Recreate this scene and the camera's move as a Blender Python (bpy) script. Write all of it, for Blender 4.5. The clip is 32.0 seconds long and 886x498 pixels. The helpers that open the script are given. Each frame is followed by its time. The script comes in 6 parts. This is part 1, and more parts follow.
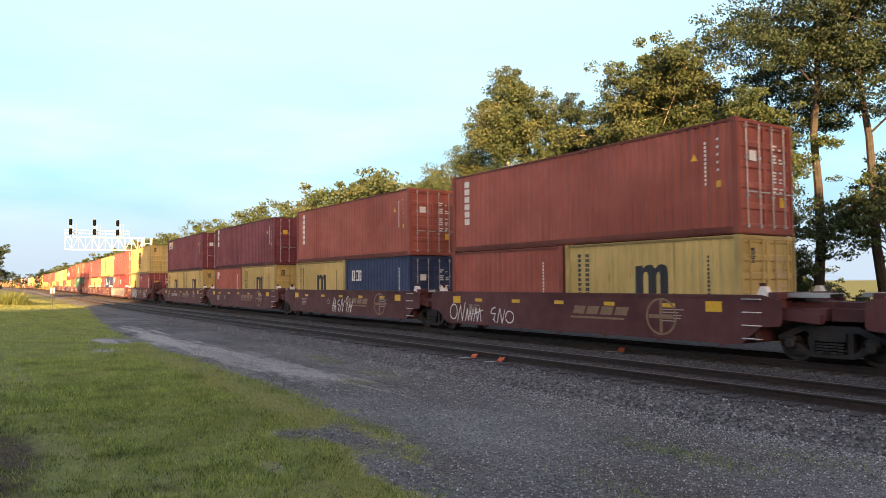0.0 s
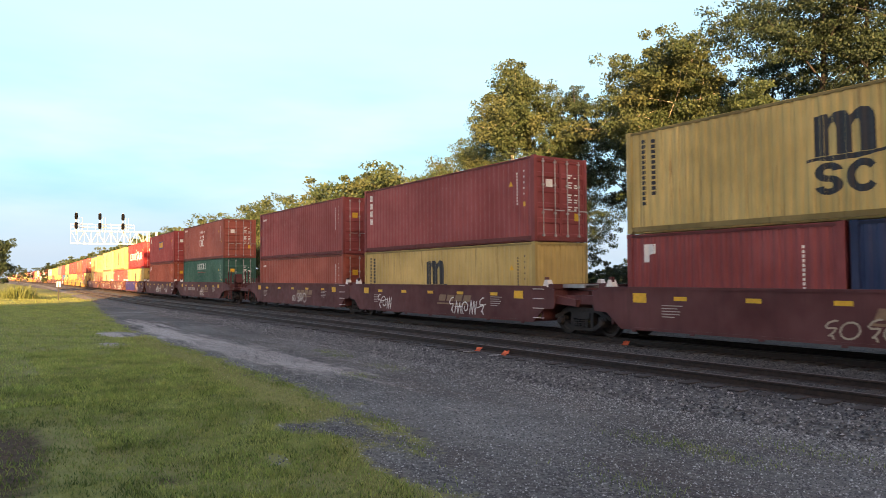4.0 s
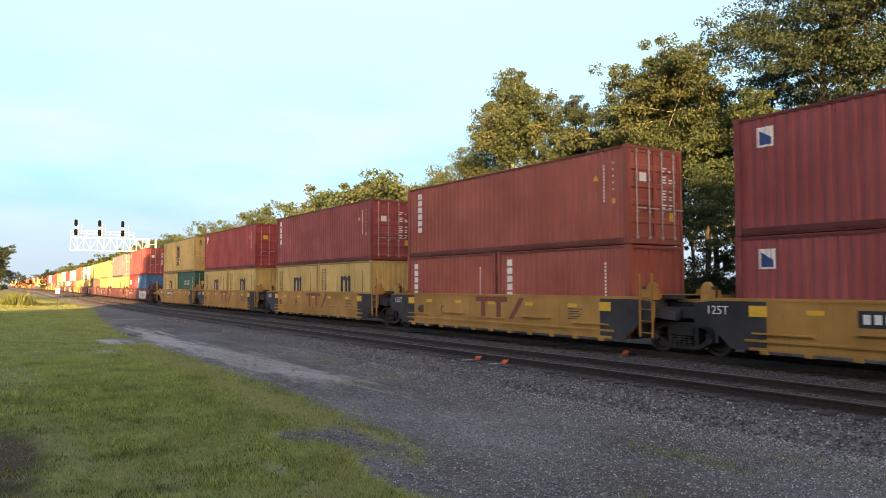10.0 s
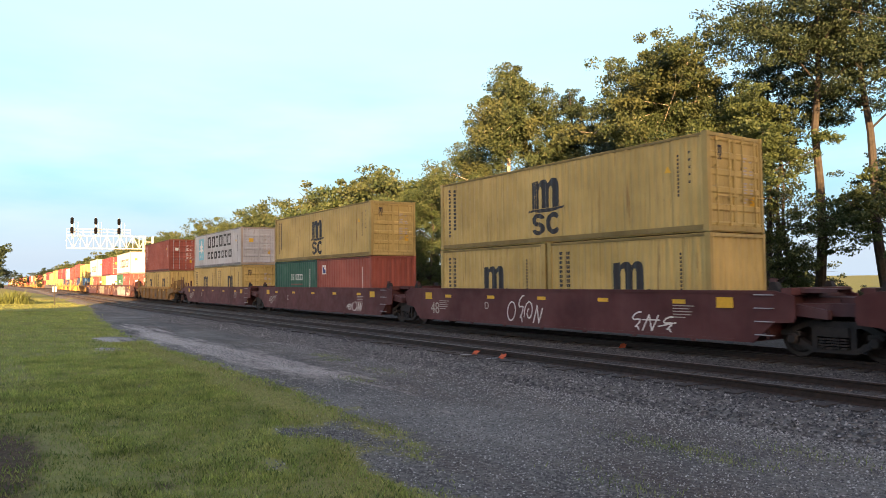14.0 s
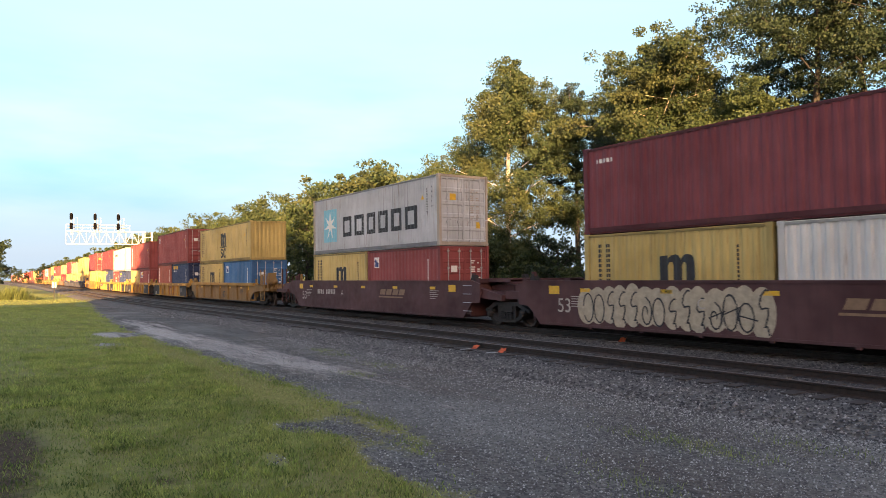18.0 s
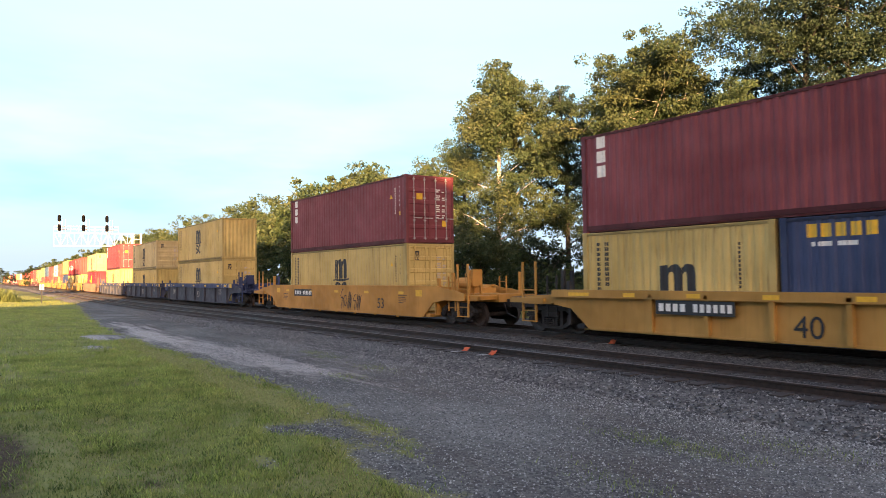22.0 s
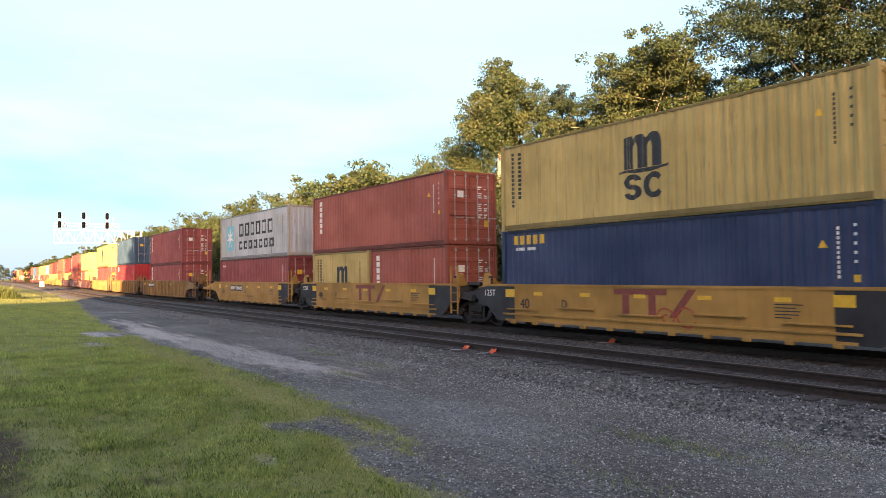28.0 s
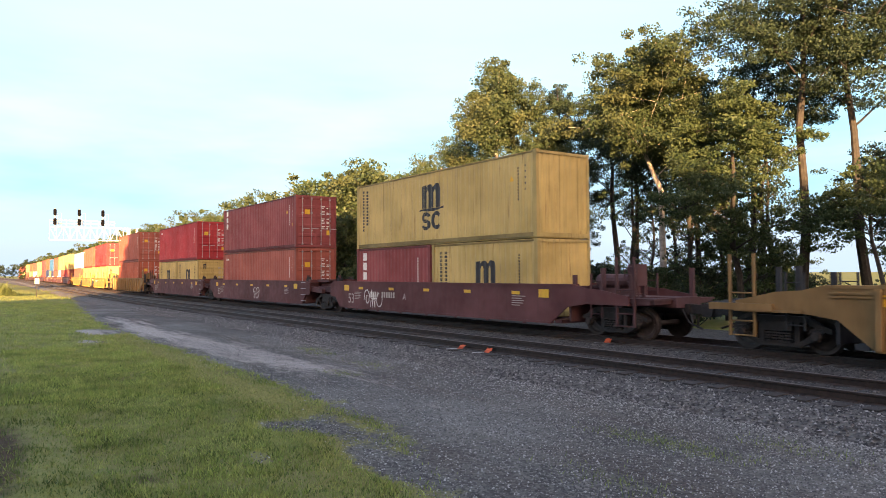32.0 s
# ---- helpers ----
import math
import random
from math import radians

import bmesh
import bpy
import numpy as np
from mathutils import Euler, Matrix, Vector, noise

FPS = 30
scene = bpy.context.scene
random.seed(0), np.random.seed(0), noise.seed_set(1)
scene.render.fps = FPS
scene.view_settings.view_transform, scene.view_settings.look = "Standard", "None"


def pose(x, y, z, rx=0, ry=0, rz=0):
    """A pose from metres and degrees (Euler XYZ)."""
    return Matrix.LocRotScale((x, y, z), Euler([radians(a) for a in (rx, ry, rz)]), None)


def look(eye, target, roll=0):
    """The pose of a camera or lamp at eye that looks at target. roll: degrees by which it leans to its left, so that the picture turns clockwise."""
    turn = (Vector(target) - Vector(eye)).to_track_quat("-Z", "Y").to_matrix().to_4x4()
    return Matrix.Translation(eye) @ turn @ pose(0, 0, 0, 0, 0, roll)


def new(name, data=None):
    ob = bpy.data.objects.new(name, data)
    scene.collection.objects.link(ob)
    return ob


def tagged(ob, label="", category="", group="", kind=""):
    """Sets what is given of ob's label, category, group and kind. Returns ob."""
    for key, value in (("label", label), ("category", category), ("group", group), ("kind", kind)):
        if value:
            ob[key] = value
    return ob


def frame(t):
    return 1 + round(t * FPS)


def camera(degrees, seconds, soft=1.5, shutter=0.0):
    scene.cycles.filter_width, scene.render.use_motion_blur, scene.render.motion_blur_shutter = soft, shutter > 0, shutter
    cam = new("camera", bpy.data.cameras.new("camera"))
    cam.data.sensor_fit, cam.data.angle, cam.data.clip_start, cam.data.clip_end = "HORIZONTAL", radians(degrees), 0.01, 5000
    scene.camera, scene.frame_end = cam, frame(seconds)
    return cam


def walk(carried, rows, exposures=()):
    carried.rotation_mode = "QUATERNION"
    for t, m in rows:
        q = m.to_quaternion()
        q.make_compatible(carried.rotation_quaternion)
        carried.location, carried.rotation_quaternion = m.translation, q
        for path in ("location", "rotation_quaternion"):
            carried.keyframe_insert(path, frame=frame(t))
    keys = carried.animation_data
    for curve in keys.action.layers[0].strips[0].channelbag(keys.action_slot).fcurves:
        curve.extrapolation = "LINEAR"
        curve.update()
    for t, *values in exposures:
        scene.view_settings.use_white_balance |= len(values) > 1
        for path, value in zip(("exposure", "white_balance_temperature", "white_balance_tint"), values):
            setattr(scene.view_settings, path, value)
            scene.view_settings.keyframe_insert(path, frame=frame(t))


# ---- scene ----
# camera: one standing viewpoint beside the line, panned and tilted by small amounts
EYE = (0.0, 0.0, 1.87)


def aim(yaw, pitch, roll):
    a, p = radians(yaw), radians(pitch)
    way = Vector((-math.cos(a) * math.cos(p), math.sin(a) * math.cos(p), math.sin(p)))
    return look(EYE, Vector(EYE) + way * 10, roll)


cam = camera(63.99, 32.0, soft=0.3, shutter=0.06)
walk(cam, [(t, aim(a, p, r)) for t, a, p, r in (
    (0, 34.19, 2.70, -0.37), (0.5, 34.21, 2.60, -0.36), (1, 34.12, 2.57, -0.37), (1.5, 34.03, 2.41, -0.45),
    (2, 34.03, 2.28, -0.51), (2.5, 34.02, 2.20, -0.61), (3, 33.82, 2.23, -0.57), (3.5, 33.82, 2.20, -0.43),
    (5.5, 33.81, 2.18, -0.36), (6, 33.79, 2.40, -0.19), (6.5, 33.88, 2.53, -0.06), (7, 33.93, 2.62, -0.02),
    (7.5, 33.97, 2.64, -0.26), (8, 34.04, 2.67, -0.44), (8.5, 34.00, 2.57, -0.34), (9, 33.93, 2.61, -0.11),
    (9.5, 33.79, 2.70, -0.13), (10, 33.86, 2.86, -0.15), (10.5, 33.87, 3.03, -0.32), (11, 33.97, 2.95, -0.50),
    (11.5, 34.01, 2.91, -0.30), (12, 34.02, 2.87, -0.22), (12.5, 34.09, 2.88, -0.13), (13, 34.10, 2.77, -0.27),
    (13.5, 34.14, 2.63, -0.39), (14, 34.09, 2.46, -0.63), (14.5, 34.05, 2.39, -0.61), (16.5, 34.05, 2.23, -0.67),
    (17, 34.12, 2.09, -0.91), (17.5, 34.06, 2.14, -0.93), (18, 34.12, 2.02, -0.81), (18.5, 34.26, 2.08, -0.77),
    (19, 34.25, 1.98, -0.74), (19.5, 34.27, 1.85, -0.72), (20, 34.21, 1.88, -0.75), (20.5, 34.24, 1.70, -0.75),
    (21, 34.72, 1.88, -0.56), (21.5, 34.95, 2.03, -0.68), (22, 34.88, 2.19, -0.78), (22.5, 34.49, 2.16, -0.69),
    (23, 34.34, 2.20, -0.80), (23.5, 34.20, 1.99, -0.70), (24, 34.23, 1.92, -0.68), (24.5, 34.24, 1.90, -0.50),
    (25, 34.34, 1.96, -0.48), (25.5, 34.42, 2.04, -0.64), (27.5, 34.80, 2.09, -0.59), (28, 34.87, 2.05, -0.58),
    (28.5, 35.18, 2.07, -0.56), (29, 35.18, 2.09, -0.44), (29.5, 35.16, 2.04, -0.48), (30, 35.15, 1.98, -0.27),
    (30.5, 35.20, 1.94, -0.23), (31, 35.14, 1.99, -0.26), (31.5, 35.17, 1.94, -0.36), (32, 35.16, 1.98, -0.29),
)], exposures=((0, 2.32, 7400, 26), (20, 2.32, 7400, 26), (22.5, 2.53, 7150, 26), (32, 2.53, 7150, 26)))

# daylight: low evening sun from behind on the right, open sky
SUN_WAY = Vector((0.86, -0.51, 0.0)).normalized()
SUN_ELEV = radians(6.5)
sun_dir = (SUN_WAY * math.cos(SUN_ELEV) + Vector((0, 0, math.sin(SUN_ELEV)))).normalized()
world = bpy.data.worlds.new("world")
scene.world = world
world.use_nodes = True
wn, wl = world.node_tree.nodes, world.node_tree.links
sky = wn.new("ShaderNodeTexSky")
sky.sky_type = "NISHITA"
sky.sun_disc = False
sky.sun_elevation = SUN_ELEV
sky.sun_rotation = math.atan2(sun_dir.x, sun_dir.y)
sky.air_density, sky.dust_density, sky.ozone_density = 1.0, 2.6, 1.5
wn["Background"].inputs["Strength"].default_value = 0.15
# thin bright cloud lying all round the horizon, breaking up higher
coord = wn.new("ShaderNodeTexCoord")
sepz = wn.new("ShaderNodeSeparateXYZ")
wl.new(coord.outputs["Generated"], sepz.inputs[0])
low = wn.new("ShaderNodeMapRange")
low.interpolation_type = "SMOOTHSTEP"
for key, v in (("From Min", 0.62), ("From Max", 0.05), ("To Min", 0.0), ("To Max", 0.95)):
    low.inputs[key].default_value = v
wl.new(sepz.outputs["Z"], low.inputs["Value"])
stretch = wn.new("ShaderNodeMapping")
stretch.inputs["Scale"].default_value = (1.6, 1.6, 7.0)
wl.new(coord.outputs["Generated"], stretch.inputs["Vector"])
wisp = wn.new("ShaderNodeTexNoise")
wisp.inputs["Scale"].default_value, wisp.inputs["Detail"].default_value = 2.2, 7.0
wl.new(stretch.outputs["Vector"], wisp.inputs["Vector"])
tone = wn.new("ShaderNodeMix")
tone.data_type = "RGBA"
tone.inputs["A"].default_value, tone.inputs["B"].default_value = (0.3, 1.14, 1.6, 1), (0.98, 1.54, 1.86, 1)
soft_ = wn.new("ShaderNodeMapRange")
soft_.inputs["From Min"].default_value, soft_.inputs["From Max"].default_value = 0.3, 0.72
wl.new(wisp.outputs["Fac"], soft_.inputs["Value"])
rise = wn.new("ShaderNodeMapRange")
for key, v in (("From Min", 0.36), ("From Max", 0.1), ("To Min", 0.1), ("To Max", 0.85)):
    rise.inputs[key].default_value = v
wl.new(sepz.outputs["Z"], rise.inputs["Value"])
both = wn.new("ShaderNodeMath")
both.operation = "MULTIPLY"
wl.new(soft_.outputs["Result"], both.inputs[0])
wl.new(rise.outputs["Result"], both.inputs[1])
wl.new(both.outputs[0], tone.inputs["Factor"])
veil = wn.new("ShaderNodeMix")
veil.data_type = "RGBA"
wl.new(low.outputs["Result"], veil.inputs["Factor"])
wl.new(sky.outputs["Color"], veil.inputs["A"])
# a blue-grey bank of cloud close to the horizon
bank = wn.new("ShaderNodeMapRange")
for key, v in (("From Min", 0.16), ("From Max", 0.03), ("To Min", 0.0), ("To Max", 0.85)):
    bank.inputs[key].default_value = v
wl.new(sepz.outputs["Z"], bank.inputs["Value"])
dim = wn.new("ShaderNodeMix")
dim.data_type = "RGBA"
dim.inputs["B"].default_value = (0.78, 1.1, 1.36, 1)
wl.new(bank.outputs["Result"], dim.inputs["Factor"])
wl.new(tone.outputs["Result"], dim.inputs["A"])
# the cloud glows warm on the side where the sun stands
side = wn.new("ShaderNodeVectorMath")
side.operation = "DOT_PRODUCT"
side.inputs[1].default_value = SUN_WAY
wl.new(coord.outputs["Generated"], side.inputs[0])
near_sun = wn.new("ShaderNodeMapRange")
near_sun.interpolation_type = "SMOOTHSTEP"
for key, v in (("From Min", -0.15), ("From Max", 0.95), ("To Min", 0.0), ("To Max", 1.0)):
    near_sun.inputs[key].default_value = v
wl.new(side.outputs["Value"], near_sun.inputs["Value"])
glow = wn.new("ShaderNodeMix")
glow.data_type = "RGBA"
glow.inputs["B"].default_value = (2.5, 1.5, 0.85, 1)
wl.new(near_sun.outputs["Result"], glow.inputs["Factor"])
wl.new(dim.outputs["Result"], glow.inputs["A"])
wl.new(glow.outputs["Result"], veil.inputs["B"])
wl.new(veil.outputs["Result"], wn["Background"].inputs["Color"])
sun = new("sun", bpy.data.lights.new("sun", "SUN"))
sun.data.energy, sun.data.angle, sun.data.color = 5.0, radians(0.6), (1.0, 0.66, 0.3)
sun.matrix_world = look((0, 0, 0), -sun_dir)

# ---- materials ----
MATS = {}


def node_mat(name):
    m = bpy.data.materials.new(name)
    m.use_nodes = True
    return m, m.node_tree.nodes, m.node_tree.links, m.node_tree.nodes["Principled BSDF"]


def noise_node(n, l, vec, scale, detail=4.0, rough=0.6):
    t = n.new("ShaderNodeTexNoise")
    t.inputs["Scale"].default_value, t.inputs["Detail"].default_value, t.inputs["Roughness"].default_value = scale, detail, rough
    l.new(vec, t.inputs["Vector"])
    return t.outputs["Fac"]


def ramp(n, l, fac, lo, hi, a=0.0, b=1.0):
    r = n.new("ShaderNodeMapRange")
    for key, v in (("From Min", lo), ("From Max", hi), ("To Min", a), ("To Max", b)):
        r.inputs[key].default_value = v
    l.new(fac, r.inputs["Value"])
    return r.outputs["Result"]


def mix(n, l, fac, a, b, mode="MIX"):
    m = n.new("ShaderNodeMix")
    m.data_type, m.blend_type = "RGBA", mode
    for sock, v in ((m.inputs["Factor"], fac), (m.inputs["A"], a), (m.inputs["B"], b)):
        if isinstance(v, (int, float)):
            sock.default_value = v
        elif isinstance(v, tuple):
            sock.default_value = (*v, 1) if len(v) == 3 else v
        else:
            l.new(v, sock)
    return m.outputs["Result"]


def shifted(n, l, stretch=(1, 1, 1)):
    """Object coordinates with a shift of each object's own."""
    tc, oi = n.new("ShaderNodeTexCoord"), n.new("ShaderNodeObjectInfo")
    mp = n.new("ShaderNodeMapping")
    mp.inputs["Scale"].default_value = stretch
    mul = n.new("ShaderNodeMath")
    mul.operation = "MULTIPLY"
    mul.inputs[1].default_value = 60.0
    l.new(oi.outputs["Random"], mul.inputs[0])
    comb = n.new("ShaderNodeCombineXYZ")
    l.new(mul.outputs[0], comb.inputs["X"])
    l.new(mul.outputs[0], comb.inputs["Z"])
    l.new(tc.outputs["Object"], mp.inputs["Vector"])
    l.new(comb.outputs[0], mp.inputs["Location"])
    return mp.outputs["Vector"]


def bump(n, l, bsdf, height, strength, dist=0.02):
    b = n.new("ShaderNodeBump")
    b.inputs["Strength"].default_value, b.inputs["Distance"].default_value = strength, dist
    l.new(height, b.inputs["Height"])
    l.new(b.outputs["Normal"], bsdf.inputs["Normal"])


def paint(name, col, rough=0.5, rust=0.5, fade=0.25, metal=0.0):
    """Weathered paint on steel: faded patches, vertical dirt streaks, rust spots."""
    if name in MATS:
        return MATS[name]
    m, n, l, b = node_mat(name)
    v, vs = shifted(n, l), shifted(n, l, (3.0, 3.0, 0.25))
    big = ramp(n, l, noise_node(n, l, v, 0.5, 3), 0.35, 0.7)
    light = tuple(min(1, c * (1 + fade) + 0.02) for c in col)
    dark = tuple(c * (1 - fade * 0.7) for c in col)
    c = mix(n, l, big, dark, light)
    streak = ramp(n, l, noise_node(n, l, vs, 2.0, 5, 0.7), 0.52, 0.75, 0.0, 0.45)
    c = mix(n, l, streak, c, tuple(x * 0.55 + 0.012 for x in col))
    spots = ramp(n, l, noise_node(n, l, v, 4.0, 8, 0.75), 0.66, 0.74, 0.0, rust)
    c = mix(n, l, spots, c, (0.11, 0.045, 0.02))
    if rust > 0.5:
        runs = shifted(n, l, (5.0, 5.0, 0.3))
        c = mix(n, l, ramp(n, l, noise_node(n, l, runs, 1.6, 6, 0.7), 0.59, 0.69, 0.0, 0.7), c, (0.17, 0.075, 0.03))
        thin = shifted(n, l, (9.0, 9.0, 0.16))
        c = mix(n, l, ramp(n, l, noise_node(n, l, thin, 1.3, 4, 0.6), 0.6, 0.66, 0.0, 0.55), c, tuple(x * 0.4 for x in col))
    l.new(c, b.inputs["Base Color"])
    r = ramp(n, l, noise_node(n, l, v, 3.0, 4), 0.3, 0.7, rough - 0.08, rough + 0.15)
    l.new(r, b.inputs["Roughness"])
    b.inputs["Metallic"].default_value = metal
    b.inputs["Specular IOR Level"].default_value = 0.3
    bump(n, l, b, noise_node(n, l, v, 12.0, 6), 0.12, 0.01)
    MATS[name] = m
    return m


def plain(name, col, rough=0.6, metal=0.0, vary=0.25, scale=6.0):
    if name in MATS:
        return MATS[name]
    m, n, l, b = node_mat(name)
    v = shifted(n, l)
    f = ramp(n, l, noise_node(n, l, v, scale, 6, 0.65), 0.3, 0.72)
    c = mix(n, l, f, tuple(x * (1 - vary) for x in col), tuple(min(1, x * (1 + vary)) for x in col))
    l.new(c, b.inputs["Base Color"])
    b.inputs["Roughness"].default_value, b.inputs["Metallic"].default_value = rough, metal
    MATS[name] = m
    return m


PAINT = {
    "rust_red": (0.33, 0.084, 0.057), "maroon": (0.265, 0.055, 0.054), "plum": (0.18, 0.035, 0.045), "ochre": (0.51, 0.378, 0.135), "tan": (0.46, 0.365, 0.185), "navy": (0.022, 0.04, 0.105),
    "blue": (0.035, 0.13, 0.29), "slate_blue": (0.04, 0.085, 0.15), "green": (0.022, 0.105, 0.075), "pale_grey": (0.46, 0.485, 0.51), "grey": (0.13, 0.135, 0.15),
    "bright_red": (0.42, 0.03, 0.035), "crimson": (0.32, 0.05, 0.047), "orange_red": (0.36, 0.085, 0.045), "white": (0.68, 0.68, 0.66), "wine": (0.2, 0.02, 0.035),
}
WORDS = {
    "rust_red": "rust-red", "maroon": "maroon", "plum": "dark plum-red", "ochre": "ochre-yellow", "tan": "faded tan-yellow", "navy": "navy-blue", "blue": "mid-blue", "slate_blue": "slate-blue", "green": "dark green",
    "pale_grey": "pale grey", "grey": "dark grey", "bright_red": "bright red", "crimson": "faded crimson", "orange_red": "orange-red", "white": "dirty white", "wine": "wine-red",
}
CAR_PAINT = {"brown": (0.1, 0.03, 0.03), "dark_brown": (0.075, 0.029, 0.031), "yellow": (0.37, 0.2, 0.045), "orange_yellow": (0.47, 0.225, 0.045), "rail_blue": (0.03, 0.045, 0.11), "weathered_brown": (0.13, 0.075, 0.055), "dull_yellow": (0.225, 0.13, 0.046)}
M_WHITE = plain("white_lettering", (0.75, 0.74, 0.7), 0.6, 0, 0.12, 8)
M_FADED = plain("faded_white_lettering", (0.42, 0.38, 0.34), 0.65, 0, 0.3, 6)
M_BLACK = plain("black_lettering", (0.02, 0.021, 0.026), 0.55, 0, 0.3, 8)
M_SIGNAL_YELLOW = plain("yellow_marking", (0.72, 0.42, 0.03), 0.5, 0, 0.15, 8)
M_STEEL = plain("galvanised_steel", (0.42, 0.42, 0.42), 0.45, 0.6, 0.25, 5)
M_IRON = plain("grimy_cast_iron", (0.024, 0.02, 0.019), 0.75, 0.1, 0.45, 7)
M_WHEEL = plain("dusty_wheel_steel", (0.06, 0.045, 0.04), 0.55, 0.4, 0.4, 7)
M_RAIL = plain("rusty_rail", (0.042, 0.026, 0.021), 0.6, 0.3, 0.4, 9)
M_RAILTOP = plain("polished_rail_head", (0.11, 0.085, 0.075), 0.5, 0.5, 0.3, 9)
M_TIE = plain("weathered_timber_tie", (0.04, 0.031, 0.027), 0.85, 0, 0.5, 5)

# ---- mesh helpers ----
PROTO = {}


def part(name, bm, material, parent, label=""):
    """Links a bmesh or a mesh as one object under a thing or a part."""
    if isinstance(bm, bmesh.types.BMesh):
        me = bpy.data.meshes.new(name)
        bm.to_mesh(me)
        bm.free()
    else:
        me = bm
    ob = new(name, me)
    ob.parent = parent
    if material is not None:
        if not me.materials:
            me.materials.append(None)
        ob.material_slots[0].link = "OBJECT"
        ob.material_slots[0].material = material
    if label:
        ob["label"] = label
    return ob


def root(name, label, category, group="", kind=""):
    return tagged(new(name), label, category, group, kind)


class Geo:
    """Collects boxes, prisms and tubes into one mesh."""

    def __init__(self):
        self.v, self.f = [], []

    def add(self, verts, faces):
        k = len(self.v)
        self.v.extend(verts)
        self.f.extend([tuple(i + k for i in q) for q in faces])
        return self

    def box(self, x0, x1, y0, y1, z0, z1):
        return self.add([(x, y, z) for z in (z0, z1) for x, y in ((x0, y0), (x1, y0), (x1, y1), (x0, y1))],
                        [(3, 2, 1, 0), (4, 5, 6, 7), (0, 1, 5, 4), (1, 2, 6, 5), (2, 3, 7, 6), (3, 0, 4, 7)])

    def prism(self, outline, y0, y1):
        """An outline in x and z, counter-clockwise seen from -y, drawn from y0 to y1."""
        k = len(outline)
        v = [(x, y0, z) for x, z in outline] + [(x, y1, z) for x, z in outline]
        f = [tuple(range(k)), tuple(range(2 * k - 1, k - 1, -1))] + [((i + 1) % k, i, i + k, (i + 1) % k + k) for i in range(k)]
        return self.add(v, f)

    def tube(self, pts, radii, sides=6):
        pts = [Vector(p) for p in pts]
        v, f = [], []
        for i, p in enumerate(pts):
            d = (pts[min(i + 1, len(pts) - 1)] - pts[max(i - 1, 0)]).normalized()
            a = d.orthogonal().normalized()
            b = d.cross(a)
            r = radii[i] if isinstance(radii, (list, tuple)) else radii
            v += [tuple(p + a * (r * math.cos(w)) + b * (r * math.sin(w))) for w in (2 * math.pi * j / sides for j in range(sides))]
        for i in range(len(pts) - 1):
            f += [(i * sides + j, i * sides + (j + 1) % sides, (i + 1) * sides + (j + 1) % sides, (i + 1) * sides + j) for j in range(sides)]
        f += [tuple(range(sides - 1, -1, -1)), tuple(range((len(pts) - 1) * sides, len(pts) * sides))]
        return self.add(v, f)

    def wheel(self, c, rings, sides=20):
        """A turned body about an axis along y: rings of (y, radius)."""
        v, f = [], []
        for y, r in rings:
            v += [(c[0] + r * math.cos(w), c[1] + y, c[2] + r * math.sin(w)) for w in (2 * math.pi * j / sides for j in range(sides))]
        for i in range(len(rings) - 1):
            f += [(i * sides + j, (i + 1) * sides + j, (i + 1) * sides + (j + 1) % sides, i * sides + (j + 1) % sides) for j in range(sides)]
        f += [tuple(range(sides)), tuple(range(len(rings) * sides - 1, (len(rings) - 1) * sides - 1, -1))]
        return self.add(v, f)

    def mesh(self, name, fix=True):
        me = bpy.data.meshes.new(name)
        me.from_pydata(self.v, [], self.f)
        if fix:
            bm = bmesh.new()
            bm.from_mesh(me)
            bmesh.ops.recalc_face_normals(bm, faces=bm.faces)
            bm.to_mesh(me)
            bm.free()
        me.update()
        return me


def cached(key, build):
    if key not in PROTO:
        PROTO[key] = build()
    return PROTO[key]


# ---- the line: straight beside the camera, easing away to the far side in the distance ----
TRACK_Y = 16.89
NEAR_TRACK_Y = 12.4
CURVE_X = [-2600, -330, -230, -105, -50, 1500]
CURVE_S = [0.022, 0.022, 0.05, 0.052, 0.0, 0.0]
_xs = np.arange(-2600, 1501, 1.0)
_sl = np.interp(_xs, CURVE_X, CURVE_S)
_cum = np.concatenate([[0], np.cumsum((_sl[1:] + _sl[:-1]) / 2)])
_off = np.interp(0, _xs, _cum) - _cum


def bend(x):
    return float(np.interp(x, _xs, _off))


def slope(x):
    return float(np.interp(x, CURVE_X, CURVE_S))


def travel(t):
    """Metres that the train has gone since the middle of the clip."""
    return 26.676 * (t - 16)


MOVERS = []


def rolls(ob, x, z, turn=0.0):
    """Puts ob on the train: x along it, at the middle of the clip."""
    ob.location = (x, TRACK_Y, z)
    MOVERS.append((ob, x, z, turn))
    return ob

# ---- decals: flat shapes laid on a surface, following its ribs ----


def wave(x, deep=0.028, period=0.278):
    """Depth of a container wall's ribs at x."""
    u = (x / period) % 1.0
    if u < 0.32:
        return 0.0
    if u < 0.5:
        return deep * (u - 0.32) / 0.18
    if u < 0.82:
        return deep
    return deep * (1 - (u - 0.82) / 0.18)


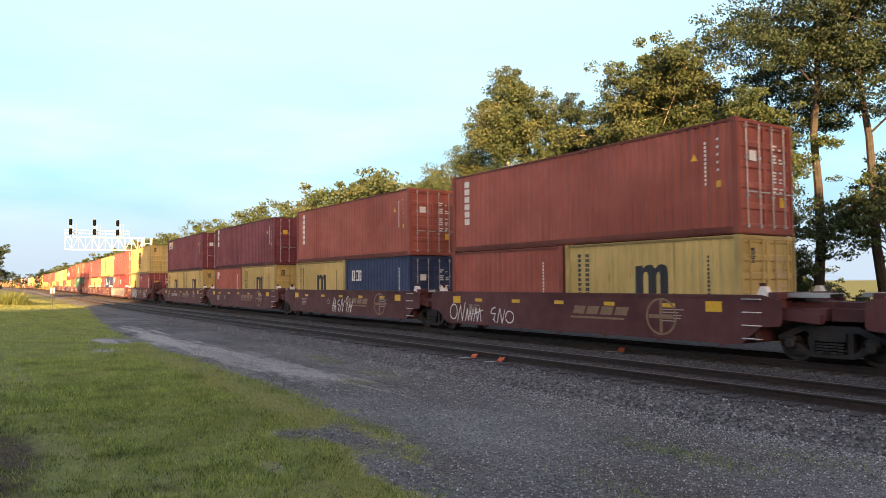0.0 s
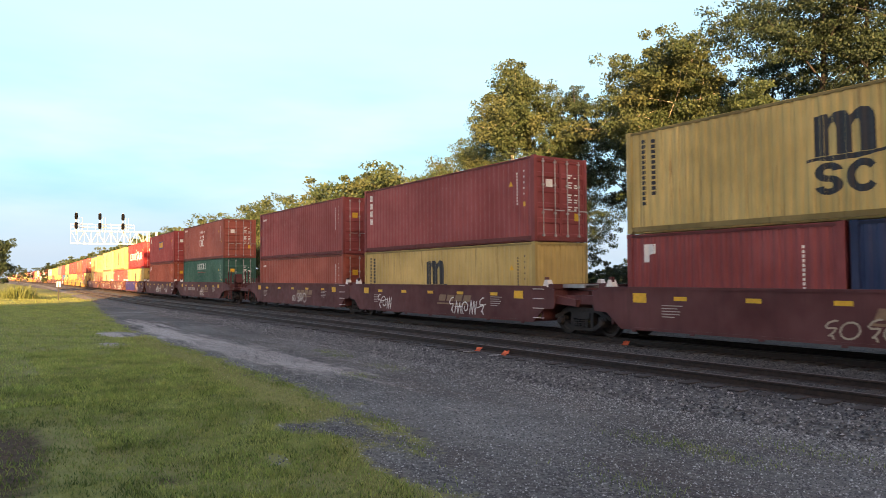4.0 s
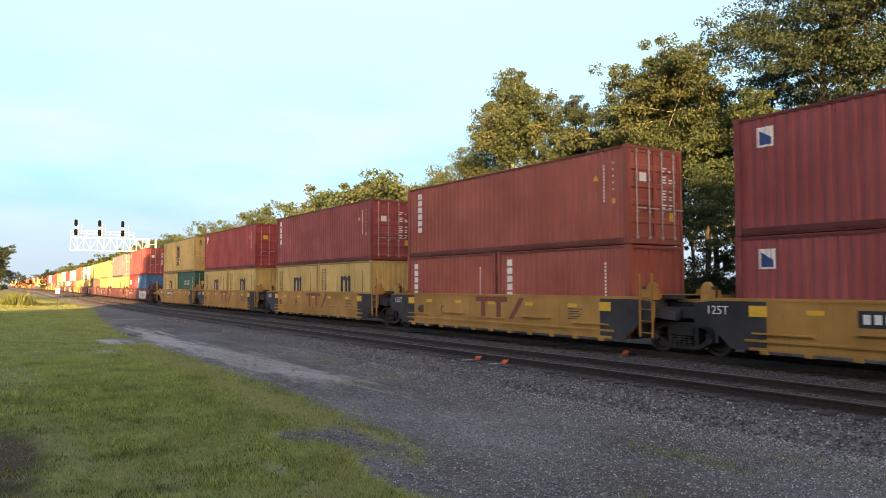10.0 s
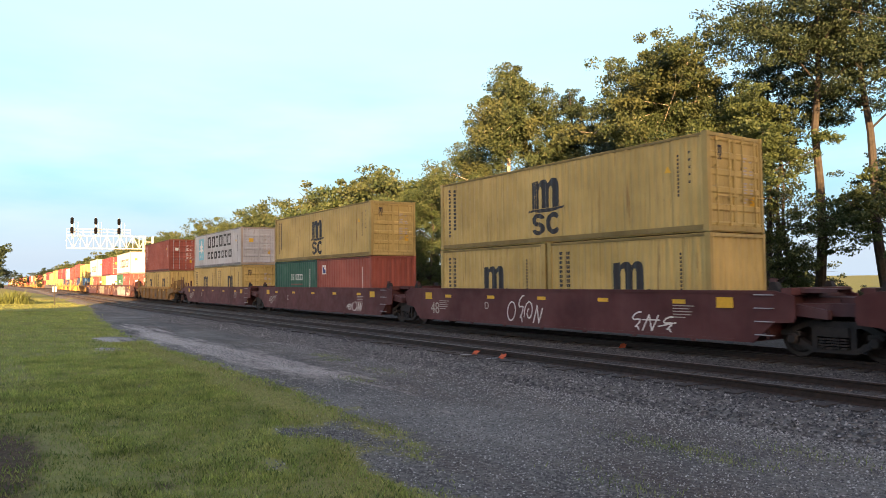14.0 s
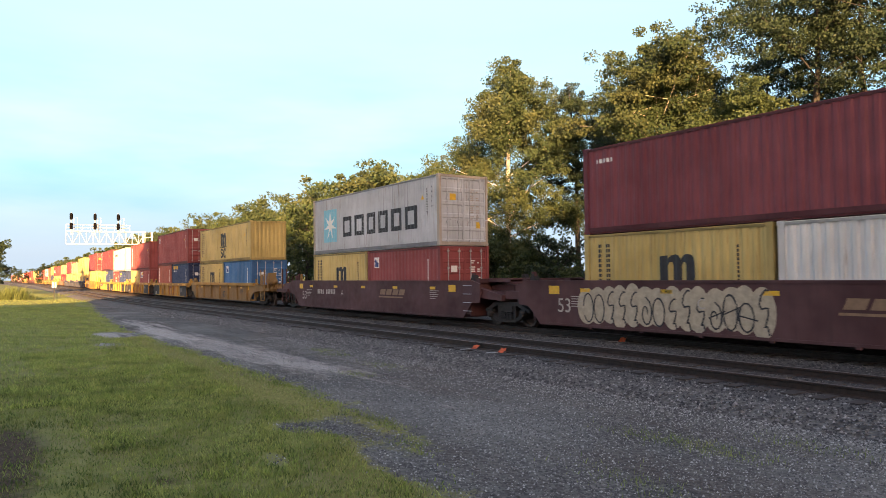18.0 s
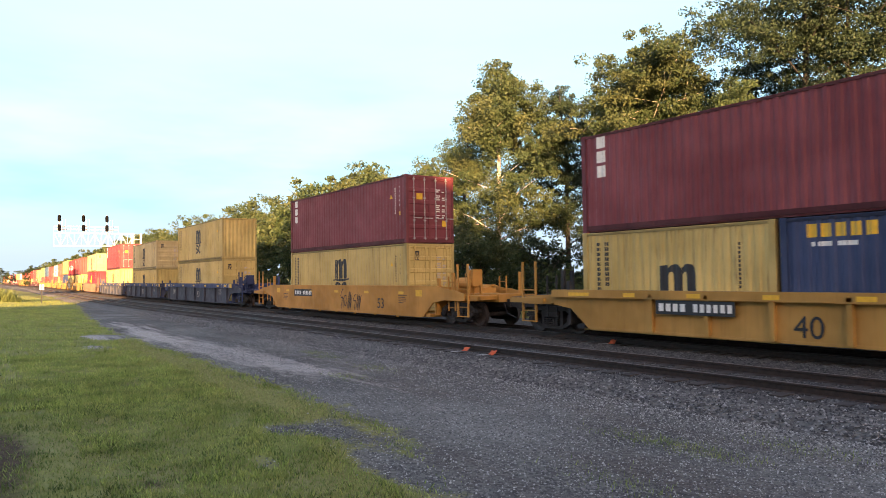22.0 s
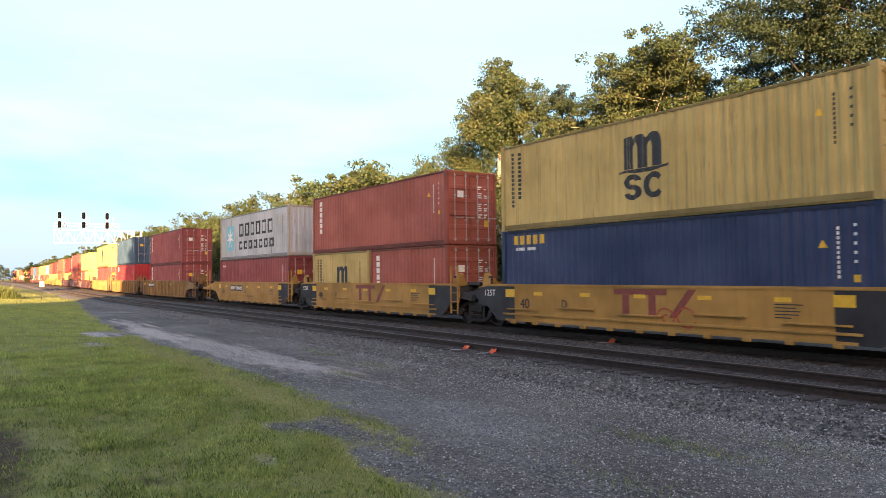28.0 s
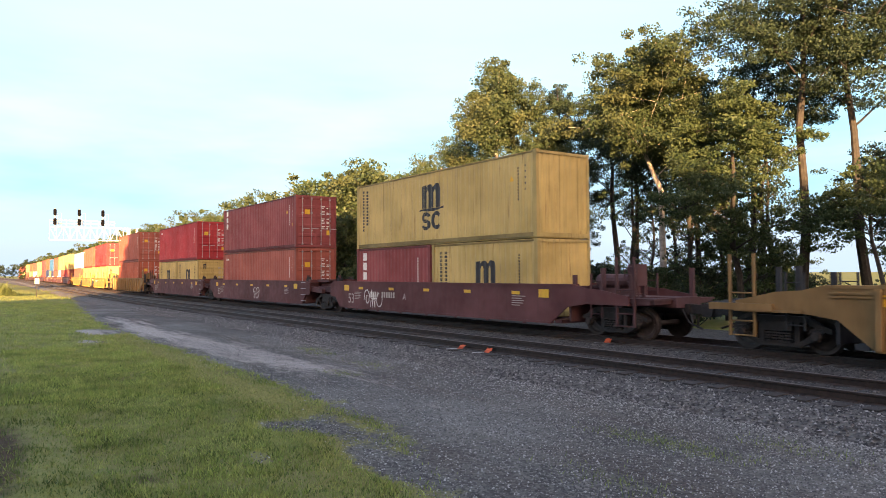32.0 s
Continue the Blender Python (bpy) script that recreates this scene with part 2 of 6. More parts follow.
def decal(name, key, polys, material, parent, at, depth=None, step=0.04, label="", union=False):
    """Polygons in (x, z), filled by the even-odd rule in thin upright strips, laid on the plane y = at[1]."""
    ox, oy, oz = at

    def build():
        v, f, index = [], [], {}

        def at_x(x):
            cut = []
            if union:
                spans = []
                for q in polys:
                    c = sorted(z1 + (z2 - z1) * (x - x1) / (x2 - x1) for (x1, z1), (x2, z2) in zip(q, q[1:] + q[:1]) if (x1 > x) != (x2 > x))
                    if len(c) > 1:
                        spans.append([c[0], c[-1]])
                spans.sort()
                for lo_, hi_ in spans:
                    if cut and lo_ <= cut[-1]:
                        cut[-1] = max(cut[-1], hi_)
                    else:
                        cut += [lo_, hi_]
                return cut
            for q in polys:
                for (x1, z1), (x2, z2) in zip(q, q[1:] + q[:1]):
                    if (x1 > x) != (x2 > x):
                        cut.append(z1 + (z2 - z1) * (x - x1) / (x2 - x1))
            return sorted(cut)

        def vert(x, z):
            k = (round(x, 4), round(z, 3))
            if k not in index:
                index[k] = len(v)
                v.append((x, depth(ox + x) if depth else 0.0, z))
            return index[k]

        brk = {round(p[0], 4) for q in polys for p in q}
        lo, hi = min(brk), max(brk)
        k = max(1, int(math.ceil((hi - lo) / step)))
        brk = (set() if union else brk) | {round(lo + (hi - lo) * i / k, 4) for i in range(k + 1)}
        brk = sorted(brk)
        for xa, xb in zip(brk, brk[1:]):
            if xb - xa < 0.002:
                continue
            ca, cb = at_x(xa + 0.0004), at_x(xb - 0.0004)
            if len(ca) != len(cb):
                ca = cb = at_x((xa + xb) / 2)
            for i in range(0, len(ca) - 1, 2):
                q = (vert(xa, ca[i]), vert(xb, cb[i]), vert(xb, cb[i + 1]), vert(xa, ca[i + 1]))
                if len(set(q)) > 2:
                    f.append(tuple(dict.fromkeys(q)))
        me = bpy.data.meshes.new(name)
        me.from_pydata(v, [], f)
        me.update()
        return me

    me = cached(("decal", key, round(ox, 3) if depth else 0), build)
    ob = part(name, me, material, parent, label)
    ob.location = (ox, oy - 0.004, oz)
    if name in ("number_mark", "stencil", "lettering", "graffiti"):
        ob["kind"] = "stuff"
    return ob


def rect(x0, x1, z0, z1):
    return [(x0, z0), (x1, z0), (x1, z1), (x0, z1)]


def ring(cx, cz, rx, rz, k=20):
    return [(cx + rx * math.cos(2 * math.pi * i / k), cz + rz * math.sin(2 * math.pi * i / k)) for i in range(k)]


def arc(cx, cz, r_out, r_in, start, end, wide=1.0, k=14):
    """Part of a ring, between two angles in degrees, drawn wide along x."""
    ws = [radians(start + (end - start) * i / k) for i in range(k + 1)]
    return [(cx + wide * r_out * math.cos(w), cz + r_out * math.sin(w)) for w in ws] + [(cx + wide * r_in * math.cos(w) * 0.9, cz + r_in * math.sin(w)) for w in ws[::-1]]


def blocks(widths, h, gap, slot=0.0):
    """A row of plain upright blocks in place of a brand's letters; slot: they are hollow, with strokes that wide."""
    out, x = [], 0.0
    for w in widths:
        out.append(rect(x, x + w * 0.86, 0, h))
        if slot:
            out.append(rect(x + slot, x + w * 0.86 - slot, slot * 0.9, h - slot * 0.9))
        x += w + gap
    return out


def column(k, w, h, gap):
    return [rect(0, w, -i * (h + gap) - h, -i * (h + gap)) for i in range(k)]


def stroke(pts, width):
    """A brush stroke as quads side by side."""
    out = []
    for a, b in zip(pts, pts[1:]):
        a, b = Vector(a), Vector(b)
        d = (b - a)
        if d.length < 1e-5:
            continue
        s = d.normalized().orthogonal() * (width / 2)
        e = d.normalized() * (width * 0.3)
        out.append([tuple(a + s - e), tuple(a - s - e), tuple(b - s + e), tuple(b + s + e)])
    return out

# ---- containers ----
W2 = 1.219


def container_body(length, h, flip):
    """Ribbed side walls, ribbed front wall, roof and floor."""
    g = Geo()
    z0, z1 = 0.17, h - 0.09
    xs, x = [0.1], 0.1
    brk = [0.0, 0.32, 0.5, 0.82]
    per = 0.278
    k = 0
    while True:
        x = per * (k // 4) + per * brk[k % 4]
        k += 1
        if x <= 0.12:
            continue
        if x >= length - 0.12:
            break
        xs.append(x)
    xs.append(length - 0.1)
    for s in (-1, 1):
        v, f = [], []
        for x in xs:
            y = s * (W2 - 0.012 - wave(x))
            v += [(x, y, z0), (x, y, z1)]
        for i in range(len(xs) - 1):
            f.append((2 * i, 2 * i + 2, 2 * i + 3, 2 * i + 1) if s < 0 else (2 * i + 1, 2 * i + 3, 2 * i + 2, 2 * i))
        g.add(v, f)
    xe = length - 0.03 if flip else 0.03
    sg = -1 if flip else 1
    ys, v, f = [-W2 + 0.08], [], []
    k = 0
    while True:
        y = -W2 + 0.1 + per * (k // 4) + per * brk[k % 4]
        k += 1
        if y >= W2 - 0.1:
            break
        ys.append(y)
    ys.append(W2 - 0.08)
    for y in ys:
        x = xe + sg * wave(y + W2 - 0.1, 0.045)
        v += [(x, y, z0), (x, y, z1)]
    for i in range(len(ys) - 1):
        f.append((2 * i, 2 * i + 2, 2 * i + 3, 2 * i + 1) if flip else (2 * i + 1, 2 * i + 3, 2 * i + 2, 2 * i))
    g.add(v, f)
    g.box(0.05, length - 0.05, -W2 + 0.06, W2 - 0.06, h - 0.05, h - 0.012)
    g.box(0.05, length - 0.05, -W2 + 0.05, W2 - 0.05, 0.002, 0.12)
    return g.mesh("ribbed_body", False)


def container_frame(length, h):
    g = Geo()
    for x0, x1 in ((0.0, 0.16), (length - 0.16, length)):
        for y0, y1 in ((-W2, -W2 + 0.11), (W2 - 0.11, W2)):
            g.box(x0, x1, y0, y1, 0.1, h - 0.1)
            g.box(x0 - 0.006, x1 + 0.01, y0 - 0.006, y1 + 0.006, 0.0, 0.118)
            g.box(x0 - 0.006, x1 + 0.01, y0 - 0.006, y1 + 0.006, h - 0.118, h)
    for y0, y1 in ((-W2 + 0.002, -W2 + 0.06), (W2 - 0.06, W2 - 0.002)):
        g.box(0.16, length - 0.16, y0, y1, h - 0.1, h - 0.035)
        g.box(0.16, length - 0.16, y0, y1, 0.045, 0.17)
        g.box(0.16, length - 0.16, y0 - 0.003, y1 + 0.003, 0.165, 0.18)
    for x0, x1 in ((0.004, 0.07), (length - 0.07, length - 0.004)):
        g.box(x0, x1, -W2 + 0.11, W2 - 0.11, h - 0.115, h - 0.02)
        g.box(x0, x1, -W2 + 0.11, W2 - 0.11, 0.03, 0.17)
    return g.mesh("container_frame")


def corner_post(h):
    """Post between two castings, its outer corner at the origin, reaching to +x and +y."""
    g = Geo().box(0.0, 0.16, 0.0, 0.11, 0.1, h - 0.1)
    for z0, z1 in ((0.0, 0.118), (h - 0.118, h)):
        g.box(-0.006, 0.17, -0.006, 0.116, z0, z1)
    return g.mesh("corner_post")


def side_rail(length, z0, z1):
    g = Geo().box(0.16, length - 0.16, 0.002, 0.06, z0, z1)
    if z0 < 1:
        g.box(0.16, length - 0.16, -0.001, 0.063, z1 - 0.005, z1 + 0.01)
    return g.mesh("side_rail")


def end_beam(z0, z1):
    return Geo().box(0.004, 0.07, -W2 + 0.11, W2 - 0.11, z0, z1).mesh("end_beam")


def container_edges(thing, feet, high, length, h, mat, grimy):
    """Posts, rails and end beams, each a piece of its own; grimy: the rails' darker, rust-spotted copy of the box's
    paint.
    """
    for e, x in ((0, 0.0), (1, length)):
        for w in (0, 1):
            q = part("corner_post", cached(("post", high, (e + w) % 2), lambda: corner_post(h) if (e + w) % 2 == 0 else mirrored(corner_post(h))), mat, thing)
            q.location, q.rotation_euler = (x, -W2 if w == 0 else W2, 0), (0, 0, math.pi if e else 0)
    for w in (0, 1):
        for name, z0, z1 in (("top_rail", h - 0.1, h - 0.035), ("bottom_rail", 0.045, 0.17)):
            q = part(name, cached((name, feet, high), lambda: side_rail(length, z0, z1)), grimy, thing)
            if w:
                q.location, q.rotation_euler = (length, W2, 0), (0, 0, math.pi)
            else:
                q.location = (0, -W2, 0)
    for e in (0, 1):
        for name, z0, z1 in (("header", h - 0.115, h - 0.02), ("sill_beam", 0.03, 0.17)):
            q = part(name, cached((name, high), lambda: end_beam(z0, z1)), mat, thing)
            if e:
                q.location, q.rotation_euler = (length, 0, 0), (0, 0, math.pi)


def mirrored(me):
    """The same piece reaching to -y."""
    me.transform(Matrix.Scale(-1, 4, (0, 1, 0)))
    me.flip_normals()
    return me


def container_door(h):
    """One leaf, 1.1 m wide, with pressed horizontal swages; its face looks to +x."""
    g = Geo()
    z0, z1 = 0.18, h - 0.12
    zs = [(z0, 0.0)]
    k = 5
    for i in range(k):
        a, b = z0 + (z1 - z0) * i / k, z0 + (z1 - z0) * (i + 1) / k
        zs += [(a + 0.06, 0.0), (a + 0.1, -0.035), (b - 0.1, -0.035), (b - 0.06, 0.0)]
    zs.append((z1, 0.0))
    v, f = [], []
    for z, x in zs:
        v += [(x, 0.06, z), (x, 1.04, z)]
    for i in range(len(zs) - 1):
        f.append((2 * i, 2 * i + 1, 2 * i + 3, 2 * i + 2))
    g.add(v, f)
    g.box(-0.04, 0.006, 0.0, 0.062, z0, z1)
    g.box(-0.04, 0.006, 1.038, 1.1, z0, z1)
    return g.mesh("door_leaf", False)


def lock_rod(h):
    g = Geo()
    g.tube([(0.035, 0, 0.14), (0.035, 0, h - 0.1)], 0.019, 6)
    for z in (0.2, h * 0.33, h * 0.66, h - 0.2):
        g.box(0.0, 0.06, -0.045, 0.045, z - 0.03, z + 0.03)
    g.box(0.03, 0.06, -0.02, 0.4, h * 0.36, h * 0.36 + 0.035)
    return g.mesh("lock_rod")


def container(colour, feet, high, x, z, mark="", doors=True, simple=False, extra=""):
    length = {20: 6.058, 40: 12.192}[feet]
    h = 2.896 if high else 2.591
    word = WORDS[colour]
    end = "doors at its near end" if doors else "ribbed blank end"
    thing = root("shipping_container", "%s ribbed steel %d-foot shipping container, %s" % (word, feet, end), "container", "containers on the train")
    mat = paint("container_" + colour, PAINT[colour], 0.48, 0.55 if colour in ("ochre", "tan", "white", "pale_grey") else 0.35, 0.2)
    part("body", cached(("body", feet, high, not doors), lambda: container_body(length, h, not doors)), mat, thing)
    if simple:
        part("frame", cached(("frame", feet, high), lambda: container_frame(length, h)), mat, thing)
    else:
        worn = tuple(c * 0.8 for c in PAINT[colour]) if colour != "pale_grey" else (0.4, 0.34, 0.28)
        container_edges(thing, feet, high, length, h, paint("container_edge_" + colour, worn, 0.55, 0.95 if colour in ("ochre", "tan", "white", "pale_grey") else 0.5, 0.25), paint("container_rail_" + colour, tuple(c * 0.42 for c in PAINT[colour]), 0.65, 0.9, 0.3))
    if doors:
        pale = colour in ("ochre", "tan", "pale_grey", "white")
        for i, y in enumerate((-1.105, 0.005)):
            d = part("door", cached(("door", high), lambda: container_door(h)), mat, thing)
            d.location = (length - 0.03, y, 0)
            if not simple:
                for yy in (0.28, 0.82):
                    r = part("lock_rod", cached(("rod", high), lambda: lock_rod(h)), mat if colour in ("ochre", "tan", "pale_grey", "white") else M_STEEL, d, "galvanised lock rod")
                    r.location = (0, yy, 0)
                if i:
                    p = part("marking", cached("door_bars", door_bars), M_FADED if pale else M_WHITE, d, "fine lettering bars")
                    p["kind"] = "stuff"
                    p.location = (0.008, 0.32, h - 0.62)
                    q = part("placard", cached("door_plate", lambda: Geo().box(0, 0.004, 0, 0.2, 0, 0.26).mesh("placard")), M_SIGNAL_YELLOW, d, "small yellow placard")
                    q.location = (0.008, 0.62, 0.72)
                elif colour in ("ochre", "tan") and mark != "plain":
                    p = part("emblem", cached("door_emblem", door_emblem), M_BLACK, d, "small black emblem")
                    p.location = (0.008, 0.3, h - 0.52)
                else:
                    p = part("placard", cached("door_placard", door_placard), M_SIGNAL_YELLOW if (feet + len(mark)) % 2 else M_WHITE, d, "small square placard")
                    p.location = (0.012, 0.42, h - 1.05)
    if not simple:
        side_marks(thing, colour, length, h, mark, doors)
    rolls(thing, x, z)
    return thing


def door_bars():
    """Two blocks of fine lines beside the lock rods."""
    g = Geo()
    for i, w in enumerate((0.2, 0.12, 0.0, 0.2, 0.17, 0.2, 0.0, 0.0, 0.19, 0.15, 0.19, 0.17, 0.0, 0.2, 0.12)):
        if w:
            g.box(0, 0.004, 0, w, -i * 0.085, -i * 0.085 + 0.045)
            if i % 3:
                g.box(0, 0.004, 0.3, 0.3 + w * 0.8, -i * 0.085, -i * 0.085 + 0.045)
    return g.mesh("marking")


def door_emblem():
    """The same block emblem, small, on a door leaf."""
    g = Geo()
    for y in (0.0, 0.085, 0.17):
        g.box(0, 0.004, y, y + 0.05, 0.0, 0.17)
    g.box(0, 0.004, 0.0, 0.22, 0.13, 0.19).box(0, 0.004, -0.03, 0.25, -0.035, -0.008)
    for y in (0.0, 0.13):
        g.box(0, 0.004, y, y + 0.09, -0.19, -0.155).box(0, 0.004, y, y + 0.035, -0.155, -0.085).box(0, 0.004, y, y + 0.09, -0.085, -0.05)
    return g.mesh("emblem")


def door_placard():
    return Geo().box(0, 0.004, 0, 0.3, 0, 0.26).mesh("placard")


def side_marks(thing, colour, length, h, mark, doors):
    y = -W2 + 0.012
    dark = colour in ("ochre", "tan", "pale_grey", "white")
    ink = M_BLACK if dark else M_WHITE
    long = length > 7
    navy_ = plain("badge_blue", (0.02, 0.05, 0.2), 0.5)

    def put(name, key, polys, material, x, z, label="", lift=0.0):
        decal(name, (mark, colour == "ochre", long, key), polys, material, thing, (x, y - lift, z), wave, label=label)

    # number bars near the top at the near end, as on every box
    decal("number_mark", ("numbers", dark), column(11, 0.048, 0.07, 0.035), ink, thing, (length - 0.95, y, h - 0.5), wave, label="small upright lettering bars")
    if long:
        decal("number_mark", "numbers_b", column(5, 0.075, 0.065, 0.13), ink, thing, (length - 0.6, y, h - 0.45), wave, label="small lettering bars")
        if mark != "plain":
            decal("caution_mark", "triangle", [[(0, 0), (0.2, 0), (0.1, 0.18)]], M_SIGNAL_YELLOW, thing, (length - 1.35, y, h - 0.95), wave, label="yellow caution triangle")
            if not dark:
                decal("caution_plate", "caution_plate", [rect(0, 0.15, 0, 0.16)], M_SIGNAL_YELLOW, thing, (length - 0.62, y, h - 1.7), wave, label="yellow caution plate")
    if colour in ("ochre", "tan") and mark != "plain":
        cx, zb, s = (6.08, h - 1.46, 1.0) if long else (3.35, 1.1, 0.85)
        m = [[(-0.66, 0.0), (-0.66, 0.9), (-0.36, 0.93), (-0.33, 0.83), (-0.22, 0.92), (-0.08, 0.95), (0.05, 0.92), (0.13, 0.81), (0.24, 0.92), (0.38, 0.95), (0.52, 0.92), (0.62, 0.8), (0.65, 0.62), (0.65, 0.0),
              (0.34, 0.0), (0.34, 0.6), (0.3, 0.71), (0.22, 0.7), (0.16, 0.6), (0.16, 0.0), (-0.16, 0.0), (-0.16, 0.6), (-0.2, 0.71), (-0.28, 0.7), (-0.34, 0.6), (-0.34, 0.0)],
             [(-0.85, -0.12), (-0.6, -0.08), (-0.3, -0.13), (0.3, -0.13), (0.6, -0.08), (0.88, -0.04), (0.88, 0.03), (0.6, -0.012), (-0.6, -0.012), (-0.85, -0.05)]]
        put("emblem", ("m", s), [[(a * s, b * s) for a, b in q] for q in m], M_BLACK, cx, zb, "black block emblem")
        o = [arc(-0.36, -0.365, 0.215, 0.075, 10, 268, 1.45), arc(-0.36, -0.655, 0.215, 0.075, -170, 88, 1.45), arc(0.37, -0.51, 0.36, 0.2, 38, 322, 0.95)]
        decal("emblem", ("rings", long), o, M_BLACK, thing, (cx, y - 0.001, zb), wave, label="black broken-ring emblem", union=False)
        for dx, k in ((0.55, 13), (0.88, 11)) if long else ((0.55, 10), (0.86, 9)):
            put("lettering", ("side", k), column(k, 0.12, 0.1, 0.045), M_BLACK, dx, h - 0.28 - (0.0 if k > 11 else 0.03), "black upright lettering bars")
    if mark == "triton":
        w, a = (0.3, 0.22) if long else (0.3, 0.22)
        put("lettering", "t", column(6, w, a, 0.06), M_WHITE, 0.76 if long else 0.5, h - 0.28, "white upright lettering blocks")
    elif mark == "tex":
        put("lettering", "t", column(3, 0.33, 0.34, 0.09), M_WHITE, 0.6, h - 0.1 if h > 2.7 else h - 0.2, "white upright lettering blocks")
    elif mark == "gold":
        put("lettering", "g", column(4, 0.24, 0.27, 0.09), M_WHITE, 0.5, h - 0.28, "white upright lettering blocks")
    elif mark == "stripe":
        put("band", "s", [rect(0, 0.46, -1.8, 0)], plain("teal_sign", (0.02, 0.22, 0.28), 0.5), 0.75, h - 0.75, "teal upright sign band")
        put("band", "s_top", [rect(0, 0.46, 0, 0.36)], M_WHITE, 0.75, h - 0.74, "white crest panel")
        put("lettering", "s_l", column(6, 0.22, 0.19, 0.08), M_WHITE, 0.87, h - 0.85, "white upright lettering blocks", 0.003)
    elif mark == "flag":
        put("emblem", "f", [rect(0, 0.4, 0, 0.48)], M_WHITE, 0.62, h - 0.8, "small white and blue badge")
        put("emblem", "f_in", [[(0.05, 0.05), (0.35, 0.05), (0.35, 0.22), (0.05, 0.4)]], navy_, 0.62, h - 0.8, lift=0.003)
    elif mark == "beacon":
        put("sign", "b", [rect(0, 1.3, 0, 0.6)], M_WHITE, 0.56, h - 0.85, "white framed sign")
        put("sign", "b_in", [[(0.35, 0.34), (1.24, 0.3), (1.24, 0.54), (0.35, 0.42)]], M_SIGNAL_YELLOW, 0.56, h - 0.85, lift=0.003)
        put("sign", "b_low", blocks([0.14] * 6, 0.2, 0.05), navy_, 0.68, h - 0.8, lift=0.003)
    elif mark == "capital":
        x0, z0, w, hh = (4.78, 2.12, 0.29, 0.46) if long else (2.45, 1.5, 0.2, 0.34)
        put("lettering", "c", blocks([w * 1.05, w, w * 0.9, w * 0.45, w, w * 1.1, w], hh, w * 0.3, w * 0.24), M_WHITE, x0, z0, "white lettering blocks")
        put("lettering", "c_l", [rect(0, w * 8.6, 0, 0.03)], plain("sign_red", (0.5, 0.03, 0.03)), x0, z0 - 0.24, "thin red line")
    elif mark == "star":
        x0 = 5.4 if long else 2.3
        put("lettering", "s", [[(cx + r * math.cos(a), cz + r * math.sin(a)) for r, a in ((0.17 if i % 2 == 0 else 0.07, math.pi / 2 + i * math.pi / 5) for i in range(10))]
              for cx, cz in ((0.1, 0), (0.5, 0), (0.9, 0), (1.3, 0), (0.3, -0.4), (0.7, -0.4), (1.1, -0.4))], M_WHITE, x0, (2.22 if h > 2.7 else 1.75), "seven white stars")
        if h > 2.7:
            put("lettering", "l", blocks([0.5, 0.2, 0.58], 0.55, 0.07, 0.08), M_WHITE, 5.35, 1.07, "white lettering blocks")
        put("lettering", "m", blocks([0.12] * 7, 0.16, 0.035), M_WHITE, 0.35, h - 0.4)
    elif mark == "parcel":
        put("sign", "p", [[(0.1, 0), (0.2, 0.55), (2.3, 1.0), (2.1, 0.8), (2.1, 0.45), (0.6, 0.2)]], navy_, 5.0, 1.28, "slanted blue panel with yellow blocks")
        put("sign", "p2", [rect(0.05, 2.05, 0.15, 0.85)], navy_, 5.05, 1.3, "slanted blue panel with yellow blocks", 0.001)
        put("lettering", "l", blocks([0.55, 0.55, 0.5], 0.5, 0.08), M_SIGNAL_YELLOW, 5.2, 1.55, "yellow lettering blocks", 0.004)
        put("badge", "b", [rect(0, 0.42, 0, 0.42)], M_WHITE, 0.62, h - 0.72)
    elif mark == "kite":
        put("lettering", "l", blocks([0.56, 0.6, 0.7, 0.5, 0.56, 0.52, 0.6], 0.74, 0.13, 0.09), M_WHITE, 1.73, 1.0, "white lettering blocks")
        put("emblem", "k", [[(6.43, 2.2), (7.3, 1.85), (7.9, 1.95), (8.2, 1.78), (8.5, 1.5), (9.0, 0.86), (8.3, 1.12), (7.6, 1.1), (6.95, 0.74), (6.8, 1.4)],
              [(6.62, 2.05), (7.2, 1.72), (8.05, 1.62), (7.5, 1.5), (7.1, 1.15), (6.93, 1.4)]], M_WHITE, 0, 0, "white kite emblem")
        put("lettering", "r", blocks([0.55, 0.66, 0.66], 0.74, 0.13, 0.09), M_WHITE, 8.85, 1.0, "white lettering blocks")
    elif mark == "seven_line":
        put("lettering", "l", blocks([0.36, 0.33, 0.3, 0.32, 0.3, 0.33], 0.3, 0.07) + [[(a + 2.65, b) for a, b in q] for q in blocks([0.3, 0.12, 0.33, 0.3], 0.3, 0.07)], M_BLACK, 1.15, 1.95, "black lettering blocks")
        put("emblem", "e", [ring(0, 0, 0.2, 0.24)], M_BLACK, 1.3, 1.6, "small dark round mark")
        put("emblem", "star", [[(q * math.cos(a), q * math.sin(a)) for q, a in ((0.32 if i % 2 == 0 else 0.12, math.pi / 2 + i * math.pi / 7) for i in range(14))]], plain("sky_blue_panel", (0.16, 0.5, 0.62), 0.5, 0, 0.1), 0.68, 2.15, "small pale blue star")
    elif mark in ("seven", "seven_two"):
        cz = 1.42
        put("emblem", "bg", [rect(-0.8, 0.8, -0.84, 0.84)], plain("sky_blue_panel", (0.16, 0.5, 0.62), 0.5, 0, 0.1), 2.05, cz, "pale blue panel with a white star")
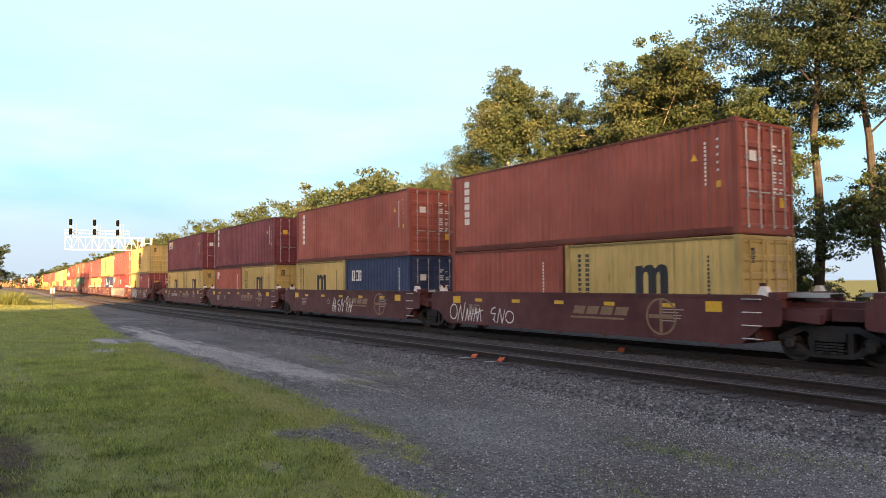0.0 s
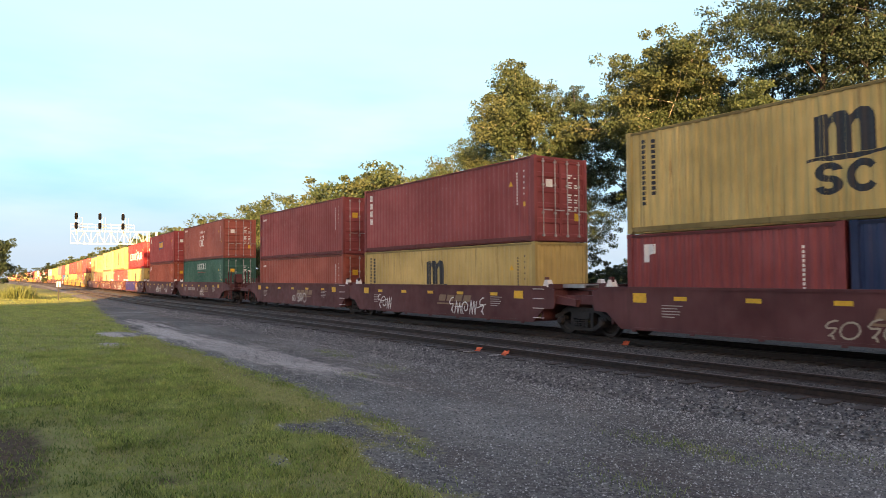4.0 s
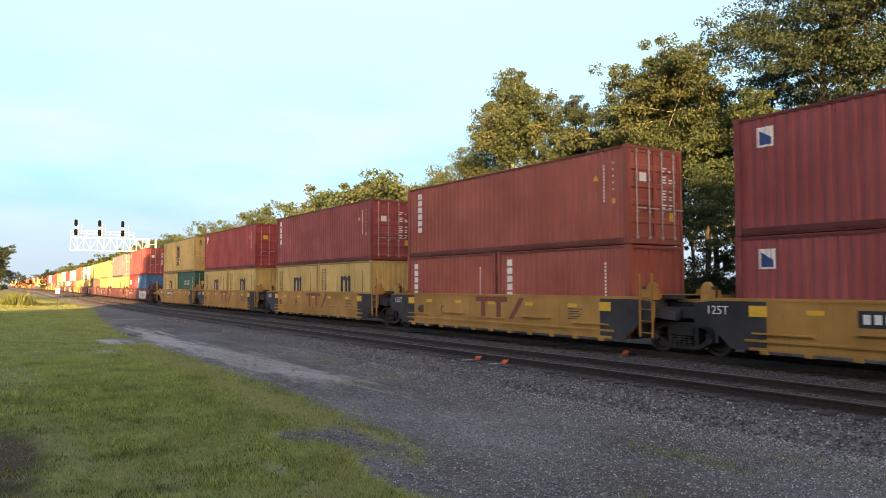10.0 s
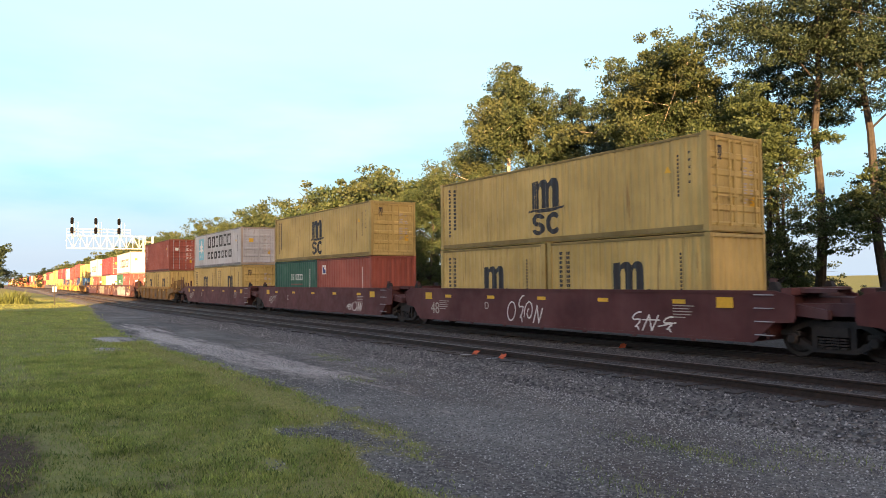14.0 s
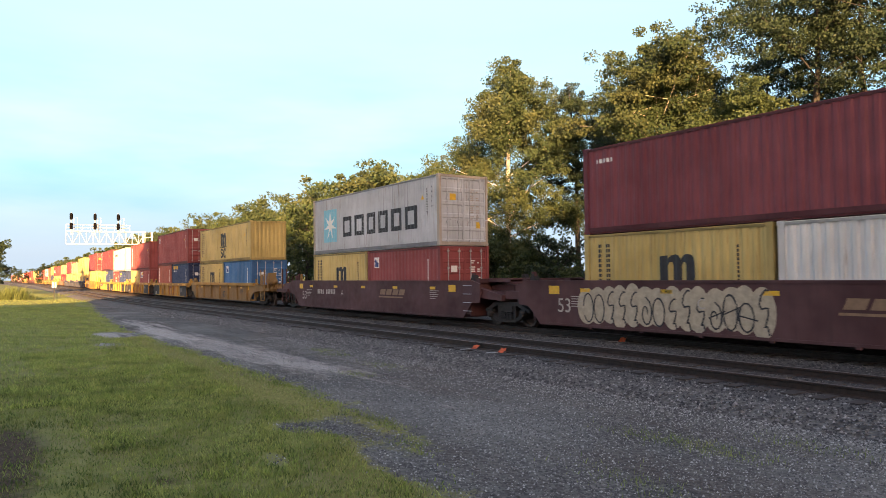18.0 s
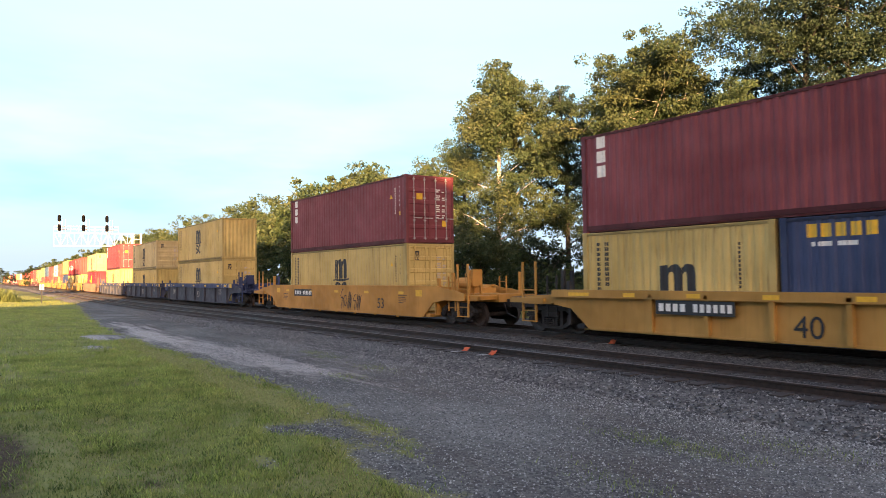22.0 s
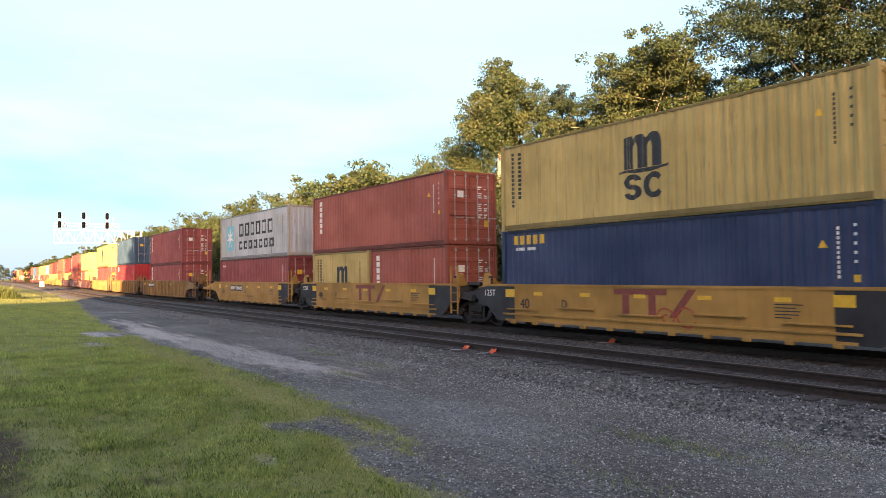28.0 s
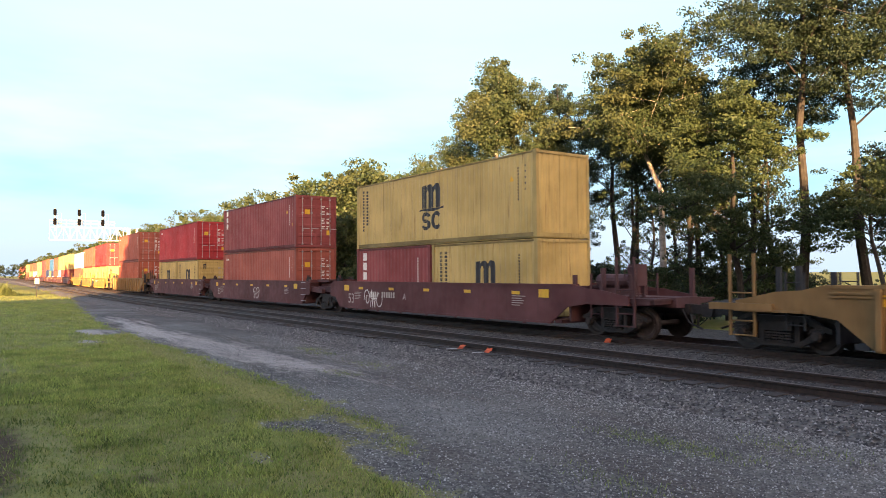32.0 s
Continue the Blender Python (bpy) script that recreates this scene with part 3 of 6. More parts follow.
        if mark == "seven":
            put("lettering", "l", blocks([1.15, 1.05, 0.95, 1.05, 1.05, 1.1], 0.98, 0.16, 0.22), M_BLACK, 3.5, 0.78, "large black lettering blocks")
        else:
            put("lettering", "a", blocks([0.98, 0.88, 0.8, 0.88, 0.88, 0.9], 0.84, 0.14, 0.17), M_BLACK, 3.86, 1.45, "large black lettering blocks")
            put("lettering", "b", blocks([0.72] * 7, 0.54, 0.18, 0.16), M_BLACK, 3.86, 0.6, "large black lettering blocks")
        put("emblem", "star", [[(q * math.cos(a), q * math.sin(a)) for q, a in ((0.74 if i % 2 == 0 else 0.22, math.pi / 2 + i * math.pi / 7) for i in range(14))]], M_WHITE, 2.05, cz, "white seven-pointed star", 0.003)
    elif mark == "oval":
        put("lettering", "o", blocks([0.26] * 5, 0.3, 0.05), M_SIGNAL_YELLOW, 0.62, h - 0.48, "yellow lettering blocks")
        put("lettering", "o_s", blocks([0.1, 0.35, 0.5], 0.1, 0.06), M_WHITE, 0.7, h - 0.68)
    elif mark == "script":
        put("lettering", "s", blocks([0.34, 0.34, 0.16], 0.5, 0.06, 0.08), M_WHITE, 0.66, (2.2 if h > 2.7 else 1.55), "white lettering blocks")
    elif mark == "crown":
        put("lettering", "c", blocks([0.36] * 6, 0.34, 0.1), M_WHITE, 0.8, 1.4, "white lettering blocks")
        put("emblem", "e", [[(0, 0), (0.6, 0), (0.75, 0.25), (0.4, 0.5), (0.3, 0.3), (-0.1, 0.3)]], M_WHITE, 0.95, 1.9, "white crest")
    elif mark == "gourd":
        put("lettering", "g", blocks([0.36] * 4, 0.4, 0.08), M_SIGNAL_YELLOW, 3.4, 1.25, "yellow lettering blocks")
        put("emblem", "e", [ring(0, 0, 0.5, 0.5)], M_SIGNAL_YELLOW, 5.6, 1.6, "yellow round emblem")
        put("emblem", "e2", [ring(0, 0, 0.36, 0.55)], M_SIGNAL_YELLOW, 6.2, 1.85, "yellow round emblem", 0.001)
    elif mark == "pearl":
        put("lettering", "p", [[(0, 0), (0.16, 0), (0.16, 0.2), (0.38, 0.24), (0.38, 0.5), (0.0, 0.5)]], M_WHITE, 0.6, h - 0.8, "small white emblem")
    elif mark == "plain" and long and dark is False:
        put("lettering", "pl", blocks([0.1] * 5, 0.12, 0.04), M_WHITE, 0.5, h - 0.5)

# ---- well cars ----
# style: paint, half length of the well, half length of the side sill, sill bottom, sill top, rib spacing, ends' paint, chord paint, container floor
STYLES = {
    "A": ("brown", 6.5, 7.25, 0.34, 1.53, 0, "brown", "", 0.42),
    "F": ("dark_brown", 8.3, 9.1, 0.28, 1.48, 0, "dark_brown", "", 0.36),
    "T": ("yellow", 6.5, 7.15, 0.30, 1.52, 0, "grimy", "", 0.42),
    "E": ("brown", 7.6, 8.4, 0.30, 1.53, 0, "dark_brown", "", 0.42),
    "S": ("dull_yellow", 6.9, 7.8, 0.28, 1.45, 2.0, "dull_yellow", "yellow", 0.38),
    "B": ("dark_brown", 8.2, 9.0, 0.22, 1.62, 0, "dark_brown", "", 0.40),
    "D": ("yellow", 6.5, 7.2, 0.25, 1.38, 1.7, "grimy", "yellow", 0.20),
    "O": ("orange_yellow", 8.3, 9.1, 0.25, 1.5, 0, "orange_yellow", "", 0.38),
    "L": ("blue_grey", 8.3, 9.1, 0.22, 1.54, 2.6, "rail_blue", "rail_blue", 0.36),
    "R": ("weathered_brown", 8.3, 9.1, 0.22, 1.52, 1.0, "weathered_brown", "", 0.38),
    "G": ("dull_yellow", 8.3, 9.1, 0.22, 1.58, 1.25, "grimy", "", 0.40),
}
CAR_PAINT["blue_grey"] = (0.04, 0.044, 0.066)
CAR_PAINT["grimy"] = (0.03, 0.03, 0.034)
CAR_WORDS = {"A": "dark red-brown", "F": "dark brown", "T": "yellow", "E": "dark red-brown", "S": "weathered yellow", "B": "dark brown", "D": "yellow", "O": "orange-yellow",
             "L": "dark blue", "R": "rust-brown ribbed", "G": "dirty yellow ribbed"}


def sill_mesh(st, cl, cr):
    """The side plate; each end is cut away over its truck."""
    _, wl_, sl, zb, zt, rib, _, _, _ = STYLES[st]
    g = Geo()
    if st in ("L", "D"):
        square = [(sl - 0.72, zb), (sl - 0.72, zt - 0.32), (sl, zt - 0.32)]
    else:
        square = [(sl - 1.05, zb), (sl - 0.52, 0.78), (sl - 0.04, 0.82), (sl, 0.92)]
    half = lambda c: [(sl - 1.5, zb), (sl - 0.75, 0.84), (sl, 0.95)] if c else square
    r_, l_ = half(cr), [(-x, z) for x, z in half(cl)][::-1]
    out = r_ + [(sl, zt - 0.12), (sl - 0.5, zt), (-sl + 0.5, zt), (-sl, zt - 0.12)] + l_
    g.prism(out, -0.03, 0.03)
    g.box(-sl + 0.5, sl - 0.5, -0.055, 0.16, zt - 0.07, zt)
    g.box(-sl + 1.5, sl - 1.5, -0.05, 0.14, zb, zb + 0.07)
    if st == "T":
        for k in range(-2, 3):
            g.box(k * 2.4 - 0.75, k * 2.4 + 0.75, -0.1, -0.03, 0.68 + 0.1 * (k % 2), 0.72 + 0.1 * (k % 2))
        for k in range(-5, 6):
            g.box(k * 1.05 - 0.1, k * 1.05 + 0.1, -0.09, 0.0, zb - 0.08, zb + 0.02)
        g.box(-sl + 1.4, sl - 1.4, -0.075, -0.03, 0.5, 0.56)
    if rib:
        k = int((sl - 1.2) / rib)
        for i in range(-k, k + 1):
            if st == "D" and abs(i * rib) > sl - 2.8:
                continue
            g.box(i * rib - 0.06, i * rib + 0.06, -0.15, -0.03, zb + 0.05, zt - 0.07)
    if st == "G":
        for z in (zt - 0.17, zt - 0.25):
            g.box(-sl + 0.6, sl - 0.6, -0.075, -0.03, z - 0.02, z + 0.02)
    if st in ("A", "F", "E", "B", "O"):
        for i in range(-3, 4):
            g.box(i * 1.9 - 0.06, i * 1.9 + 0.06, -0.06, -0.0, zb - 0.05, zb + 0.02)
    return g.mesh("side_sill")


def chord_mesh(st):
    sl, zt = STYLES[st][2], STYLES[st][4]
    hc = {"L": 0.28, "D": 0.2, "S": 0.16}[st]
    if st in ("L", "D"):
        return Geo().box(-sl + 0.05, sl - 0.05, -0.15, 0.18, zt - hc, zt + 0.025).box(-sl + 0.05, sl - 0.05, -0.17, -0.15, zt - hc, zt - hc + 0.03).mesh("top_chord")
    return Geo().box(-sl + 0.45, sl - 0.45, -0.15, 0.18, zt - hc, zt + 0.025).box(-sl + 0.45, sl - 0.45, -0.17, -0.15, zt - hc + 0.0, zt - hc + 0.03).mesh("top_chord")


def sheet_mesh(st):
    """Dark sheet at the sill's end."""
    _, _, sl, zb, zt, *_ = STYLES[st]
    w = {"D": 1.5, "T": 0.45, "G": 0.5}.get(st, 0.6)
    top = zt - 0.075
    if st == "D":
        return Geo().prism([(-w, zb - 0.004), (0.784, zb - 0.004), (0.784, top), (-w, top)], -0.012, 0.0).mesh("end_sheet")
    return Geo().prism([(-w, zb - 0.004), (0.46, zb - 0.004), (0.985, 0.772), (1.465, 0.812), (1.506, 0.92), (1.506, top - 0.06), (0.95, top), (-w, top)], -0.012, 0.0).mesh("end_sheet")


def end_sill_mesh(st, reach):
    """The shallow end of the side over the outer truck, with its step."""
    _, _, sl, zb, zt, *_ = STYLES[st]
    g = Geo().prism([(sl - 0.02, 0.95), (reach - 0.9, 0.95), (reach - 0.9, 1.2), (sl + 0.6, zt - 0.16), (sl - 0.02, zt - 0.12)], -0.03, 0.03)
    g.box(sl - 0.02, reach - 0.9, -0.05, 0.12, 0.95, 1.0)
    return g.mesh("end_sill")


def well_floor(car, st, mat):
    """Cross bearers on a centre strap, under the boxes."""
    _, wl_, _, zb, *_ = STYLES[st]
    part("centre_strap", cached(("strap", wl_, zb), lambda: Geo().box(-wl_, wl_, -0.2, 0.2, zb + 0.03, zb + 0.1).mesh("centre_strap")), mat, car)
    bearer = cached("bearer", lambda: Geo().box(-0.15, 0.15, -1.38, 1.38, 0.02, 0.14).mesh("cross_bearer"))
    for x in (-wl_ + 0.4, 0.0, wl_ - 0.4):
        part("cross_bearer", bearer, mat, car).location = (x, 0, zb)


def deck_mesh(reach, st, coupled):
    """The platform over the truck, from the well's bulkhead to the end of the unit."""
    _, wl_, sl, zb, zt, *_ = STYLES[st]
    g = Geo()
    w0 = wl_ + 0.05
    g.box(w0, w0 + 0.08, -1.36, 1.36, zb + 0.1, zt - 0.1)
    g.box(w0 + 0.08, sl - 0.05, -1.36, 1.36, 1.12, 1.2)
    if coupled:
        g.box(sl - 0.05, reach, -0.55, 0.55, 0.9, 1.18)
    else:
        g.box(sl - 0.05, reach - 0.02, -1.12, 1.12, 0.97, 1.24)
        g.box(sl - 0.4, reach - 0.06, -0.7, 0.7, 1.24, zt - 0.16)
        if st not in ("L", "D"):
            g.prism([(sl - 0.5, 1.0), (reach - 0.05, 0.9), (reach - 0.05, 1.1), (sl - 0.1, zt - 0.3), (sl - 0.5, zt - 0.2)], -1.3, -1.12)
    g.box(w0 + 0.4, w0 + 0.52, -1.3, 1.3, 1.2, zt - 0.12)
    for y in (-0.9, 0.9):
        g.box(w0 + 0.1, sl + 0.25, y - 0.06, y + 0.06, 0.98, 1.12)
    for y in (-1.0, -0.3, 0.3, 1.0):
        g.box(w0 - 0.1, w0 + 0.5, y - 0.08, y + 0.08, zt - 0.13, zt - 0.05)
    return g.mesh("end_deck")


def end_gear_mesh():
    """Coupler, draft gear, air hoses and brake wheel at a car's end, from x = 0 outwards."""
    g = Geo()
    g.box(-0.9, 0.3, -0.18, 0.18, 0.72, 1.0)
    g.box(0.25, 0.75, -0.13, 0.13, 0.74, 0.98)
    g.prism([(0.7, 0.68), (1.0, 0.68), (1.05, 1.02), (0.7, 1.02)], -0.2, 0.12)
    g.tube([(0.2, -0.35, 0.85), (0.45, -0.4, 0.5), (0.8, -0.3, 0.35)], 0.03, 6)
    return g.mesh("coupler")


def ladder_mesh(h=1.3):
    g = Geo()
    for x in (0.0, 0.42):
        g.box(x - 0.025, x + 0.025, -0.02, 0.02, 0.0, h)
    for i in range(4):
        g.tube([(0, 0, 0.12 + i * 0.32), (0.42, 0, 0.12 + i * 0.32)], 0.014, 5)
    return g.mesh("ladder")


def stake_mesh(h=0.85):
    return Geo().box(-0.06, 0.06, -0.05, 0.05, 0, h).box(-0.1, 0.1, -0.08, 0.08, 0, 0.1).mesh("guide_post")


def walkway_mesh(x0, x1, zt):
    """Flat walkway on two bearers, at the height of the side's top."""
    g = Geo().box(x0, x1, -0.95, -0.89, zt - 0.06, zt + 0.02).box(x0, x1, -0.32, -0.26, zt - 0.06, zt + 0.02)
    g.box(x0, x1, -0.95, -0.26, zt + 0.018, zt + 0.045)
    return g.mesh("walkway")


def cone_mesh():
    g = Geo().prism([(-0.14, 0.0), (0.14, 0.0), (0.05, 0.2), (-0.05, 0.2)], -0.1, 0.1)
    return g.box(-0.18, 0.18, -0.12, 0.12, -0.06, 0.0).mesh("guide_cone")


def reservoir_mesh():
    """Lying tank with domed ends on two saddles."""
    g = Geo()
    n = 14
    prof = [(-0.62, 0.02), (-0.58, 0.14), (-0.5, 0.21), (0.5, 0.21), (0.58, 0.14), (0.62, 0.02)]
    for x, r in prof:
        g.v += [(x, -0.6 + r * math.cos(2 * math.pi * j / n), 0.3 + r * math.sin(2 * math.pi * j / n)) for j in range(n)]
    for i in range(len(prof) - 1):
        g.f += [(i * n + j, i * n + (j + 1) % n, (i + 1) * n + (j + 1) % n, (i + 1) * n + j) for j in range(n)]
    g.f += [tuple(range(n))[::-1], tuple(range(len(prof) * n - n, len(prof) * n))]
    for x in (-0.38, 0.34):
        g.box(x - 0.04, x + 0.04, -0.78, -0.42, -0.1, 0.22)
        g.box(x - 0.03, x + 0.03, -0.83, -0.37, 0.28, 0.32)
    g.tube([(0.62, -0.6, 0.3), (0.85, -0.6, 0.3), (0.95, -0.6, -0.4)], 0.025, 6)
    return g.mesh("air_reservoir")


def brake_box_mesh():
    g = Geo().box(-0.16, 0.16, -0.22, 0.22, 0.35, 0.95).box(-0.05, 0.05, -0.3, -0.24, 0.0, 0.6).box(-0.05, 0.05, 0.24, 0.3, 0.0, 0.6)
    g.tube([(0.22 * math.cos(a * math.pi / 8), -0.3, 0.66 + 0.22 * math.sin(a * math.pi / 8)) for a in range(17)], 0.016, 5)
    for a in range(3):
        g.tube([(0.22 * math.cos(a * 1.05), -0.3, 0.66 + 0.22 * math.sin(a * 1.05)), (-0.22 * math.cos(a * 1.05), -0.3, 0.66 - 0.22 * math.sin(a * 1.05))], 0.012, 5)
    g.tube([(-0.05, 0, 0.35), (-0.1, 0.0, 0.0)], 0.03, 5)
    return g.mesh("brake_box")


def reflector_mesh():
    return Geo().box(-0.2, 0.2, -0.004, 0, -0.055, 0.055).mesh("reflector")


def end_ladder_mesh():
    """Two tall posts with rungs and a foot step, at the corner of a car."""
    g = Geo()
    for x in (0.0, 0.62):
        g.box(x - 0.03, x + 0.03, -0.03, 0.03, 0.62, 2.3)
        g.box(x - 0.03, x + 0.03, -0.03, 0.03, 0.36, 0.62)
    for z in (0.38, 0.72, 1.05, 1.38):
        g.tube([(0, 0, z), (0.62, 0, z)], 0.02, 6)
    g.box(-0.5, 1.1, 0.05, 0.16, 0.98, 1.14)
    return g.mesh("end_ladder")


def sideframe_mesh():
    """Cast side frame: arched top member, dropped lower member, columns and the spring nest."""
    g = Geo()
    g.prism([(-1.2, 0.5), (-0.98, 0.54), (-0.6, 0.72), (0.6, 0.72), (0.98, 0.54), (1.2, 0.5), (1.2, 0.6), (0.98, 0.68), (0.62, 0.86), (-0.62, 0.86), (-0.98, 0.68), (-1.2, 0.6)], -0.09, 0.09)
    g.prism([(-0.5, 0.16), (0.5, 0.16), (0.52, 0.25), (-0.52, 0.25)], -0.1, 0.1)
    for e in (-1, 1):
        o = [(0.48, 0.16), (1.02, 0.42), (1.02, 0.55), (0.9, 0.55), (0.46, 0.27)]
        o = o if e > 0 else [(-x, z) for x, z in o][::-1]
        g.prism(o, -0.085, 0.085)
        c = [(0.36, 0.24), (0.48, 0.24), (0.48, 0.74), (0.36, 0.74)]
        c = c if e > 0 else [(-x, z) for x, z in c][::-1]
        g.prism(c, -0.085, 0.085)
        g.wheel((e * 0.89, 0, 0.43), [(-0.22, 0.02), (-0.22, 0.09), (-0.16, 0.13), (0.12, 0.13)], 12)
        g.prism([(e * 0.89 - 0.17, 0.5), (e * 0.89 + 0.17, 0.5), (e * 0.89 + 0.14, 0.6), (e * 0.89 - 0.14, 0.6)], -0.13, 0.1)
    for x in (-0.24, -0.08, 0.08, 0.24):
        for k in range(4):
            g.box(x - 0.065, x + 0.065, -0.14, 0.12, 0.26 + k * 0.062, 0.3 + k * 0.062)
    g.box(-0.34, 0.34, -0.12, 0.12, 0.52, 0.72)
    return g.mesh("side_frame")


def wheelset_mesh():
    g = Geo()
    for s in (-1, 1):
        g.wheel((0, s * 0.755, 0.43), [(-0.07, 0.46), (-0.04, 0.455), (-0.035, 0.425), (0.065, 0.42), (0.065, 0.34), (0.03, 0.3), (0.03, 0.14), (0.09, 0.12)] if s > 0 else
                [(0.07, 0.46), (0.04, 0.455), (0.035, 0.425), (-0.065, 0.42), (-0.065, 0.34), (-0.03, 0.3), (-0.03, 0.14), (-0.09, 0.12)], 24)
    g.wheel((0, 0, 0.43), [(-1.0, 0.08), (1.0, 0.08)], 10)
    return g.mesh("wheelset")


def bolster_mesh():
    g = Geo().box(-0.22, 0.22, -1.05, 1.05, 0.5, 0.82)
    g.wheel((0, 0, 0.9), [(-0.2, 0.01), (-0.2, 0.2), (0.2, 0.2), (0.2, 0.01)], 10)
    g.box(-0.3, 0.3, -0.35, 0.35, 0.82, 0.96)
    for y in (-0.7, 0.7):
        for x in (-0.45, 0.45):
            g.box(x - 0.05, x + 0.05, y - 0.12, y + 0.12, 0.25, 0.6)
    return g.mesh("bolster")


def truck(parent, x):
    t = part("truck", cached("bolster", bolster_mesh), M_IRON, parent, "grimy two-axle railway truck")
    t.location = (x, 0, 0)
    for y in (-1.0, 1.0):
        part("side_frame", cached("sideframe", sideframe_mesh), M_IRON, t).location = (0, y, 0)
    for dx in (-0.89, 0.89):
        part("wheelset", cached("wheelset", wheelset_mesh), M_WHEEL, t).location = (dx, 0, 0)
    return t


def scribble(seed, w, h, k):
    """Looping and zigzag sprayed strokes, letter-high but no letters."""
    rnd = random.Random(seed)
    out = []
    lean = rnd.uniform(-0.15, 0.25)
    for i in range(k):
        x0, cw, hh = w * i / k, w / k * 1.1, h * rnd.uniform(0.7, 1.0)
        kind = rnd.randrange(4)
        if kind == 0:
            a0, turns = rnd.uniform(0, 6), rnd.uniform(0.75, 1.25)
            pts = [(0.5 + 0.42 * math.cos(a0 + 6.28 * turns * j / 14), 0.5 + 0.45 * math.sin(a0 + 6.28 * turns * j / 14)) for j in range(15)]
        elif kind == 1:
            n = rnd.choice((3, 4, 5))
            pts = [(0.1 + 0.8 * j / n, (j % 2) * rnd.uniform(0.75, 1.0)) for j in range(n + 1)]
        elif kind == 2:
            pts = [(0.5 + (0.1 + 0.03 * j) * math.cos(j * 0.62 + w), 0.45 + (0.12 + 0.03 * j) * math.sin(j * 0.62 + w)) for j in range(14)]
        else:
            pts = [(0.8 - 0.6 * math.sin(j * 0.5) ** 2 * (1 - j / 16), 1.0 - j / 12 + 0.1 * math.sin(j * 1.3)) for j in range(13)]
        out.append(stroke([(x0 + cw * a + lean * hh * b, hh * b) for a, b in pts], 0.042))
        if rnd.random() < 0.35:
            out.append(stroke([(x0 + cw * 0.1, hh * rnd.uniform(0.3, 0.6)), (x0 + cw * 1.1, hh * rnd.uniform(0.3, 0.7))], 0.035))
    return out


def lettered(name, text, size, material, parent, at, label=""):
    """Short painted figures as a thin mesh on the side that faces the road."""
    def build():
        cu = bpy.data.curves.new(name, "FONT")
        cu.body, cu.size, cu.extrude = text, size, 0.002
        ob = bpy.data.objects.new(name, cu)
        me = bpy.data.meshes.new_from_object(ob)
        bpy.data.objects.remove(ob)
        me.transform(Matrix.Rotation(math.pi / 2, 4, "X"))
        return me
    ob = part(name, cached(("text", text, size), build), material, parent, label)
    ob.location = at
    return ob


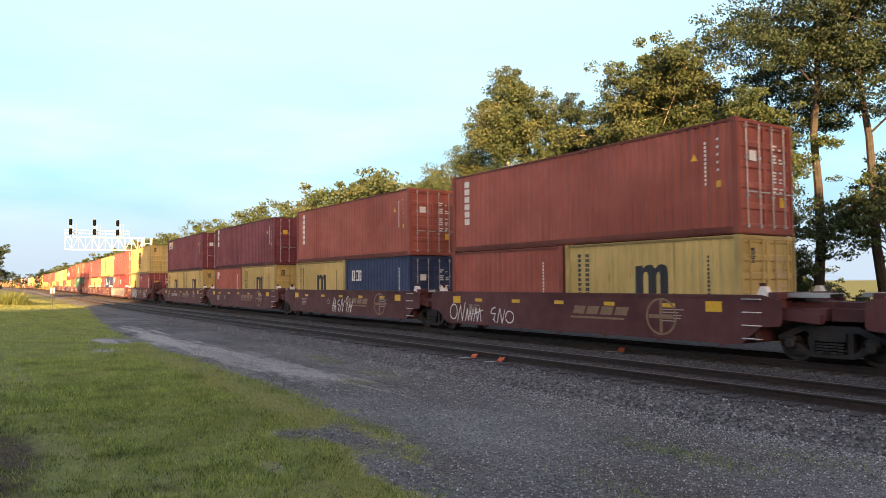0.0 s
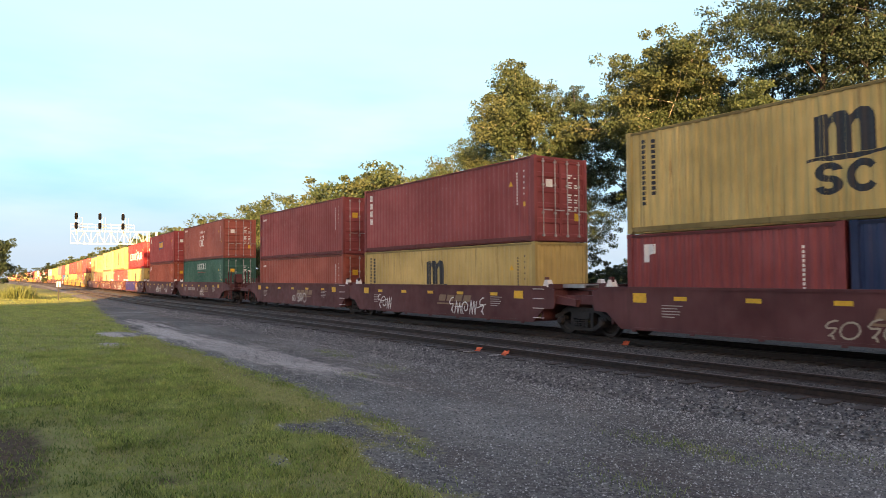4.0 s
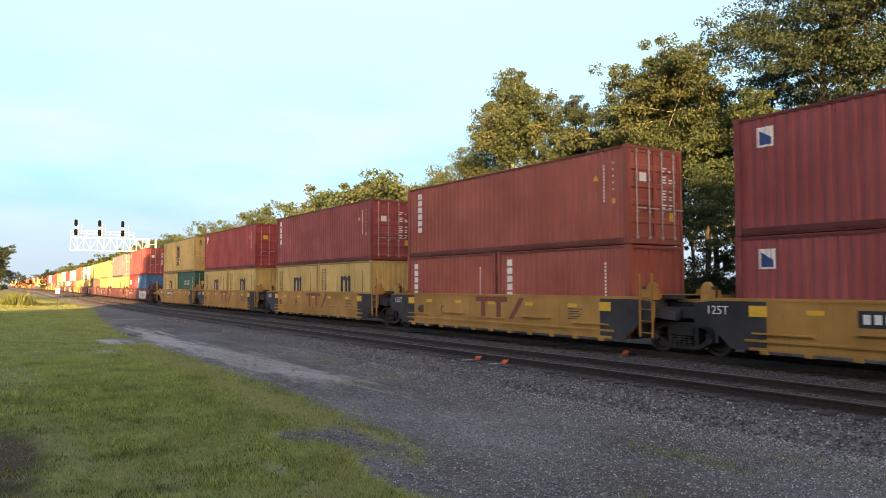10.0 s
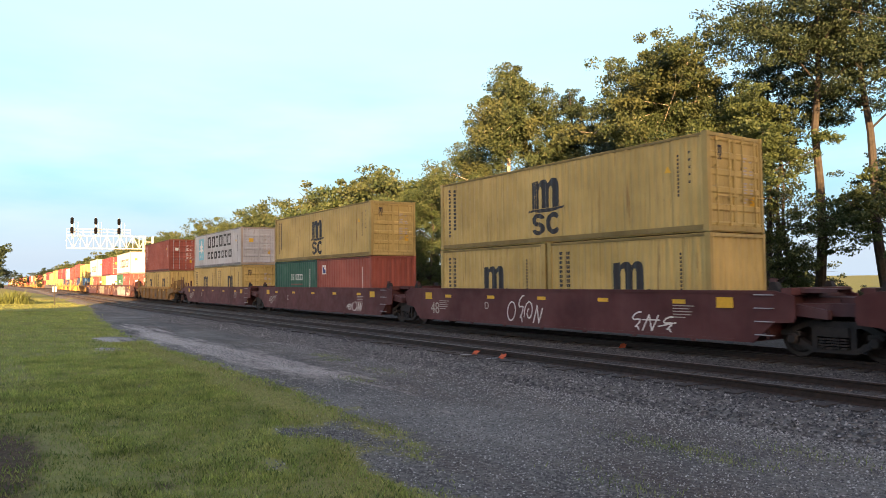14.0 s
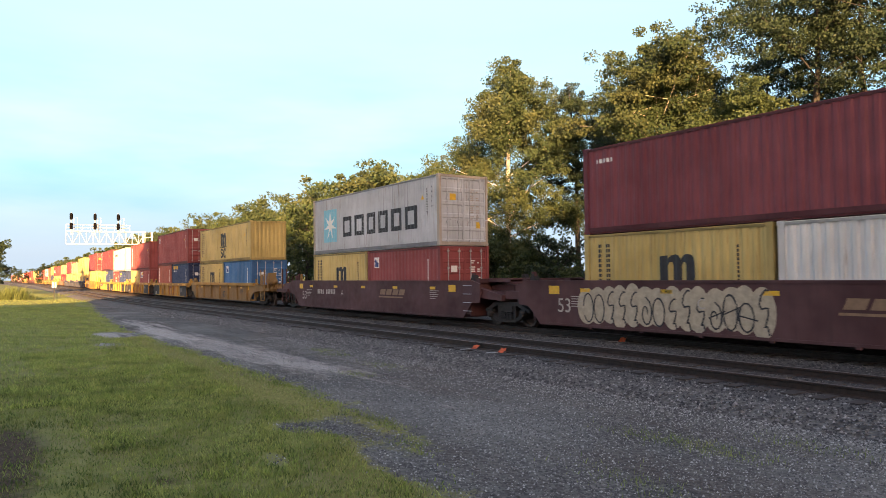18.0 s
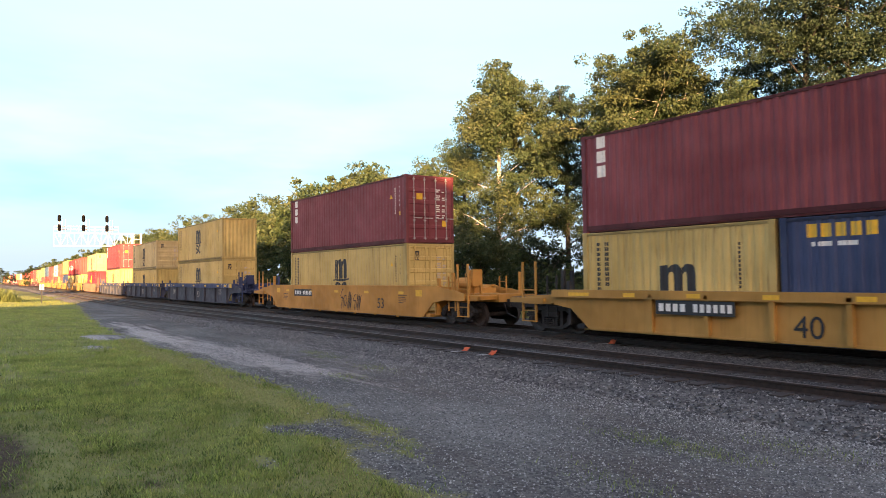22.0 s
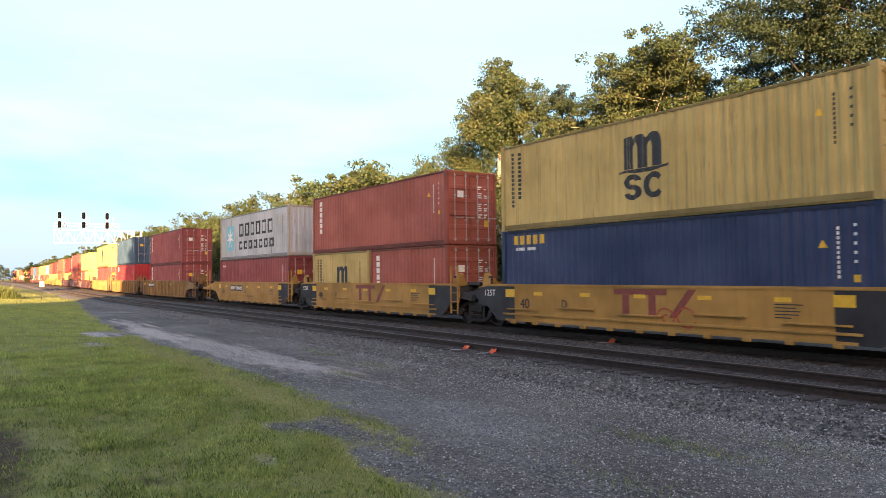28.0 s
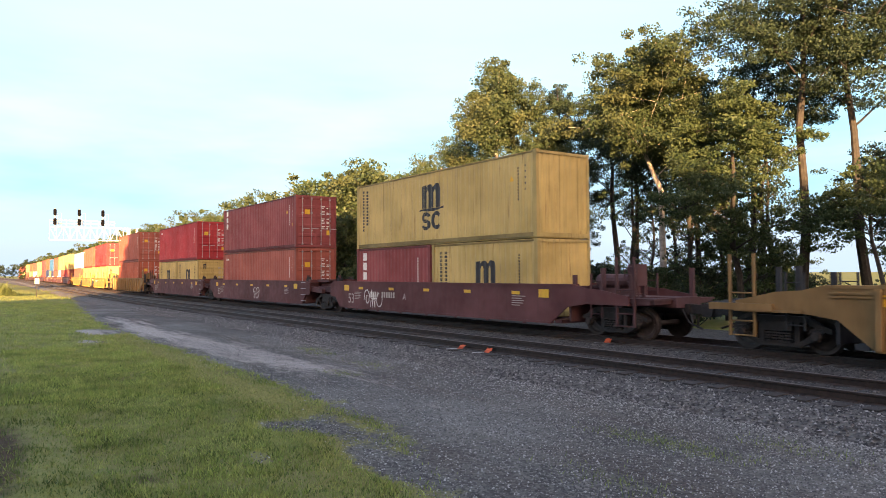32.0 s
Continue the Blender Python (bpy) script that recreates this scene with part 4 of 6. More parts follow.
def well_unit(n, st, x, ahead, behind, end_ahead, end_behind, figures="", tags=(), plate=False):
    """One unit of a well car. ahead, behind: metres from its middle to the joints; end_*: that joint is a coupler, not a shared truck."""
    colour, wl_, sl, zb, zt, rib, ends, chord, floor = STYLES[st]
    mat = paint("car_" + colour, CAR_PAINT[colour], 0.6, 0.5, 0.3)
    end_mat = paint("car_" + ends, CAR_PAINT[ends], 0.65, 0.4, 0.3)
    car = root("well_car", "%s steel double-stack well car, grimy and carrying containers" % CAR_WORDS[st], "railcar", "well cars of the train")
    for s in (-1, 1):
        ob = part("side_sill", cached(("sill", st, bool(end_behind if s < 0 else end_ahead), bool(end_ahead if s < 0 else end_behind)), lambda: sill_mesh(st, end_behind if s < 0 else end_ahead, end_ahead if s < 0 else end_behind)), mat, car)
        ob.location, ob.rotation_euler = (0, s * 1.42, 0), (0, 0, 0 if s < 0 else math.pi)
        if chord:
            c = part("top_chord", cached(("chord", st), lambda: chord_mesh(st)), paint("car_" + chord, CAR_PAINT[chord], 0.6, 0.5, 0.3), ob, "long top chord of the side")
        if ends == "grimy":
            for e in (-1, 1):
                if (end_ahead if e * -s > 0 else end_behind):
                    continue
                q = part("end_sheet", cached(("sheet", st), lambda: sheet_mesh(st)), end_mat, ob, "black-painted end sheet")
                q.location, q.rotation_euler = (e * (sl - 1.5), -0.034, 0), (0, 0, 0)
                if e < 0:
                    q.rotation_euler, q.location = (0, 0, math.pi), (-(sl - 1.5), -0.046, 0)
    well_floor(car, st, end_mat)
    for e, reach, coupled in ((1, ahead, end_ahead), (-1, behind, end_behind)):
        r = round(reach - (0.75 if coupled else 0.0), 1)
        d = part("end_deck", cached(("deck", st, r, bool(coupled)), lambda: deck_mesh(r, st, coupled)), end_mat, car)
        d.rotation_euler = (0, 0, 0 if e > 0 else math.pi)
        if coupled:
            part("coupler", cached("coupler", end_gear_mesh), M_IRON, d).location = (r - 0.15, 0, 0)
            truck(car, e * (r - 1.75))
            for y in (-1.25, 1.25):
                part("ladder", cached("ladder", ladder_mesh), end_mat, d).location = (sl + 0.05, y, 0.55)
            for w in (-1, 1):
                q = part("end_sill", cached(("end_sill", st, r), lambda: end_sill_mesh(st, r)), mat, d)
                q.location = (0, w * 1.42, 0)
            q = part("handrail", cached("end_ladder", end_ladder_mesh), mat if ends == "grimy" else end_mat, d, "tall end ladder with two grab posts")
            q.location = (r - 1.35, -1.4 * e, 0.0)
            part("guide_post", cached("stake", stake_mesh), end_mat, d).location = (r - 0.6, 1.0 * e, 1.15)
            part("guide_post", cached("stake", stake_mesh), end_mat, d).location = (r - 2.2, -1.0 * e, 1.15)
            if e > 0:
                part("air_reservoir", cached("reservoir", reservoir_mesh), end_mat if ends != "grimy" else mat, d, "brake air tank lying on the end platform").location = (sl + 0.35, 0, zt - 0.2)
                part("brake_box", cached("brake_box", brake_box_mesh), end_mat if ends != "grimy" else mat, d).location = (r - 1.15, -0.75, 1.15)
            part("platform", cached("platform", lambda: Geo().box(-0.55, 0.6, -1.35, 1.35, 1.1, 1.15).box(-0.5, 0.55, -1.3, 1.3, 1.0, 1.1).mesh("platform")), end_mat, d).location = (r - 0.7, 0, 0)
        else:
            if e > 0:
                truck(car, reach)
            if st == "G" or (e > 0 and st == "T"):
                q = part("ladder", cached("ladder_tall", lambda: ladder_mesh(1.75)), mat if ends == "grimy" else end_mat, d)
                q.location = (sl - 0.42, -1.5 * e if e > 0 else 1.5, 0.42)
            part("walkway", cached(("walk", st, r), lambda: walkway_mesh(wl_ + 0.1, r - 0.02, zt)), M_STEEL if st in ("A", "D") else end_mat, d, "flat walkway across the joint")
            for w in (-1, 1):
                if st in ("A", "E", "B"):
                    part("guide_cone", cached("guide_cone", cone_mesh), M_WHITE if st == "A" else M_IRON, d, "white-tipped corner guide" if st == "A" else "").location = (wl_ + 0.22, w * 1.22, zt)
                elif st in ("D", "S", "T", "G"):
                    part("guide_box", cached("guide_box", lambda: Geo().box(-0.2, 0.2, -0.14, 0.14, -0.08, 0.2).prism([(-0.12, 0.2), (0.2, 0.2), (0.2, 0.34), (0.05, 0.4)], -0.08, 0.08).mesh("guide_box")), mat, d).location = (sl - 0.3, w * 1.2, zt)
            if e > 0 and st in ("A", "E", "F", "B"):
                for k in range(4):
                    part("grab_iron", cached("grab", lambda: Geo().tube([(0, 0.02, 0), (0, -0.05, 0), (0.46, -0.05, 0), (0.46, 0.02, 0)], 0.014, 5).mesh("grab_iron")), M_WHITE if st == "A" else M_STEEL, d, "painted grab iron").location = (sl - 0.95, -1.46, 0.5 + k * 0.31)
            part("cross_beam", cached(("beam", st), lambda: Geo().box(-0.12, 0.12, -1.35, 1.35, zt - 0.1, zt + 0.06).box(-0.3, 0.3, -0.5, 0.5, zt - 0.2, zt - 0.06).mesh("cross_beam")), mat, d).location = (sl - 0.25, 0, 0)
        part("guide_post", cached("stake_low", lambda: stake_mesh(0.38)), end_mat, d).location = (wl_ + 0.2, -1.25 * e, zt - 0.1)
    y = -1.42 - (0.06 if not rib else 0.135)
    ypl = -1.42 - 0.034
    rnd = random.Random(n * 7 + 3)
    face = {"L": -1.42 - 0.152, "D": -1.42 - 0.152}.get(st, ypl)
    drop = {"L": 0.14, "D": 0.1}.get(st, 0.3)
    for k in range(5):
        p = part("reflector", cached("reflector", reflector_mesh), M_SIGNAL_YELLOW, car, "yellow reflective strip")
        p.location = (-sl + 3.1 + k * (2 * sl - 6.2) / 4, face, zt - drop)
    for e in (-1, 1):
        low_plate = st == "D"
        p = part("end_plate", cached(("end_plate", low_plate), lambda: Geo().box(*((-0.42, 0.42) if low_plate else (-0.23, 0.23)), -0.004, 0, *((-0.05, 0.05) if low_plate else (-0.13, 0.13))).mesh("end_plate")), M_SIGNAL_YELLOW, car, "yellow plate at the sill's end")
        p.location = (e * (sl - (0.34 if st == "L" else 1.2 if st == "D" else 1.75)), face - (0.016 if ends != colour and st not in ("L", "D") else 0), zt - drop)
        if st == "L":
            for dx in (0.75, 1.25, 1.75, 2.35):
                q = part("white_bar", cached("white_bar", lambda: Geo().box(-0.03, 0.03, -0.004, 0, -0.13, 0.11).box(-0.03, 0.17, -0.004, 0, 0.07, 0.11).mesh("white_bar")), M_FADED, car, "white painted corner bar")
                q.location = (e * (sl - dx), face, zt - drop)
            q = part("reflector", cached("reflector", reflector_mesh), M_SIGNAL_YELLOW, car, "yellow reflective strip")
            q.location = (e * (sl - 1.5), face, zt - drop)
        if st in ("D", "T") and e < 0:
            continue
        decal("stencil", "data", [rect(0, w, -i * 0.075, -i * 0.075 + 0.024) for i, w in enumerate((0.66, 0.5, 0.6, 0.56, 0.4))],
              M_BLACK if colour in ("yellow", "orange_yellow", "dull_yellow") and st != "D" else M_FADED, car, (e * (sl - (2.4 if st == "D" else 2.9)) - 0.4, ypl - (0.02 if st == "D" else 0), zt - (0.5 if e < 0 else 0.42)), label="small stencilled data lines")
    if plate:
        if colour in ("yellow", "orange_yellow", "dull_yellow"):
            decal("number_panel", "panel", [rect(0, 2.3, 0, 0.36)], M_BLACK, car, (-sl + 4.0, ypl - (0.12 if rib else 0), zt - 0.58), label="black number panel")
            decal("number_mark", "panel_n", blocks([0.17] * 4, 0.2, 0.05) + [[(a + 1.05, b) for a, b in q] for q in blocks([0.14] * 6, 0.2, 0.05)], M_WHITE, car, (-sl + 4.1, ypl - (0.123 if rib else 0.003), zt - 0.5), label="white number bars")
        else:
            decal("number_mark", "car_n", blocks([0.16] * 4, 0.24, 0.05) + [[(a + 1.05, b) for a, b in q] for q in blocks([0.14] * 6, 0.24, 0.05)], M_FADED, car, (-sl + 3.9, ypl, zt - 0.68), label="faded white number bars")
    if figures:
        for text, fx, size in figures:
            down = 0.72
            if text == "125T" and (st != "G" or end_behind or end_ahead):
                continue
            if text in ("48", "53", "40"):
                size, down, fx = (0.7, 0.98, fx) if st == "D" else (0.46, 0.78, fx) if colour == "yellow" else (0.62, 0.98, -sl + 1.9 if fx < -4 else fx)
            elif len(text) == 1 and plate:
                fx = -sl + 6.7
            elif text == "125T" and st == "G":
                fx, down = -sl + 0.5, 0.95
            lettered("figure", text, size, M_FADED if colour not in ("yellow", "orange_yellow", "dull_yellow") or text.startswith("125") else M_BLACK, car, (fx, ypl - 0.02 if ends != colour else ypl - 0.012, zt - down), "painted figures")
    tan = plain("faded_tan_lettering", (0.24, 0.15, 0.09), 0.6)
    if st in ("T", "D") and not end_behind:
        lettered("figure", "125T", 0.3, M_WHITE, car, (-sl + (1.3 if st == "D" else 0.35), ypl - 0.02, zt - (1.02 if st == "D" else 0.4)), "white stencilled figures")
    if st in ("T", "D") and not plate:
        decal("emblem", "red_blocks", [[(0, 0.58), (1.8, 0.58), (1.8, 0.74), (0, 0.74)], rect(0.3, 0.54, 0, 0.575), rect(1.2, 1.44, 0, 0.575), [(1.85, 0), (2.1, 0), (2.7, 0.74), (2.45, 0.74)]], plain("dull_red_lettering", (0.22, 0.05, 0.035), 0.6), car, (-0.2 if st == "D" else -0.9, ypl, zt - (1.0 if st == "D" else 0.84)), label="dull red block emblem")
    elif st in ("A", "B"):
        decal("emblem", "tan_bar", [[(i * 0.55, 0), (i * 0.55 + 0.46, 0), (i * 0.55 + 0.56, 0.24), (i * 0.55 + 0.1, 0.24)] for i in range(4)] + [[(-0.1, -0.13), (2.0, -0.13), (2.03, -0.07), (-0.08, -0.07)]], tan, car, (0.6 if st == "A" else 1.6, ypl, zt - 0.62), label="faded tan slanted emblem")
        if n < 4:
            decal("emblem", "seal", [ring(0, 0, 0.5, 0.5, 28), ring(0, 0, 0.44, 0.44, 28), rect(-0.4, 0.4, -0.05, 0.05), rect(-0.05, 0.05, 0.055, 0.43), rect(-0.05, 0.05, -0.43, -0.055)], tan, car, (3.9, ypl - 0.001, zt - 0.6), label="faded round seal")
    for k, (kind, gx, w, h) in enumerate(tags):
        gm = {"w": M_WHITE, "b": plain("violet_spray", (0.03, 0.025, 0.2), 0.5), "g": plain("grey_spray", (0.3, 0.3, 0.3), 0.6), "c": plain("beige_spray", (0.42, 0.36, 0.27), 0.6),
              "k": M_BLACK, "r": plain("red_spray", (0.4, 0.06, 0.03), 0.6), "Y": M_SIGNAL_YELLOW}[kind[0]]
        if len(kind) > 1:
            rf = random.Random(n + k)
            m_ = max(3, int(w / 0.42))
            blobs = [ring(w * (i + 0.5) / m_ + rf.uniform(-0.06, 0.06), h * rf.uniform(0.48, 0.56), w / m_ * rf.uniform(0.75, 1.05), h * rf.uniform(0.5, 0.6), 18) for i in range(m_)]
            decal("graffiti", ("fill", n, k), blobs, gm, car, (gx, ypl, zb + 0.12), step=0.03, label="broad sprayed colour field", union=True)
            gm = {"f": M_WHITE, "k": M_BLACK}.get(kind[1], M_WHITE)
        for j, q in enumerate(scribble(n * 10 + k, w, h, max(2, int(w / 0.42)))):
            decal("graffiti", ("tag", n, k, j), q, gm, car, (gx, ypl - 0.006 - 0.0005 * (j % 4), zb + 0.12), step=0.025, label="sprayed graffiti strokes", union=True)
    rolls(car, x, 0.0)
    return car

# ---- ground, tracks, distance ----


def edge_y(x):
    """Where grass gives way to gravel."""
    return float(np.interp(x, [-400, -110, -78, -55, -32, -16, -8.5, -6, -3, 40], [15, 12.5, 10.3, 7.6, 5.5, 5.35, 5.0, 3.9, 2.6, 1.5]))


def ground_z(x, y):
    b = bend(x)
    t = y - b
    near = float(np.interp(t, [-60, -8, 0, 4, 7.5, 9.4, 10.2, 19.3, 21.5, 26, 60], [0.9, 0.35, -0.16, -0.22, -0.3, -0.34, -0.42, -0.42, -0.6, -0.65, -0.4]))
    lift = float(np.interp(x, [-140, -90, -40, -12], [0.0, 0.28, 0.24, 0.0])) * float(np.interp(t, [-20, -4, 3, 6], [2.2, 1.0, 0.25, 0]))
    return near + lift + 0.02 * math.sin(x * 0.9 + 0.4) * math.sin(y * 1.3) * (1 if t < 9.4 else 0)


def ground_many(x, y):
    """The same for arrays, near the camera where the line is straight."""
    near = np.interp(y, [-60, -8, 0, 4, 7.5, 9.4, 10.2, 19.3, 21.5, 26, 60], [0.9, 0.35, -0.16, -0.22, -0.3, -0.34, -0.42, -0.42, -0.6, -0.65, -0.4])
    lift = np.interp(x, [-140, -90, -40, -12], [0.0, 0.28, 0.24, 0.0]) * np.interp(y, [-20, -4, 3, 6], [2.2, 1.0, 0.25, 0])
    return near + lift + 0.02 * np.sin(x * 0.9 + 0.4) * np.sin(y * 1.3) * (y < 9.4)


PATCHES = ((-7.8, 2.95, 0.8, 1.25), (-8.9, 4.2, 1.2, 0.9), (-9.5, 3.6, 0.9, 1.1), (-7.0, 3.95, 0.8, 0.8), (-28.8, 4.4, 1.9, 1.5), (-24.4, 3.75, 1.6, 1.4), (-13.0, 3.7, 1.0, 0.9), (-11.0, 4.0, 0.8, 0.6))


def soil_share(x, y):
    """Bare brown earth in the grass."""
    return 1.3 * np.clip(1 - np.hypot((x + 10.3) * 0.45, (y - 0.4) * 1.1) / 0.85, 0, 1) + 0.8 * np.clip(1 - np.hypot((x + 8.3) * 0.6, y - 0.2) / 1.0, 0, 1) + 0.9 * np.clip(1 - np.hypot(x + 7.5, (y - 1.7) * 1.4) / 0.4, 0, 1)


def olive_share(x, y):
    """Dry yellow-green strip of grass along the gravel."""
    e = np.interp(x, [-400, -110, -78, -55, -32, -16, -8.5, -6, -3, 40], [15, 12.5, 10.3, 7.6, 5.5, 5.35, 5.0, 3.9, 2.6, 1.5])
    return np.exp(-((y - e + 0.55) / 0.75) ** 2) * np.interp(x, [-40, -20, -8, -5], [0.2, 1, 1, 0.2])


def pale_share(x, y):
    """Where the road's stone is paler: a strip along it and two patches."""
    return np.exp(-((y - np.interp(x, [-40, -27, -15, -10], [7.2, 6.5, 6.9, 6.6])) / 1.0) ** 2) * np.interp(x, [-46, -28, -17, -11.5], [0.1, 1, 0.95, 0.0]) + np.exp(-((x + 28.8) / 2.2) ** 2 - ((y - 4.4) / 0.9) ** 2) + np.exp(-((x + 24.4) / 1.8) ** 2 - ((y - 3.75) / 0.7) ** 2)


def gravel_share(x, y):
    """How far the gravel holds the ground, 0.5 at the verge."""
    e = np.interp(x, [-400, -110, -78, -55, -32, -16, -8.5, -6, -3, 40], [15, 12.5, 10.3, 7.6, 5.5, 5.35, 5.0, 3.9, 2.6, 1.5])
    g = 0.5 + np.clip((y - e) * 0.7, -1, 1)
    for px, py, r, s in PATCHES:
        g = g + s * np.clip(1 - np.hypot((x - px) * 0.7, (y - py) * 1.6) / r, 0, 1)
    return g


def added(n, l, a, b):
    s = n.new("ShaderNodeMath")
    s.operation = "ADD"
    l.new(a, s.inputs[0])
    l.new(b, s.inputs[1])
    return s.outputs[0]


def ground_material():
    m, n, l, b = node_mat("ground_cover")
    geo = n.new("ShaderNodeNewGeometry")
    pos = geo.outputs["Position"]
    at = n.new("ShaderNodeAttribute")
    at.attribute_name = "gravel"
    fine = noise_node(n, l, pos, 2.2, 8, 0.7)
    clump = noise_node(n, l, pos, 0.7, 5, 0.6)
    s = n.new("ShaderNodeMath")
    s.operation = "ADD"
    l.new(at.outputs["Fac"], s.inputs[0])
    l.new(ramp(n, l, fine, 0.2, 0.8, -0.32, 0.32), s.inputs[1])
    s2 = n.new("ShaderNodeMath")
    s2.operation = "ADD"
    l.new(s.outputs[0], s2.inputs[0])
    l.new(ramp(n, l, clump, 0.25, 0.75, -0.3, 0.3), s2.inputs[1])
    k = ramp(n, l, s2.outputs[0], 0.42, 0.62)
    g1 = mix(n, l, ramp(n, l, noise_node(n, l, pos, 3.0, 8, 0.7), 0.3, 0.7), (0.15, 0.165, 0.045), (0.28, 0.28, 0.085))
    g1 = mix(n, l, ramp(n, l, noise_node(n, l, pos, 0.45, 4, 0.6), 0.45, 0.7), g1, (0.27, 0.24, 0.11))
    vor = n.new("ShaderNodeTexVoronoi")
    vor.inputs["Scale"].default_value = 26.0
    l.new(pos, vor.inputs["Vector"])
    sep = n.new("ShaderNodeSeparateColor")
    l.new(vor.outputs["Color"], sep.inputs[0])
    stone = mix(n, l, sep.outputs[0], (0.048, 0.045, 0.043), (0.195, 0.186, 0.17))
    dust = ramp(n, l, noise_node(n, l, pos, 0.28, 5, 0.6), 0.42, 0.66)
    stone = mix(n, l, dust, stone, mix(n, l, sep.outputs[1], (0.145, 0.137, 0.124), (0.28, 0.268, 0.242)))
    tracks_ = n.new("ShaderNodeMapping")
    tracks_.inputs["Scale"].default_value = (0.12, 1.1, 1.0)
    l.new(pos, tracks_.inputs["Vector"])
    stone = mix(n, l, ramp(n, l, noise_node(n, l, tracks_.outputs["Vector"], 1.0, 6, 0.65), 0.46, 0.66, 0.0, 0.75), stone, mix(n, l, sep.outputs[1], (0.07, 0.055, 0.046), (0.17, 0.14, 0.12)))
    for word, lo_, hi_, ca, cb in (("pale", 0.25, 0.75, (0.26, 0.23, 0.205), (0.56, 0.5, 0.45)), ):
        aa = n.new("ShaderNodeAttribute")
        aa.attribute_name = word
        stone = mix(n, l, ramp(n, l, added(n, l, added(n, l, aa.outputs["Fac"], ramp(n, l, fine, 0.2, 0.8, -0.4, 0.4)), ramp(n, l, noise_node(n, l, tracks_.outputs["Vector"], 2.3, 6, 0.7), 0.25, 0.75, -0.75, 0.55)), lo_, hi_), stone, mix(n, l, sep.outputs[2], ca, cb))
    for word, ca, cb in (("olive", (0.17, 0.165, 0.05), (0.3, 0.27, 0.09)), ("soil", (0.055, 0.04, 0.027), (0.13, 0.09, 0.06))):
        aa = n.new("ShaderNodeAttribute")
        aa.attribute_name = word
        g1 = mix(n, l, ramp(n, l, added(n, l, aa.outputs["Fac"], ramp(n, l, fine, 0.2, 0.8, -0.35, 0.35)), 0.3, 0.7), g1, mix(n, l, sep.outputs[2], ca, cb))
    c = mix(n, l, k, g1, stone)
    l.new(c, b.inputs["Base Color"])
    b.inputs["Roughness"].default_value = 0.95
    b.inputs["Specular IOR Level"].default_value = 0.1
    h = mix(n, l, k, noise_node(n, l, pos, 30, 6), vor.outputs["Distance"])
    bump(n, l, b, h, 0.8, 0.03)
    return m


def ground():
    def ladder(near, far, step, grow):
        out, v, s = [], near, step
        while v < far:
            out.append(v)
            v += s
            s *= grow
        return out + [far]
    xs = [-x for x in ladder(3.0, 3500, 0.4, 1.03)][::-1] + [-2.5 + 0.5 * i for i in range(12)] + ladder(3.5, 3000, 0.8, 1.15)
    ys = [-y for y in ladder(2.0, 3000, 0.8, 1.2)][::-1] + [-1.5 + 0.25 * i for i in range(90)] + ladder(21.0, 3000, 0.7, 1.18)
    v = [(x, y + bend(x) * (1 if y > 8 else max(0.0, y) / 8), 0) for x in xs for y in ys]
    v = [(x, y, ground_z(x, y)) for x, y, _ in v]
    k = len(ys)
    f = [(i * k + j, (i + 1) * k + j, (i + 1) * k + j + 1, i * k + j + 1) for i in range(len(xs) - 1) for j in range(k - 1)]
    me = bpy.data.meshes.new("ground")
    me.from_pydata(v, [], f)
    at = me.attributes.new("gravel", "FLOAT", "POINT")
    vals = []
    for x, y, z in v:
        t = y - bend(x)
        e = edge_y(x)
        g = 0.5 + max(-1.0, min(1.0, (y - e) * 0.7))
        if t > 26:
            g = 0.5 - (t - 26) * 0.5
        if x < -60 and t < 9.5:
            g -= min(0.5, (-60 - x) * 0.03)
        for px, py, r, s in PATCHES:
            d = math.hypot((x - px) * 0.7, (y - py) * 1.6) / r
            g += s * max(0, 1 - d)
        vals.append(g)
    at.data.foreach_set("value", vals)
    vx, vy = np.array([q[0] for q in v]), np.array([q[1] for q in v])
    for word, share in (("pale", pale_share), ("olive", olive_share), ("soil", soil_share)):
        me.attributes.new(word, "FLOAT", "POINT").data.foreach_set("value", share(vx, vy))
    ob = new("ground", me)
    me.materials.append(ground_material())
    for p in me.polygons:
        p.use_smooth = True
    return tagged(ob, "grass verge and grey gravel service road beside the railway", "ground", kind="structure")


def ballast_material():
    m, n, l, b = node_mat("track_ballast")
    geo = n.new("ShaderNodeNewGeometry")
    pos = geo.outputs["Position"]
    vor = n.new("ShaderNodeTexVoronoi")
    vor.inputs["Scale"].default_value = 17.0
    l.new(pos, vor.inputs["Vector"])
    sep = n.new("ShaderNodeSeparateColor")
    l.new(vor.outputs["Color"], sep.inputs[0])
    c = mix(n, l, sep.outputs[0], (0.022, 0.021, 0.022), (0.12, 0.115, 0.11))
    c = mix(n, l, ramp(n, l, noise_node(n, l, pos, 0.6, 5), 0.4, 0.7, 0, 0.6), c, (0.035, 0.029, 0.025))
    at = n.new("ShaderNodeAttribute")
    at.attribute_name = "dusty"
    c = mix(n, l, ramp(n, l, added(n, l, at.outputs["Fac"], ramp(n, l, noise_node(n, l, pos, 1.5, 8, 0.7), 0.2, 0.8, -0.5, 0.5)), 0.2, 0.8), c, mix(n, l, sep.outputs[1], (0.06, 0.054, 0.05), (0.19, 0.175, 0.16)))
    l.new(c, b.inputs["Base Color"])
    b.inputs["Roughness"].default_value = 0.9
    bump(n, l, b, vor.outputs["Distance"], 1.0, 0.05)
    return m


